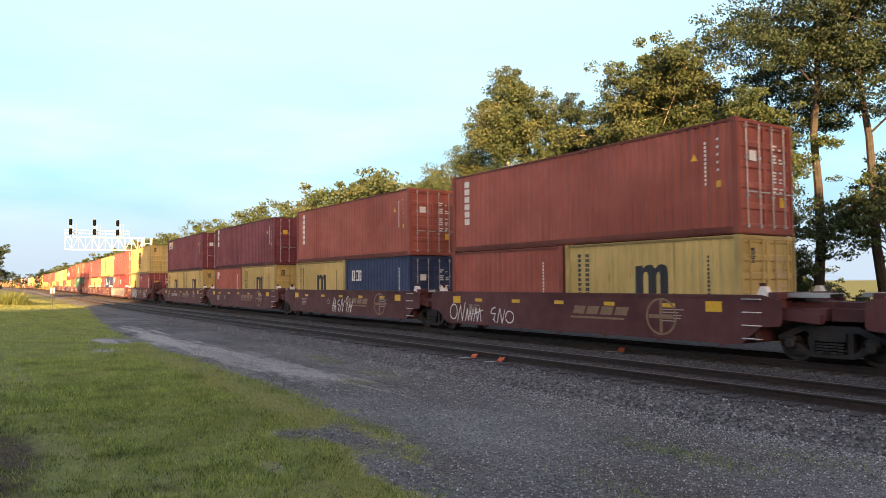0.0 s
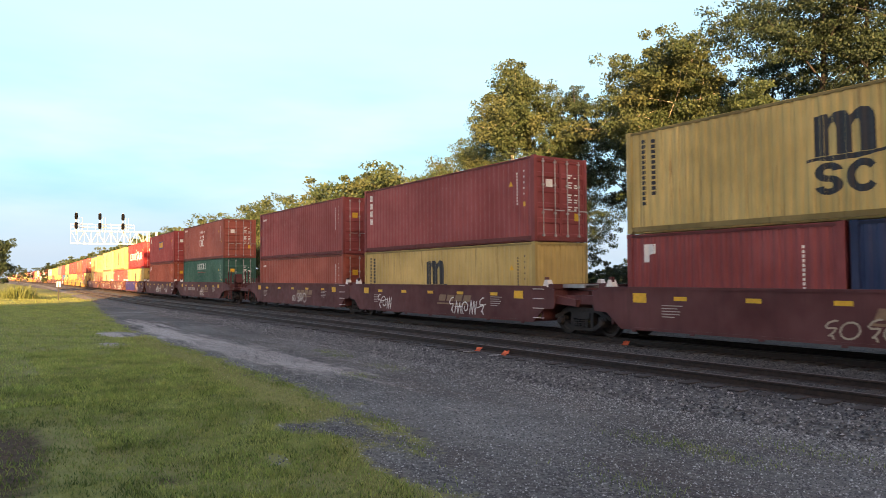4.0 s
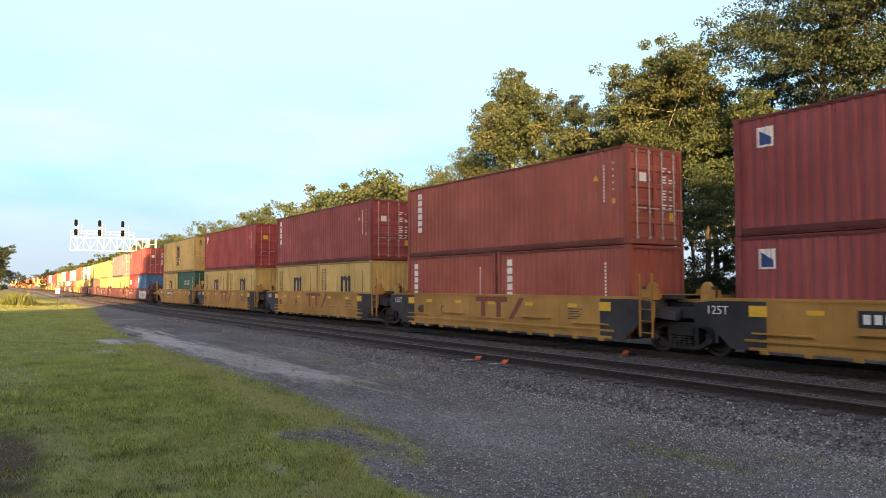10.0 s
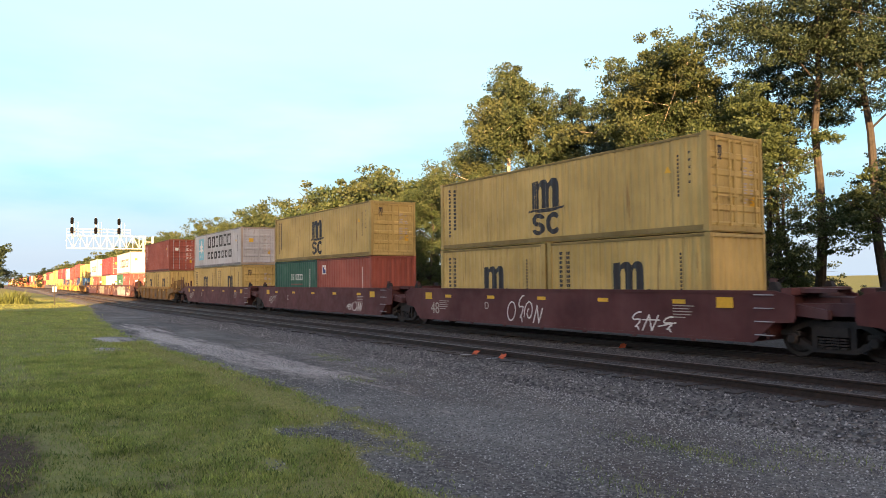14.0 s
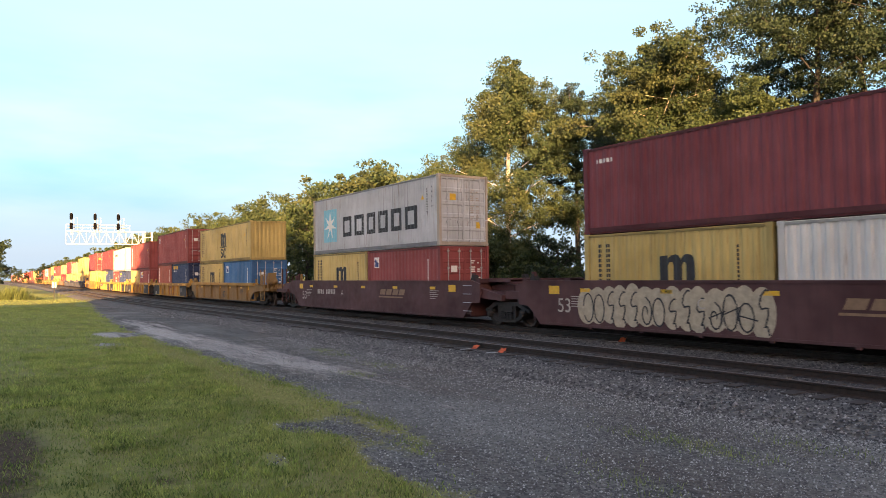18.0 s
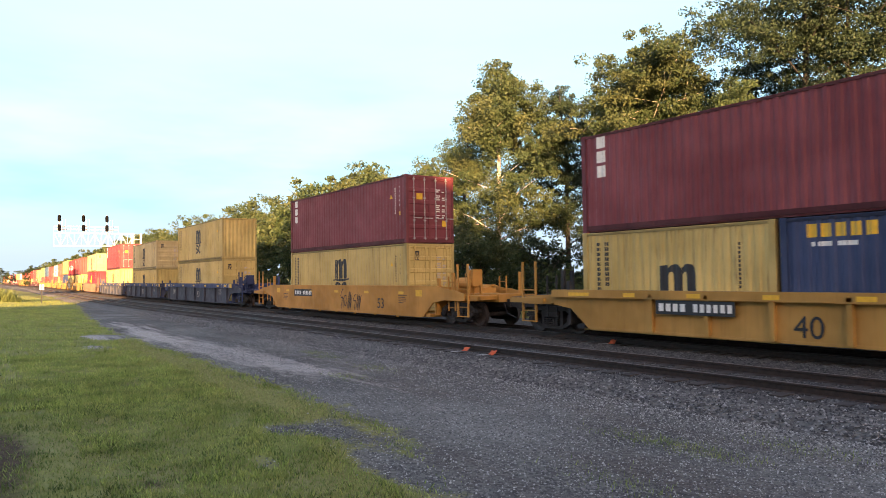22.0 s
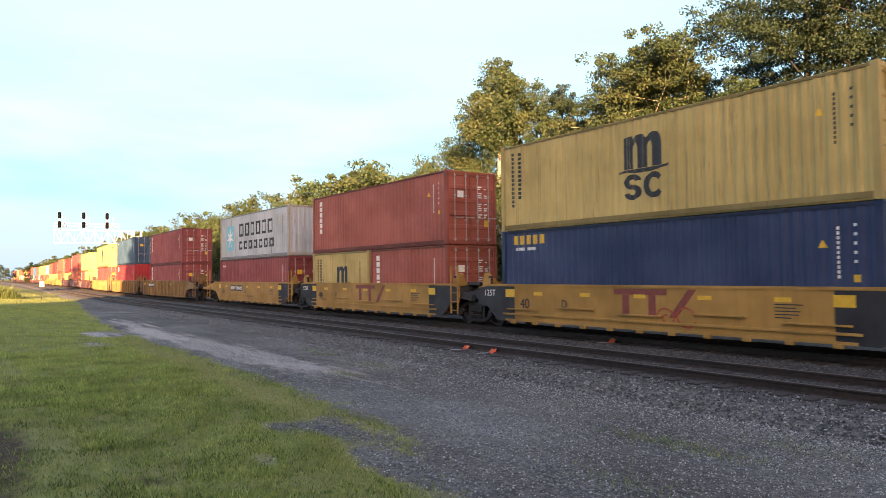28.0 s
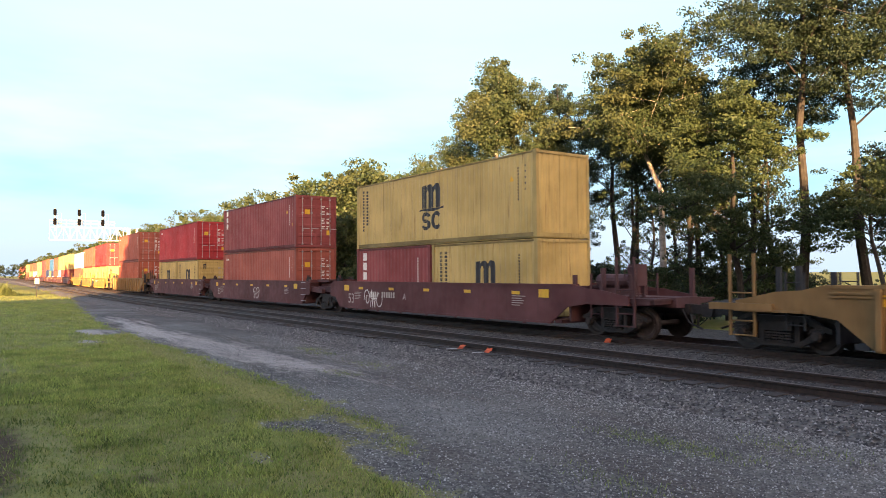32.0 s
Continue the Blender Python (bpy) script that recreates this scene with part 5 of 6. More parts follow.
def along(x0, x1, step, section, close=False):
    """Sweeps a section of (offset across, z) along the curving line."""
    g = Geo()
    xs = list(np.arange(x0, x1 + step / 2, step))
    k = len(section)
    for x in xs:
        o = bend(float(x))
        g.v += [(float(x), y + o, z) for y, z in section]
    n = len(xs)
    for i in range(n - 1):
        for j in range(k if close else k - 1):
            a, b = i * k + j, i * k + (j + 1) % k
            g.f.append((a, a + k, b + k, b))
    return g


def tracks():
    m = ballast_material()
    sec = [(9.6, -0.45), (10.3, -0.24), (10.9, -0.19), (11.6, -0.17), (13.2, -0.17), (13.9, -0.19), (14.6, -0.24), (15.3, -0.19), (16.1, -0.17), (17.7, -0.17), (18.3, -0.19), (19.2, -0.28), (22.5, -0.36), (25.6, -0.46), (26.6, -0.85)]
    g = along(-1600, 400, 8, sec)
    bed = g.mesh("ballast_bed")
    bed.attributes.new("dusty", "FLOAT", "POINT").data.foreach_set("value", [float(np.interp(sec[i % len(sec)][0], [9.6, 10.4, 11.3, 30], [1.0, 0.8, 0.1, 0.0])) for i in range(len(bed.vertices))])
    ob = new("ballast_bed", bed)
    ob.data.materials.append(m)
    tagged(ob, "dark crushed-stone ballast bed under two tracks", "ballast", kind="structure")
    for y0, nm in ((NEAR_TRACK_Y, "railway_track"), (TRACK_Y, "railway_track")):
        tr = root(nm, "rusty rails on timber ties, %s" % ("empty track nearest the road" if y0 < 14 else "track under the train"), "track", "two tracks", "structure")
        for s in (-0.7525, 0.7525):
            y = y0 + s
            web = [(y - 0.075, -0.17), (y + 0.075, -0.17), (y + 0.07, -0.155), (y + 0.012, -0.14), (y + 0.012, -0.05), (y + 0.036, -0.035), (y + 0.036, -0.006), (y - 0.036, -0.006), (y - 0.036, -0.035), (y - 0.012, -0.05), (y - 0.012, -0.14), (y - 0.07, -0.155)]
            r = part("rail", along(-1600, 400, 4, web, True).mesh("rail"), M_RAIL, tr)
            part("rail_head", along(-1600, 400, 4, [(y - 0.034, -0.006), (y - 0.03, 0.0), (y + 0.03, 0.0), (y + 0.034, -0.006)]).mesh("rail_head"), M_RAILTOP, r, "worn running surface")
        tie = cached("tie", lambda: Geo().box(-0.115, 0.115, -1.3, 1.3, -0.33, -0.155).mesh("tie"))
        rnd = random.Random(5)
        far = Geo()
        for i in range(700):
            x = 20 - i * 0.52
            if x > -58 and x < 14:
                t = part("tie", tie, M_TIE, tr)
                t.location = (x + rnd.uniform(-0.03, 0.03), y0 + bend(x) + rnd.uniform(-0.06, 0.06), rnd.uniform(-0.02, 0.008))
                t.rotation_euler = (0, 0, rnd.uniform(-0.02, 0.02))
            else:
                o = y0 + bend(x)
                far.box(x - 0.115, x + 0.115, o - 1.3, o + 1.3, -0.3, -0.155)
        part("far_ties", far.mesh("far_ties", False), M_TIE, tr)["kind"] = "stuff"


ground()
tracks()


def scatter_mesh(name, pos, size, shape, faces, seed, flat=0.7, upright=False):
    """Many small copies of one low shape, jittered and turned, as one mesh."""
    rs = np.random.RandomState(seed)
    n, k = len(pos), len(shape)
    sh = np.array(shape, float)[None] * (0.7 + 0.6 * rs.rand(n, 1, 3)) * np.array([1, 1, flat])
    if not upright:
        sh += rs.normal(0, 0.14, (n, k, 3))
    w = rs.rand(n) * 6.283
    c, s_ = np.cos(w)[:, None], np.sin(w)[:, None]
    out = np.stack([sh[..., 0] * c - sh[..., 1] * s_, sh[..., 0] * s_ + sh[..., 1] * c, sh[..., 2]], -1)
    if upright:
        out[..., :2] += out[..., 2:3] * rs.normal(0, 0.35, (n, 1, 2))
    out = out * np.asarray(size)[:, None, None] + np.asarray(pos)[:, None, :]
    fa = np.array(faces)
    me = bpy.data.meshes.new(name)
    me.vertices.add(n * k)
    me.vertices.foreach_set("co", out.reshape(-1))
    idx = (fa[None] + (np.arange(n) * k)[:, None, None]).reshape(-1)
    m, q = len(fa) * n, fa.shape[1]
    me.loops.add(m * q)
    me.loops.foreach_set("vertex_index", idx)
    me.polygons.add(m)
    me.polygons.foreach_set("loop_start", np.arange(m) * q)
    me.update(calc_edges=True)
    return me


OCTA = [(1, 0, -0.4), (0, 1, -0.4), (-1, 0, -0.4), (0, -1, -0.4), (0, 0, 1)]
OCTA_F = [(0, 1, 4), (1, 2, 4), (2, 3, 4), (3, 0, 4)]
BLADE = [(-0.09, 0, 0), (0.09, 0, 0), (0.05, 0.05, 0.6), (0.0, 0.12, 1.0)]
WIDE = [(-0.16, 0, 0), (0.16, 0, 0), (0.1, 0.1, 0.65), (0.0, 0.25, 1.0)]
BLADE_F = [(0, 1, 2), (0, 2, 3)]


def stone_material(name, lo, hi):
    m, n, l, b = node_mat(name)
    geo = n.new("ShaderNodeNewGeometry")
    c = mix(n, l, ramp(n, l, geo.outputs["Random Per Island"], 0.35, 1.0), lo, hi)
    c = mix(n, l, ramp(n, l, noise_node(n, l, geo.outputs["Position"], 40, 3), 0.35, 0.7, 0, 0.5), c, tuple(x * 0.6 for x in lo))
    l.new(c, b.inputs["Base Color"])
    b.inputs["Roughness"].default_value = 0.85
    return m


def blade_material(name, lo, hi, thin=0.3, patches=()):
    return leaf_material(name, lo, hi, thin, patches)


def near_cover():
    rs = np.random.RandomState(3)
    # ballast stones on the shoulder and between the rails
    n = 60000
    x = -1.0 - 48 * rs.rand(n) ** 1.5
    y = 9.5 + 6.2 * rs.rand(n)
    near = np.interp(y, [9.6, 10.3, 10.9, 11.6, 13.2, 13.9, 14.6, 15.3, 16.1, 17.7], [-0.4, -0.24, -0.19, -0.17, -0.17, -0.19, -0.24, -0.19, -0.17, -0.17])
    ok = (np.abs(np.abs(y - NEAR_TRACK_Y) - 0.7525) > 0.1) & (np.abs(np.abs(y - TRACK_Y) - 0.7525) > 0.1)
    x, y, near = x[ok], y[ok], near[ok]
    size = 0.012 + 0.02 * rs.rand(len(x)) ** 1.5
    outer = y + rs.normal(0, 0.35, len(x)) < 10.9
    for far_, lo_, hi_, word in ((outer, (0.04, 0.036, 0.036), (0.46, 0.43, 0.4), "pale grey ballast stones strewn down the shoulder"), (~outer, (0.025, 0.024, 0.025), (0.2, 0.19, 0.18), "loose dark crushed ballast stones about the rails")):
        ob = new("ballast_stones", scatter_mesh("ballast_stones", np.stack([x, y, near + size * 0.25], 1)[far_], size[far_], OCTA, OCTA_F, 4))
        ob.data.materials.append(stone_material("ballast_stone", lo_, hi_))
        tagged(ob, word, "ballast", kind="stuff")
    # finer gravel on the road
    n = 120000
    x = -1.0 - 24 * rs.rand(n) ** 1.6
    y = 2.2 + 7.6 * rs.rand(n)
    g = gravel_share(x, y) + rs.normal(0, 0.16, n)
    x, y = x[g > 0.52], y[g > 0.52]
    size = 0.005 + 0.012 * rs.rand(len(x)) ** 2 + 0.012 * np.clip((y - 7.8) / 2, 0, 1) * rs.rand(len(x))
    ob = new("road_gravel", scatter_mesh("road_gravel", np.stack([x, y, ground_many(x, y) + size * 0.2], 1), size, OCTA, OCTA_F, 5))
    ob.data.materials.append(stone_material("road_stone", (0.066, 0.062, 0.06), (0.56, 0.54, 0.5)))
    tagged(ob, "fine grey gravel scattered over the service road", "gravel", kind="stuff")
    # grass of the verge
    # the verge's brightness gradient is set in blade colour: clover darker near, green brighter farther
    green = blade_material("green_blades", (0.24, 0.33, 0.07), (0.5, 0.56, 0.17), 0.45, ((0.9, (0.12, 0.17, 0.04), 0.75), (3.0, (0.5, 0.46, 0.16), 0.5)))
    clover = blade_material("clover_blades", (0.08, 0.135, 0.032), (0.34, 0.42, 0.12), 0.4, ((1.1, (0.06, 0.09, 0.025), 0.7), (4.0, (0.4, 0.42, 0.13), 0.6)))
    dry = blade_material("dry_green_blades", (0.24, 0.27, 0.08), (0.46, 0.42, 0.18), 0.45)
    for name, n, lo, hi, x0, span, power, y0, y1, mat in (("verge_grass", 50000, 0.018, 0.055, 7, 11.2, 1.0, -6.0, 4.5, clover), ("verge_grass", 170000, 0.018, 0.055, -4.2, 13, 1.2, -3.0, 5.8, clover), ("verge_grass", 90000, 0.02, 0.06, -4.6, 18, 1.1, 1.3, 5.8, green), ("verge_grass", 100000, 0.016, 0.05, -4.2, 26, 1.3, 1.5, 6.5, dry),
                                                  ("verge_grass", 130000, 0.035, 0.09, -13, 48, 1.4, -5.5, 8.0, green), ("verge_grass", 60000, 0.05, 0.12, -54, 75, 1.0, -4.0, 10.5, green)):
        x = x0 - span * rs.rand(n) ** power
        y = y0 + (y1 - y0) * rs.rand(n)
        clump = np.sin(x * 2.1 + 1.7 * np.sin(y * 1.9)) * np.sin(y * 2.7 + 1.1 * np.sin(x * 1.3)) + 0.6 * np.sin(x * 5.3 + y * 3.1) * np.sin(y * 6.1 - x * 2.2)
        g = gravel_share(x, y) + rs.normal(0, 0.1, n) + 0.13 * clump
        ok = (g < 0.48) & (rs.rand(n) < 0.92 + 0.12 * clump) & (rs.rand(n) > soil_share(x, y) * 0.7)
        ol = olive_share(x, y) + rs.normal(0, 0.15, n)
        ok &= (ol > 0.4) if (mat is dry and x0 > -20) else (ol < 0.75)
        x, y, clump = x[ok], y[ok], clump[ok]
        size = (lo + (hi - lo) * rs.rand(len(x)) ** 1.5) * (1 + 0.25 * np.clip(clump, -1, 1))
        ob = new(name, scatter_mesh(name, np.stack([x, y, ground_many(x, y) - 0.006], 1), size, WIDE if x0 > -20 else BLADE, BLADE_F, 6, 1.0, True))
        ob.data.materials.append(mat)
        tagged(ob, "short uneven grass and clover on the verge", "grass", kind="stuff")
    # thin weeds in the gravel
    cx = np.array([-5.75, -6.3, -4.75, -5.3, -18.0, -19.5, -15.0, -4.9, -14])
    cy = np.array([7.6, 7.5, 8.7, 7.5, 8.6, 8.9, 8.4, 5.6, 7.1])
    pick = rs.randint(0, len(cx), 3600)
    x, y = cx[pick] + rs.normal(0, 0.42, 3600), cy[pick] + rs.normal(0, 0.2, 3600)
    size = 0.018 + 0.045 * rs.rand(3600) ** 2
    ob = new("gravel_weeds", scatter_mesh("gravel_weeds", np.stack([x, y, ground_many(x, y)], 1), size, BLADE, BLADE_F, 7, 1.0, True))
    ob.data.materials.append(clover)
    tagged(ob, "thin green weeds growing through the gravel", "weeds", kind="stuff")
    # tall dry grass by the far verge and about the sign
    n = 44000
    x = -72 - 60 * rs.rand(n)
    y = 2.2 + 10.0 * rs.rand(n)
    b = np.array([bend(float(q)) for q in x])
    t = y
    hump = 0.15 + 0.2 * np.clip(np.sin(x * 0.31) * np.sin(y * 0.9 + x * 0.1) + 0.2, 0, 1) + 1.15 * np.exp(-(((x + 88) / 7) ** 2 + ((y - 4.4) / 1.7) ** 2))
    keep = rs.rand(n) < np.clip((y - 9.0) * 0.3 * (np.sin(x * 0.45) > -0.2) + 1.6 * np.exp(-(((x + 88) / 7) ** 2 + ((y - 4.4) / 1.6) ** 2)), 0, 1)
    x, y, b, hump = x[keep], y[keep], b[keep], hump[keep]
    z = np.array([ground_z(float(p), float(q)) for p, q in zip(x, y + b * (y > 8))])
    ob = new("tall_grass", scatter_mesh("tall_grass", np.stack([x, y + b * (y > 8), z], 1), hump * (0.5 + 0.6 * rs.rand(len(x))), [(a * 0.6, c * 0.6, d) for a, c, d in BLADE], BLADE_F, 8, 1.0, True))
    ob.data.materials.append(blade_material("straw_blades", (0.09, 0.125, 0.035), (0.19, 0.22, 0.07)))
    tagged(ob, "tall pale dry grass and weeds beside the line", "grass", kind="stuff")


# ---- trees ----


def leaf_material(name, a, b_, thin=0.35, patches=()):
    """Leaves that differ one by one; patches: (noise scale, colour, share) of wider drifts of another tone."""
    m, n, l, b = node_mat(name)
    geo = n.new("ShaderNodeNewGeometry")
    oi = n.new("ShaderNodeObjectInfo")
    c = mix(n, l, geo.outputs["Random Per Island"], a, b_)
    c = mix(n, l, ramp(n, l, oi.outputs["Random"], 0, 1, 0, 0.35), c, tuple(x * 0.6 for x in a))
    for scale, tone, share in patches:
        c = mix(n, l, ramp(n, l, noise_node(n, l, geo.outputs["Position"], scale, 4, 0.65), 0.46, 0.62, 0.0, share), c, tone)
    l.new(c, b.inputs["Base Color"])
    b.inputs["Roughness"].default_value = 0.6
    b.inputs["Specular IOR Level"].default_value = 0.3
    tr = n.new("ShaderNodeBsdfTranslucent")
    l.new(c, tr.inputs["Color"])
    mx = n.new("ShaderNodeMixShader")
    mx.inputs[0].default_value = thin
    out = n["Material Output"]
    l.new(b.outputs[0], mx.inputs[1])
    l.new(tr.outputs[0], mx.inputs[2])
    l.new(mx.outputs[0], out.inputs["Surface"])
    return m


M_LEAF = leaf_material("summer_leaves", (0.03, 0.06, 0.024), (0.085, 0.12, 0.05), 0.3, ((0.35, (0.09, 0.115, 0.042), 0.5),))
# warm copy for sunlit crowns, dark copy puts shade into less-lit ones
M_LEAF_WARM = leaf_material("sunlit_warm_leaves", (0.036, 0.068, 0.03), (0.1, 0.13, 0.056), 0.32, ((0.4, (0.12, 0.125, 0.05), 0.45),))
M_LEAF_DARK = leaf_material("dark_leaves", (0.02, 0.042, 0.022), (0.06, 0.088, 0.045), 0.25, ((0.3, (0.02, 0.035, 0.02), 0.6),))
near_cover()
M_BARK = plain("grey_brown_bark", (0.036, 0.032, 0.029), 0.9, 0, 0.5, 5)
M_BARK_PALE = plain("pale_bark", (0.36, 0.32, 0.27), 0.85, 0, 0.5, 4)


def tree_meshes(seed, height, spread, base, leaves, size, lean=0.0, clumps=90, flat=0.75, kink=()):
    """Trunk with limbs, and a crown of leaves gathered in clumps about the limbs."""
    rnd = random.Random(seed)
    g = Geo()
    pts, rad = [], []
    r0 = height * 0.0105 + 0.03
    px, py = 0.0, 0.0
    for i in range(9):
        u = i / 8
        pts.append((px, py, height * 0.97 * u - 0.3))
        rad.append(r0 * (1 - u) ** 0.8 + 0.02)
        px += rnd.uniform(-0.22, 0.22) + lean * height / 8
        py += rnd.uniform(-0.2, 0.2)
    if kink:
        # a stem that steps aside at about half its height
        lo, dx, dy = kink
        pts = [(p[0] * 0.5 + dx * min(1, max(0, (i / 8 - lo) / 0.1)), p[1] * 0.5 + dy * min(1, max(0, (i / 8 - lo) / 0.1)), p[2]) for i, p in enumerate(pts)]
    g.tube(pts, rad, 8)
    tips = []
    k = 15
    for i in range(k):
        u = base + (0.95 - base) * (i + rnd.random()) / k
        a = Vector(pts[min(8, int(u * 8))]).lerp(Vector(pts[min(8, int(u * 8) + 1)]), u * 8 % 1)
        w = i * 2.4 + rnd.uniform(-0.5, 0.5)
        shape = math.sin(math.pi * min(1, max(0.12, (u - base) / (1.02 - base)) ** 0.75)) * 0.85 + 0.2
        ln = spread * shape * rnd.uniform(0.7, 1.1) * (1.0 if u < 0.72 else 0.72)
        d = Vector((math.cos(w), math.sin(w), rnd.uniform(0.25, 0.8) * (1.0 if u < 0.72 else 0.4)))
        mid = a + d * ln * 0.5 + Vector((0, 0, rnd.uniform(0, 0.3)))
        end = a + d * ln + Vector((0, 0, rnd.uniform(-0.4, 0.6)))
        rr = r0 * 0.27 * (1.1 - u)
        g.tube([a, mid, end], [rr + 0.015, rr * 0.6 + 0.012, 0.012], 5)
        tips += [(mid, 0.7), (end, 1.0), (a.lerp(end, 0.75), 0.9)]
        for j in range(3):
            b2 = a.lerp(end, rnd.uniform(0.35, 0.9))
            e2 = b2 + Vector((rnd.uniform(-1, 1), rnd.uniform(-1, 1), rnd.uniform(-0.2, 0.8))) * ln * 0.42
            g.tube([b2, e2], [rr * 0.4 + 0.01, 0.008], 4)
            tips.append((e2, 0.9))
    rs = np.random.RandomState(seed)
    cen = []
    for i in range(clumps):
        c, q = tips[rnd.randrange(len(tips))]
        cen.append((c.x + rnd.gauss(0, spread * 0.14), c.y + rnd.gauss(0, spread * 0.14), c.z + rnd.gauss(0, spread * 0.13), rnd.uniform(0.3, 0.8) * spread * (0.25 if clumps < 300 else 0.2)))
    cen = np.array(cen)
    pick = rs.randint(0, len(cen), leaves)
    off = rs.normal(0, 1, (leaves, 3))
    off *= (rs.rand(leaves, 1) ** 0.4) / np.linalg.norm(off, axis=1, keepdims=True)
    pos = cen[pick, :3] + off * cen[pick, 3:4] * np.array([1.15, 1.15, flat])
    a = rs.normal(0, 1, (leaves, 3))
    a /= np.linalg.norm(a, axis=1, keepdims=True)
    nrm = rs.normal(0, 1, (leaves, 3)) + np.array([0, 0, 0.8])
    b = np.cross(nrm, a)
    b /= np.linalg.norm(b, axis=1, keepdims=True) + 1e-9
    s = size * (0.6 + 0.8 * rs.rand(leaves, 1))
    v = np.stack([pos - a * s * 0.6, pos - b * s * 0.36, pos + a * s * 0.6, pos + b * s * 0.36], 1).reshape(-1, 3)
    me = bpy.data.meshes.new("crown")
    me.vertices.add(len(v))
    me.vertices.foreach_set("co", v.ravel())
    me.loops.add(leaves * 4)
    me.loops.foreach_set("vertex_index", np.arange(leaves * 4))
    me.polygons.add(leaves)
    me.polygons.foreach_set("loop_start", np.arange(leaves) * 4)
    me.update(calc_edges=True)
    return g.mesh("trunk", False), me


def tree(x, y, z, meshes, leaf, bark, label, turn=0, scale=1.0, group="trees beyond the line"):
    t = root("tree", label, "tree", group)
    part("trunk", meshes[0], bark, t)
    part("crown", meshes[1], leaf, t)
    t.location, t.rotation_euler, t.scale = (x, y, z), (0, 0, radians(turn)), (scale, scale, scale)
    return t


def woods():
    rnd = random.Random(11)
    low = [tree_meshes(60 + i, 5.5, 3.0, 0.06, 4600, 0.18, 0.0, 80) for i in range(3)]
    stem = [tree_meshes(40 + i, 10.5, 2.0, 0.1, 2600, 0.12, 0.015 * (i - 1), 90) for i in range(4)]
    far = [tree_meshes(80 + i, 12.0, 4.6, 0.1, 8000, 0.25, 0.0, 150) for i in range(3)]
    shade = tree_meshes(95, 15.0, 5.2, 0.02, 1700, 1.25, 0.0, 170)
    thin = [tree_meshes(90 + i, 12.0, 4.8, 0.06, 1800, 0.62, 0.0, 90) for i in range(2)]
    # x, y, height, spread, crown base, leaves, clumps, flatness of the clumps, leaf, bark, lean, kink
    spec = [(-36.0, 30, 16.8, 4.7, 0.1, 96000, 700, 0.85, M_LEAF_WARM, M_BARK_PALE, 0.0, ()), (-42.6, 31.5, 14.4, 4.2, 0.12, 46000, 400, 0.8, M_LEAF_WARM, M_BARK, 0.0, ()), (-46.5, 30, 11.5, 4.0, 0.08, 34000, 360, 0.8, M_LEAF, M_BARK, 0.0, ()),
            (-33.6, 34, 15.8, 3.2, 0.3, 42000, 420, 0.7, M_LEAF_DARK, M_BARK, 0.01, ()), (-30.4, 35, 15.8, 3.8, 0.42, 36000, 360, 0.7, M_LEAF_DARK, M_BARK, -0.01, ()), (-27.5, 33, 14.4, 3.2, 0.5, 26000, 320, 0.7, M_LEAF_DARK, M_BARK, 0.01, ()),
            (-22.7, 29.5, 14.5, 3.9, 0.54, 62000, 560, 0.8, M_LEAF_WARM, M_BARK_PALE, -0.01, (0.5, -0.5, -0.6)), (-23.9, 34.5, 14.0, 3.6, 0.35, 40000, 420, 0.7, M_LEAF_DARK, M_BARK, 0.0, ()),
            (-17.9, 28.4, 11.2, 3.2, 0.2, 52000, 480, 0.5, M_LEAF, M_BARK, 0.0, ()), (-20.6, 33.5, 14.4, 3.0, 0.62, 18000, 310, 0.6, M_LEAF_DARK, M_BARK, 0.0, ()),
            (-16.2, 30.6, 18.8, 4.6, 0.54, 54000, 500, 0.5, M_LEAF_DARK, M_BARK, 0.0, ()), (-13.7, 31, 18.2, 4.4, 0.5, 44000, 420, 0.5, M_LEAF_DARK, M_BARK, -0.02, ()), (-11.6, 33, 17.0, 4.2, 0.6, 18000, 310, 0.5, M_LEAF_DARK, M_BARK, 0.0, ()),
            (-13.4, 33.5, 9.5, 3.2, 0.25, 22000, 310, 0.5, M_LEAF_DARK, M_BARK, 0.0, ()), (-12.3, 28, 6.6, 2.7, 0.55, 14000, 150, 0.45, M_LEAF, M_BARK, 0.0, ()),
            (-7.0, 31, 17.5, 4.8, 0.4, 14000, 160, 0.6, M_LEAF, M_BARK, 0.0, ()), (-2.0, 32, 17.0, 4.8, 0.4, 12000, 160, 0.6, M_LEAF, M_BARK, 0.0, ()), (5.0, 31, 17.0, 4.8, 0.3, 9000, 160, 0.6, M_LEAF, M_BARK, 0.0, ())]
    for i, (x, y, h, sp, base, leaves, clumps, flat, leaf, bark, lean, kink) in enumerate(spec):
        # the dark tone carries the weaker light on those crowns
        word = {M_LEAF: "green", M_LEAF_WARM: "warm sunlit", M_LEAF_DARK: "dark green"}[leaf]
        tree(x, y, -0.7, tree_meshes(120 + i if i not in (0, 4, 6) else 430 + i, h, sp, base, leaves, 0.135 if i == 0 else 0.115 if leaves > 60000 else 0.1 if leaves > 13000 else 0.17, lean, clumps, flat, kink), leaf, bark, "tall broadleaf tree with %s leaves behind the tracks" % word, 0, 1.0)
    for i in range(34):
        x = -56 + i * 1.75 + rnd.uniform(-0.7, 0.7)
        if -27.5 < x < -24.5 or x > -16.5:
            continue
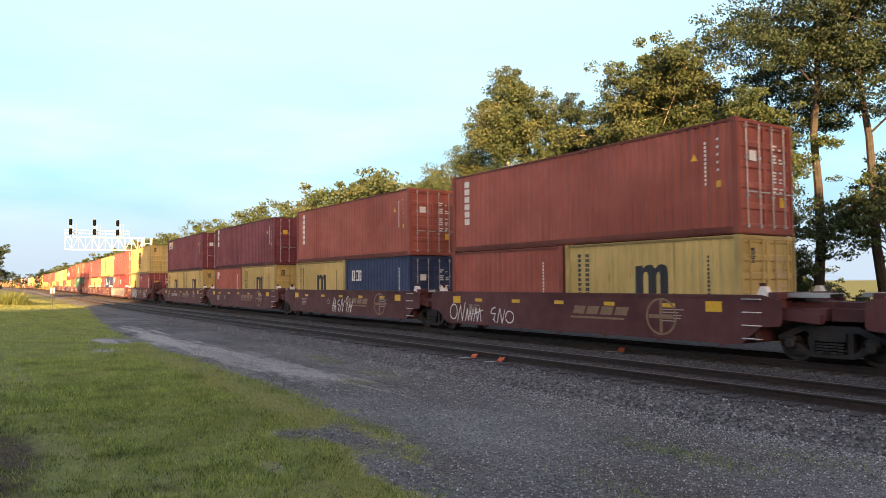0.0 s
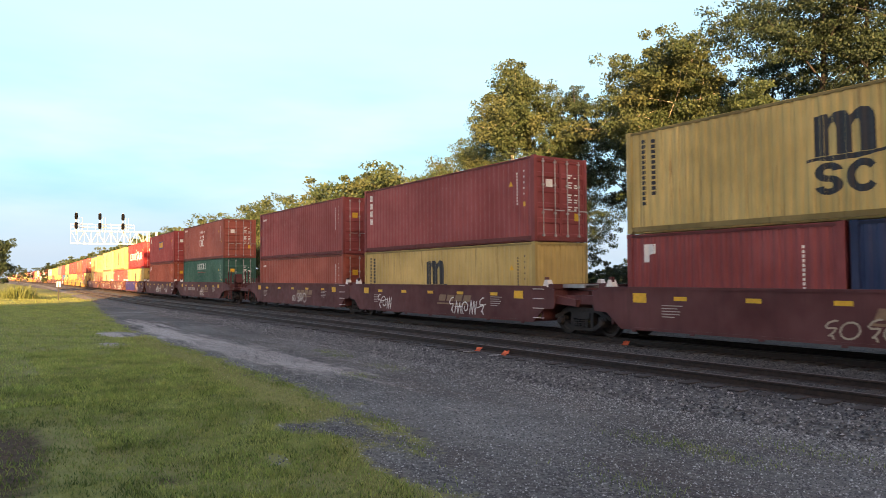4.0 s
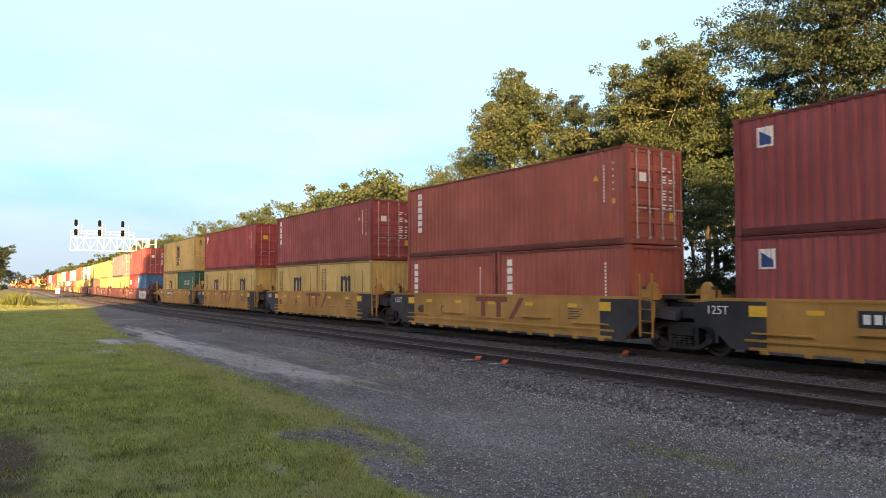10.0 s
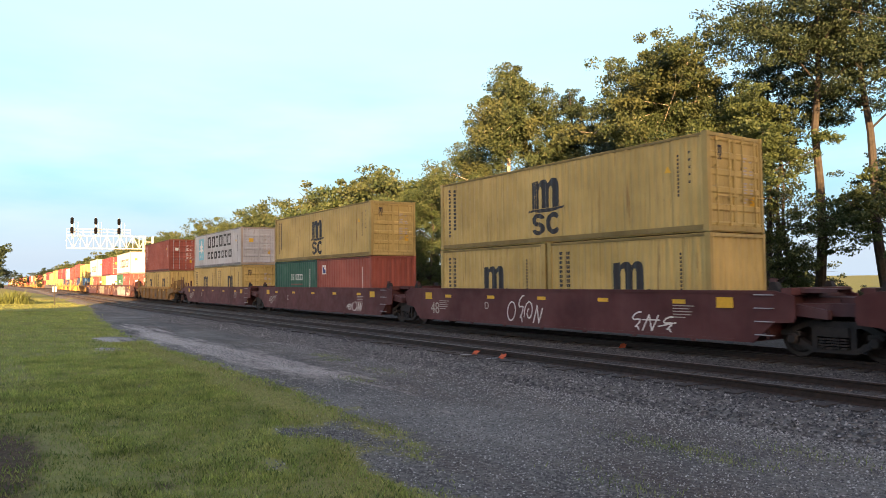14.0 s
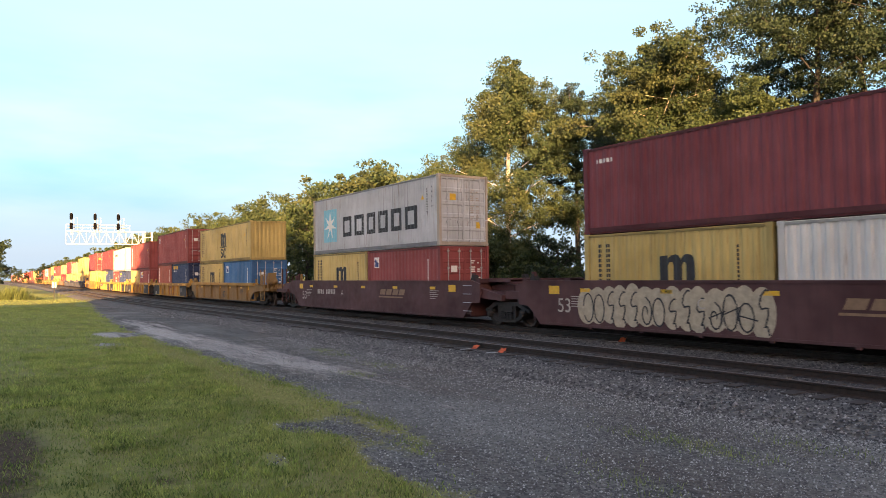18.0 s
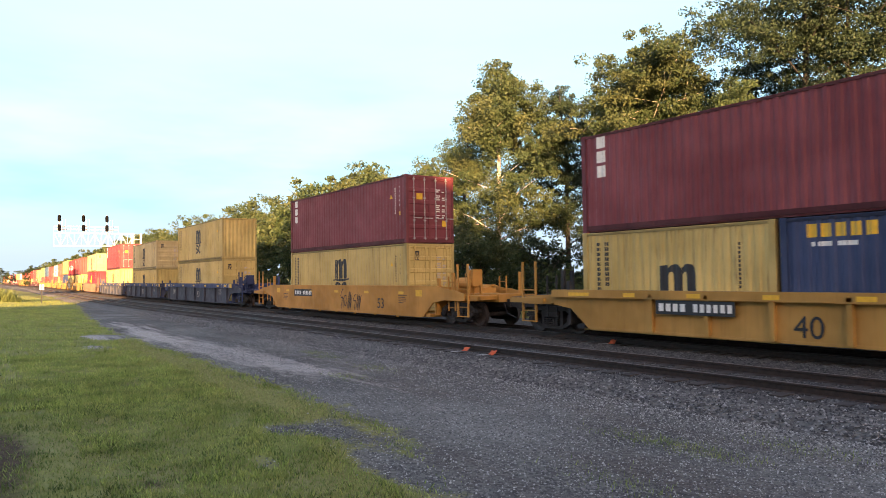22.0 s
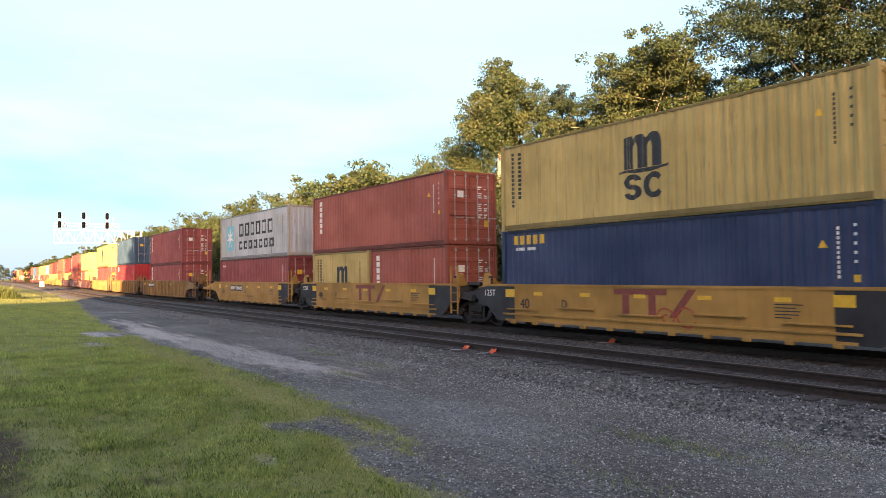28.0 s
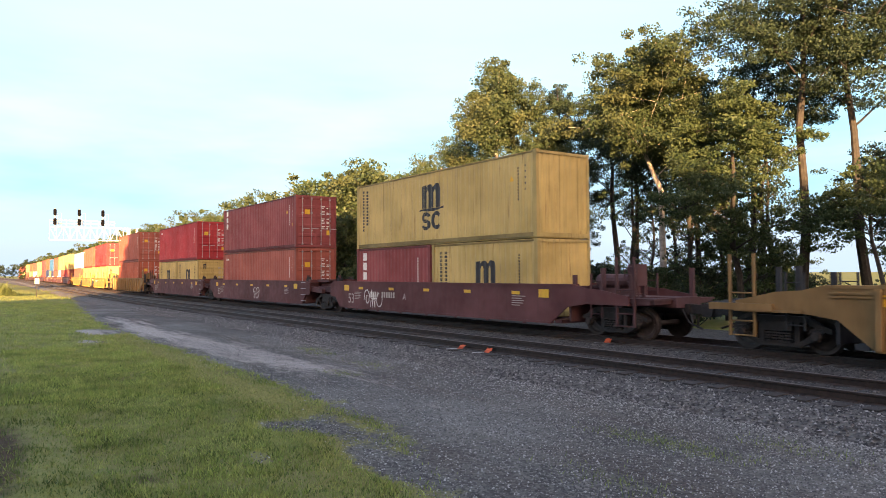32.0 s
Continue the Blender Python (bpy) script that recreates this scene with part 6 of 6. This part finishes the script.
        tree(x, 27.2 + rnd.uniform(-0.8, 5), -0.7, low[i % 3], M_LEAF if i % 3 else M_LEAF_DARK, M_BARK, "low leafy shrub at the edge of the woods", rnd.uniform(0, 360), rnd.uniform(0.55, 0.95) if x < -25 else rnd.uniform(0.42, 0.62), "shrubs under the trees")
    for i in range(40):
        x = -48.0 + i + rnd.uniform(-0.4, 0.4)
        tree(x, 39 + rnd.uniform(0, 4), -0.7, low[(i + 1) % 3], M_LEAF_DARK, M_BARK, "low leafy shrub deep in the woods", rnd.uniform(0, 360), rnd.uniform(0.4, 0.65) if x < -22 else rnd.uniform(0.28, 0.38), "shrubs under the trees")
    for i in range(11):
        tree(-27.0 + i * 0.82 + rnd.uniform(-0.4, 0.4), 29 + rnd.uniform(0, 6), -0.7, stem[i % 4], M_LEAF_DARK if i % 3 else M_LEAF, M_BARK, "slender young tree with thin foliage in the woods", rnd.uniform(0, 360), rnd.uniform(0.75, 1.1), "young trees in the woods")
    x = -50.0
    k = 0
    while x > -460:
        y = 28 + bend(x) + rnd.uniform(0, 5)
        s = rnd.uniform(0.86, 1.04)
        tree(x, y, -0.7, far[k % 3] if x > -150 else thin[k % 2], M_LEAF_WARM if k % 3 else M_LEAF, M_BARK, "broadleaf tree of the far row along the line", rnd.uniform(0, 360), s, "far row of trees")
        x -= 3.0 if x > -150 else 5.0
        k += 1
    for j, (x, y, s) in enumerate(((-58.5, 30, 1.06), (-62, 31, 1.04), (-54.0, 30.5, 1.0))):
        tree(x, y, -0.7, far[j], M_LEAF_WARM, M_BARK, "broadleaf tree of the far row along the line", 40 * j, s, "far row of trees")
    # the row behind the camera that shades the near stretch of the line
    for i in range(84):
        tree(-14.5 + (i // 3) * 4.0 + 7.6 * (i % 3), -20 - 4.5 * (i % 3) + rnd.uniform(-1, 1), 0.3, shade, M_LEAF, M_BARK, "tall leafy tree behind the road, casting shade", rnd.uniform(0, 360), rnd.uniform(0.93, 1.02), "shade trees")
    dense = tree_meshes(66, 5.5, 2.3, 0.04, 9000, 0.17, 0.0, 170)
    for x, y, s in ((-120, 2.9, 1.42), (-127, 1.2, 1.5), (-330, 27.5, 1.5), (-430, 22, 0.7), (-445, 26, 0.6), (-450, 31, 0.6)):
        tree(x, y, 0.1, dense if x > -340 else thin[0], M_LEAF_DARK, M_BARK, "dark leafy tree beside the road", rnd.uniform(0, 360), s, "roadside trees")


woods()

# ---- signal bridge over the line ----


M_HEAD = plain("matt_black", (0.006, 0.006, 0.007), 0.95, 0, 0.2, 8)
M_HEAD.node_tree.nodes["Principled BSDF"].inputs["Specular IOR Level"].default_value = 0.05


def signal_bridge():
    m = plain("white_painted_steel", (0.42, 0.42, 0.43), 0.6, 0, 0.15, 4)
    br = root("signal_bridge", "white steel truss signal bridge with black signal heads over the tracks", "signal bridge")
    ln, h, w = 10.8, 1.9, 1.2
    g = Geo()
    for y in (-w / 2, w / 2):
        for z in (0.0, h):
            g.box(0, ln, y - 0.05, y + 0.05, z - 0.055, z + 0.055)
    part("chord", g.mesh("chord"), m, br)
    k = 12
    for i in range(k + 1):
        x = ln * i / k
        for y in (-w / 2, w / 2):
            part("strut", cached("strut", lambda: Geo().tube([(0, 0, 0), (0, 0, h)], 0.035, 6).mesh("strut")), m, br).location = (x, y, 0)
        if i < k:
            for y in (-w / 2, w / 2):
                q = part("brace", cached("brace%d" % (i % 2), lambda: Geo().tube([(0, 0, 0 if i % 2 else h), (ln / k, 0, h if i % 2 else 0)], 0.032, 6).mesh("brace")), m, br)
                q.location = (x, y, 0)
    for z in (0.55, 1.0):
        for y in (-w / 2, w / 2):
            part("handrail", cached("gantry_rail", lambda: Geo().tube([(0, 0, 0), (ln * 0.8, 0, 0)], 0.03, 5).mesh("handrail")), m, br).location = (0, y, h + z)
    for i in range(9):
        part("rail_post", cached("gantry_post", lambda: Geo().tube([(0, 0, 0), (0, 0, 1.0)], 0.03, 5).mesh("rail_post")), m, br).location = (i * ln * 0.1, -w / 2, h)
    mast = Geo()
    for x in (ln - 0.3, ln + 1.0):
        for y in (-w / 2, w / 2):
            mast.box(x - 0.1, x + 0.1, y - 0.1, y + 0.1, -8.0, h)
    for z in range(-7, 2, 2):
        mast.box(ln - 0.3, ln + 1.0, -w / 2 - 0.04, -w / 2 + 0.04, z, z + 0.1)
    part("mast", mast.mesh("mast"), m, br)
    for x in (0.7, 3.85, 7.0):
        g = Geo().tube([(0, 0, -0.6), (0, 0, 2.7)], 0.07, 6)
        p = part("signal_post", g.mesh("signal_post"), m, br)
        p.location = (x, -w / 2 - 0.25, h)
        for z in (0.2, 1.6):
            hd = Geo().box(-0.22, 0.22, -0.2, 0.1, 0.24, 0.8)
            hd.wheel((0, -0.1, 0.8), [(-0.1, 0.22), (0.2, 0.22)], 16).wheel((0, -0.1, 0.24), [(-0.1, 0.22), (0.2, 0.22)], 16)
            for q in (0.27, 0.52, 0.77):
                hd.wheel((0, -0.33, q), [(-0.14, 0.11), (0.16, 0.11)], 12)
            part("signal_head", hd.mesh("signal_head"), M_HEAD, p, "black three-lamp signal head").location = (0, -0.1, z)
        part("cage", Geo().tube([(0.35, 0, -0.2), (0.35, 0, 2.0), (0.8, 0, 2.0), (0.8, 0, -0.2)], 0.03, 5).mesh("cage"), m, p)
    br.location, br.rotation_euler = (-118, 12.6, 7.1), (0, 0, radians(83))
    return br


signal_bridge()


def marker_sign():
    s = root("marker_sign", "small white board on a thin post in the grass", "sign")
    part("post", Geo().box(-0.03, 0.03, -0.03, 0.03, -0.3, 1.45).mesh("post"), M_BARK, s)
    part("board", Geo().box(-0.02, 0.02, -0.18, 0.18, 0.95, 1.45).mesh("board"), M_WHITE, s)
    s.location, s.rotation_euler = (-76, 7.15, 0.15), (0, 0, radians(5))


marker_sign()


def flag(x, y, z, seed):
    """A small crumpled orange flag lying by the rail."""
    rnd = random.Random(seed)
    f = root("marker_flag", "small crumpled orange marker flag beside the rail", "flag", "orange flags")
    g = Geo()
    k = 5
    for i in range(k):
        for j in range(k):
            g.v.append((i * 0.055, j * 0.03 + rnd.uniform(-0.02, 0.02), j * 0.028 + rnd.uniform(-0.015, 0.015)))
    for i in range(k - 1):
        for j in range(k - 1):
            g.f.append((i * k + j, (i + 1) * k + j, (i + 1) * k + j + 1, i * k + j + 1))
    part("cloth", g.mesh("cloth"), plain("orange_cloth", (0.55, 0.1, 0.035), 0.8), f)
    part("stick", Geo().tube([(0, 0, 0), (-0.1, -0.3, 0.0)], 0.012, 5).mesh("stick"), M_STEEL, f)
    f.location = (x, y, z)


flag(-15.6, 11.45, -0.17, 1)
flag(-14.45, 11.45, -0.17, 2)
flag(-14.35, 15.85, -0.17, 3)

# ---- the train, front to tail: left end of the upper box, upper box, lower boxes, car style, first unit of its car, figures, plate, graffiti ----
TRAIN = [
    (420.71, ("maroon", 1, "triton", 1), [("ochre", 20, "", 0), ("ochre", 20, "", 1)], "A", 0, "", 0, ()),
    (404.41, ("rust_red", 1, "triton", 1), [("rust_red", 20, "plain", 0), ("ochre", 20, "", 1)], "A", 0, (("E", -4.7, 0.36),), 0, (("w", -6.0, 2.0, 0.75), ("w", -3.6, 1.4, 0.6),)),
    (389.03, ("rust_red", 1, "triton", 1), [("ochre", 20, "", 0), ("navy", 20, "script", 1)], "A", 0, (("D", -1.5, 0.36),), 0, (("w", -1.0, 2.2, 0.8),)),
    (373.47, ("plum", 1, "tex", 1), [("rust_red", 20, "pearl", 0), ("ochre", 20, "", 1)], "A", 0, (("C", -3, 0.36),), 0, ()),
    (358.08, ("plum", 1, "beacon", 1), [("ochre", 20, "", 0), ("ochre", 20, "", 1)], "A", 0, (("B", 1.2, 0.36),), 1, ()),
    (337.71, ("ochre", 1, "", 1), [("ochre", 20, "", 0), ("maroon", 20, "pearl", 1)], "A", 1, (("A", -2.4, 0.36),), 1, (("gf", -3.0, 2.6, 0.9), ("w", 3.5, 2.0, 0.9),)),
    (322.07, ("maroon", 1, "flag", 1), [("maroon", 20, "beacon", 0), ("bright_red", 20, "script", 1)], "A", 0, (), 0, (("gf", -5.8, 3.8, 0.95), ("ck", -1.9, 4.2, 0.95), ("gk", 3.0, 3.0, 0.95),)),
    (306.22, ("ochre", 1, "", 1), [("maroon", 20, "pearl", 0), ("navy", 20, "crown", 1)], "A", 0, (), 0, (("c", -0.6, 2.2, 0.5), ("g", 2.0, 2.2, 0.7),)),
    (290.03, ("maroon", 1, "gold", 1), [("ochre", 0, "", 0)], "A", 0, (), 0, (("w", -4.5, 1.4, 0.7), ("w", 1.2, 2.4, 0.7),)),
    (275.49, ("maroon", 1, "plain", 1), [("rust_red", 0, "plain", 1)], "A", 0, (), 0, (("w", 0, 2.0, 0.6),)),
    (255.58, ("rust_red", 1, "star", 1), [("green", 1, "capital", 1)], "A", 1, (("A", -1.0, 0.36),), 1, (("w", 0.3, 1.2, 0.7),)),
    (239.80, ("crimson", 1, "parcel", 1), [("orange_red", 1, "pearl", 1)], "A", 0, (("E", -4, 0.36),), 0, (("w", -1.2, 2.6, 0.8), ("w", 3, 1.2, 0.6),)),
    (224.59, ("bright_red", 1, "kite", 1), [("ochre", 0, "", 1)], "A", 0, (("D", -2.6, 0.36),), 0, (("bk", -6.0, 7.0, 0.95), ("w", 2, 1.5, 0.6),)),
    (208.65, ("ochre", 1, "", 1), [("maroon", 0, "star", 1)], "A", 0, (("C", -3.2, 0.36),), 0, (("w", -2.4, 1.8, 0.6), ("w", 1.6, 3.4, 0.6),)),
    (193.41, ("tan", 1, "", 1), [("tan", 0, "", 1)], "A", 0, (("B", -1.2, 0.36),), 1, (("w", -2.2, 1.2, 0.5),)),
    (171.80, ("ochre", 1, "", 1), [("ochre", 20, "", 0), ("rust_red", 20, "triton", 0)], "F", 1, (), 1, ()),
    (149.62, ("maroon", 1, "flag", 1), [("maroon", 20, "flag", 0), ("ochre", 20, "", 1)], "T", 1, (("B", -0.8, 0.36),), 1, (("k", 3.2, 1.6, 0.5),)),
    (134.01, ("rust_red", 1, "triton", 1), [("rust_red", 20, "triton", 0), ("rust_red", 20, "triton", 0)], "T", 0, (("C", -3.2, 0.36), ("40", -4.9, 0.36),), 0, ()),
    (118.46, ("maroon", 1, "gold", 1), [("ochre", 20, "", 0), ("ochre", 20, "", 0)], "T", 0, (("D", -2.5, 0.36), ("40", -4.9, 0.36),), 0, ()),
    (102.58, ("crimson", 1, "pearl", 1), [("ochre", 20, "", 0), ("ochre", 20, "", 0)], "T", 0, (("E", -3.6, 0.36), ("40", -4.9, 0.36),), 0, ()),
    (87.45, ("ochre", 1, "", 1), [("ochre", 20, "", 0), ("green", 20, "capital", 1)], "T", 0, (("A", 1.2, 0.36), ("40", -4.9, 0.36),), 1, ()),
    (66.32, ("maroon", 1, "flag", 1), [("bright_red", 20, "script", 0), ("blue", 20, "flag", 0)], "E", 1, (("48", -7, 0.36), ("A", -1.5, 0.36),), 1, (("wk", 3.0, 4.4, 0.8),)),
    (48.17, ("grey", 1, "pearl", 1), [("ochre", 20, "", 0), ("ochre", 20, "", 0)], "E", 0, (("48", -7, 0.36), ("E", -4, 0.36),), 0, ()),
    (30.07, ("ochre", 0, "", 1), [("ochre", 20, "", 0), ("ochre", 20, "", 0)], "E", 0, (("48", -7, 0.36), ("D", -3, 0.36),), 0, (("w", -1.8, 1.8, 0.9), ("w", 3.5, 1.6, 0.5),)),
    (12.04, ("ochre", 0, "", 1), [("green", 20, "capital", 0), ("rust_red", 20, "flag", 0)], "E", 0, (("48", -7, 0.36), ("C", -3.6, 0.36),), 0, (("w", 4, 1.6, 0.5),)),
    (-6.27, ("pale_grey", 0, "seven_two", 1), [("ochre", 20, "", 0), ("ochre", 20, "", 1)], "E", 0, (("48", -7, 0.36), ("B", -3, 0.36),), 0, ()),
    (-27.34, ("rust_red", 1, "triton", 1), [("ochre", 20, "", 0), ("ochre", 20, "", 0)], "S", 1, (("40", 0.6, 0.36),), 0, ()),
    (-49.33, ("pale_grey", 0, "seven", 1), [("green", 20, "capital", 0), ("maroon", 20, "flag", 1)], "B", 1, (("53", -8, 0.36),), 1, (("gf", -3.4, 3.2, 1.05), ("gf", 0.4, 3.2, 1.05), ("w", 4.6, 1.6, 0.5), ("w", 6.3, 1.6, 0.8),)),
    (-68.77, ("plum", 0, "plain", 1), [("ochre", 20, "", 0), ("white", 20, "plain", 1)], "B", 0, (("53", -8, 0.36), ("C", -2, 0.36),), 0, (("ck", -6.0, 6.0, 1.05), ("w", 5.0, 1.6, 0.9),)),
    (-88.91, ("pale_grey", 1, "seven", 1), [("ochre", 20, "", 0), ("maroon", 20, "flag", 1)], "B", 0, (("53", -8, 0.36), ("A", -3, 0.36),), 1, ()),
    (-111.04, ("ochre", 0, "", 0), [("ochre", 20, "", 0), ("blue", 20, "flag", 1)], "S", 1, (("40", 0.6, 0.36),), 0, ()),
    (-126.99, ("maroon", 1, "flag", 1), [("rust_red", 20, "triton", 0), ("navy", 20, "oval", 1)], "D", 0, (("40", -3.05, 0.36),), 0, ()),
    (-143.20, ("maroon", 1, "stripe", 0), [("ochre", 20, "", 0), ("maroon", 20, "beacon", 0)], "D", 0, (("40", -3.05, 0.36),), 0, ()),
    (-159.34, ("pale_grey", 1, "seven_line", 1), [("maroon", 20, "star", 0), ("navy", 20, "oval", 0)], "D", 0, (("40", -3.05, 0.36),), 0, ()),
    (-175.14, ("plum", 1, "tex", 1), [("ochre", 20, "", 0), ("navy", 20, "oval", 0)], "D", 0, (("40", 0.45, 0.36),), 1, ()),
    (-197.39, ("plum", 1, "tex", 1), [("ochre", 1, "", 1)], "O", 1, (("53", 4, 0.36),), 1, (("k", 0.2, 2.2, 1.0),)),
    (-221.46, ("ochre", 1, "", 0), [("ochre", 1, "", 1)], "L", 1, (("53", 0.6, 0.36), ("B", -6, 0.36),), 0, ()),
    (-241.32, ("tan", 0, "", 1), [("ochre", 0, "", 0)], "L", 0, (("53", 0.6, 0.36), ("C", -6, 0.36),), 0, ()),
    (-261.26, ("plum", 1, "tex", 1), [("ochre", 1, "", 0)], "L", 0, (("53", 0.8, 0.36), ("A", 6, 0.36),), 1, ()),
    (-285.50, ("tan", 0, "", 1), [("wine", 1, "gourd", 0)], "R", 1, (), 0, ()),
    (-308.02, ("maroon", 1, "plain", 0), [("ochre", 0, "", 1)], "T", 1, (("40", -4.9, 0.36),), 1, ()),
    (-323.21, ("bright_red", 1, "kite", 1), [("ochre", 20, "", 0), ("ochre", 20, "", 0)], "T", 0, (("40", -4.9, 0.36),), 0, (("Yk", -4.6, 2.6, 1.0), ("wk", -2.0, 2.6, 1.0), ("Yk", 0.6, 3.2, 1.0),)),
    (-339.03, ("ochre", 1, "", 1), [("navy", 1, "oval", 0)], "T", 0, (("D", -3, 0.36), ("40", -4.9, 0.36),), 0, (("r", 0.6, 1.2, 0.6),)),
    (-354.53, ("rust_red", 1, "triton", 1), [("ochre", 20, "", 0), ("rust_red", 20, "triton", 1)], "T", 0, (("E", -3, 0.36), ("40", -4.9, 0.36),), 0, ()),
    (-370.00, ("pale_grey", 1, "seven_two", 0), [("maroon", 0, "plain", 1)], "T", 0, (("A", -0.8, 0.36), ("40", -4.9, 0.36),), 1, (("k", 0, 1.0, 0.4),)),
    (-392.11, ("maroon", 1, "gold", 1), [("maroon", 0, "tex", 1)], "G", 1, (("125T", -8.4, 0.34),), 1, ()),
    (-412.01, ("slate_blue", 1, "plain", 1), [("bright_red", 1, "script", 0)], "G", 0, (("125T", -8.4, 0.34),), 0, ()),
    (-432.04, ("ochre", 1, "", 1), [("maroon", 1, "tex", 1)], "G", 0, (("125T", -8.4, 0.34), ("53", 6.4, 0.36),), 0, ()),
    (-455.98, ("ochre", 1, "", 0), [("maroon", 20, "tex", 0), ("ochre", 20, "", 0)], "E", 1, (("53", -8, 0.36), ("A", -3, 0.36),), 1, (("w", -5, 1.6, 0.9),)),
    (-475.18, ("maroon", 1, "tex", 1), [("rust_red", 1, "plain", 1)], "E", 0, (("53", -8, 0.36),), 0, (("w", 0, 1.2, 0.8),)),
    (-493.35, ("bright_red", 1, "plain", 1), [("ochre", 20, "", 0), ("ochre", 20, "", 1)], "E", 0, (("53", -8, 0.36),), 0, ()),
    (-514.25, ("rust_red", 1, "plain", 1), [("orange_red", 1, "plain", 1)], "G", 1, (), 0, ()),
    (-535.75, ("bright_red", 1, "plain", 1), [("ochre", 20, "", 0), ("ochre", 20, "", 1)], "T", 1, (), 1, ()),
    (-551.25, ("rust_red", 1, "plain", 1), [("ochre", 20, "", 0), ("ochre", 20, "", 1)], "T", 0, (), 0, ()),
    (-566.75, ("pale_grey", 0, "plain", 1), [("rust_red", 20, "plain", 0), ("rust_red", 20, "plain", 1)], "T", 0, (), 0, ()),
    (-588.25, ("ochre", 1, "", 1), [("bright_red", 20, "plain", 0), ("rust_red", 20, "plain", 0)], "A", 1, (), 0, ()),
    (-603.75, ("ochre", 1, "", 1), [("white", 20, "plain", 0), ("maroon", 20, "plain", 0)], "A", 0, (), 0, ()),
    (-619.25, ("rust_red", 1, "plain", 1), [("rust_red", 20, "plain", 0), ("rust_red", 20, "plain", 0)], "A", 0, (), 0, ()),
    (-634.75, ("blue", 1, "plain", 1), [("ochre", 20, "", 0), ("navy", 20, "plain", 0)], "A", 0, (), 0, ()),
    (-650.25, ("orange_red", 1, "plain", 1), [("navy", 1, "plain", 1)], "A", 0, (), 0, ()),
    (-671.75, ("maroon", 1, "plain", 1), [("maroon", 1, "plain", 1)], "F", 1, (), 0, ()),
    (-693.25, ("ochre", 1, "", 1), [("ochre", 1, "", 1)], "F", 1, (), 0, ()),
    (-714.75, ("rust_red", 1, "plain", 1), [("white", 1, "plain", 1)], "F", 1, (), 0, ()),
    (-736.25, ("orange_red", 1, "plain", 1), [("ochre", 1, "", 1)], "F", 1, (), 0, ()),
    (-757.75, ("ochre", 1, "", 1), [("rust_red", 1, "plain", 1)], "F", 1, (), 0, ()),
    (-779.25, ("maroon", 1, "plain", 1), [("ochre", 1, "", 1)], "F", 1, (), 0, ()),
    (-800.75, ("rust_red", 1, "plain", 1), [("orange_red", 1, "plain", 1)], "F", 1, (), 0, ()),
]


def train():
    mids = [row[0] + 6.096 for row in TRAIN]
    first = [row[4] for row in TRAIN] + [1]
    for i, (left, top, lows, st, head, figs, plate, tags) in enumerate(TRAIN):
        mid = mids[i]
        ahead = (mids[i - 1] - mid) / 2 if i else 7.7
        behind = (mid - mids[i + 1]) / 2 if i + 1 < len(TRAIN) else 9.0
        sl = STYLES[st][2]
        if i and i + 1 < len(TRAIN):
            ahead += (sl - STYLES[TRAIN[i - 1][3]][2]) / 2
            behind += (sl - STYLES[TRAIN[i + 1][3]][2]) / 2
        far = left < -560
        well_unit(i, st, mid, ahead, behind, bool(head), bool(first[i + 1]), figs, tags, plate)
        floor = STYLES[st][8]
        tall = i in (31, 34)
        low_h = 2.896 if tall else 2.591
        if len(lows) == 1:
            c, hi, mark, doors = lows[0]
            low_h = 2.896 if hi else 2.591
            container(c, 40, hi, mid - 6.096, floor, mark, doors, far)
        else:
            for (c, ft, mark, doors), x in zip(lows, (mid - 6.12, mid + 0.06)):
                container(c, 20, int(tall), x, floor, mark, doors, far)
        if top:
            c, hi, mark, doors = top
            box = container(c, 40, hi, left, floor + low_h + 0.016, mark, doors, far)
            if i == 15:
                h = 2.896
                g = Geo()
                xs = [j * 0.3 for j in range(41)] + [12.192]
                for x in xs:
                    d = 0.03 * math.sin(x * 5.1) + 0.02 * math.sin(x * 11.7)
                    g.v += [(x, -1.245, h - 0.22 + d), (x, -1.25, h - 0.02), (x, -0.9, h + 0.05 + d), (x, 0.9, h + 0.05 - d), (x, 1.25, h - 0.02), (x, 1.245, h - 0.22)]
                for a in range(len(xs) - 1):
                    g.f += [(a * 6 + b, (a + 1) * 6 + b, (a + 1) * 6 + b + 1, a * 6 + b + 1) for b in range(5)]
                part("tarpaulin", g.mesh("tarpaulin"), plain("blue_tarpaulin", (0.015, 0.035, 0.16), 0.4), box, "blue tarpaulin roof cover")


train()


def motions():
    for ob, x, z, turn in MOVERS:
        rows = []
        for k in range(33):
            px = x + travel(k)
            rows.append((k, pose(px, TRACK_Y + bend(px), z, 0, 0, -math.degrees(math.atan(slope(px))) + turn)))
        walk(ob, rows)


motions()
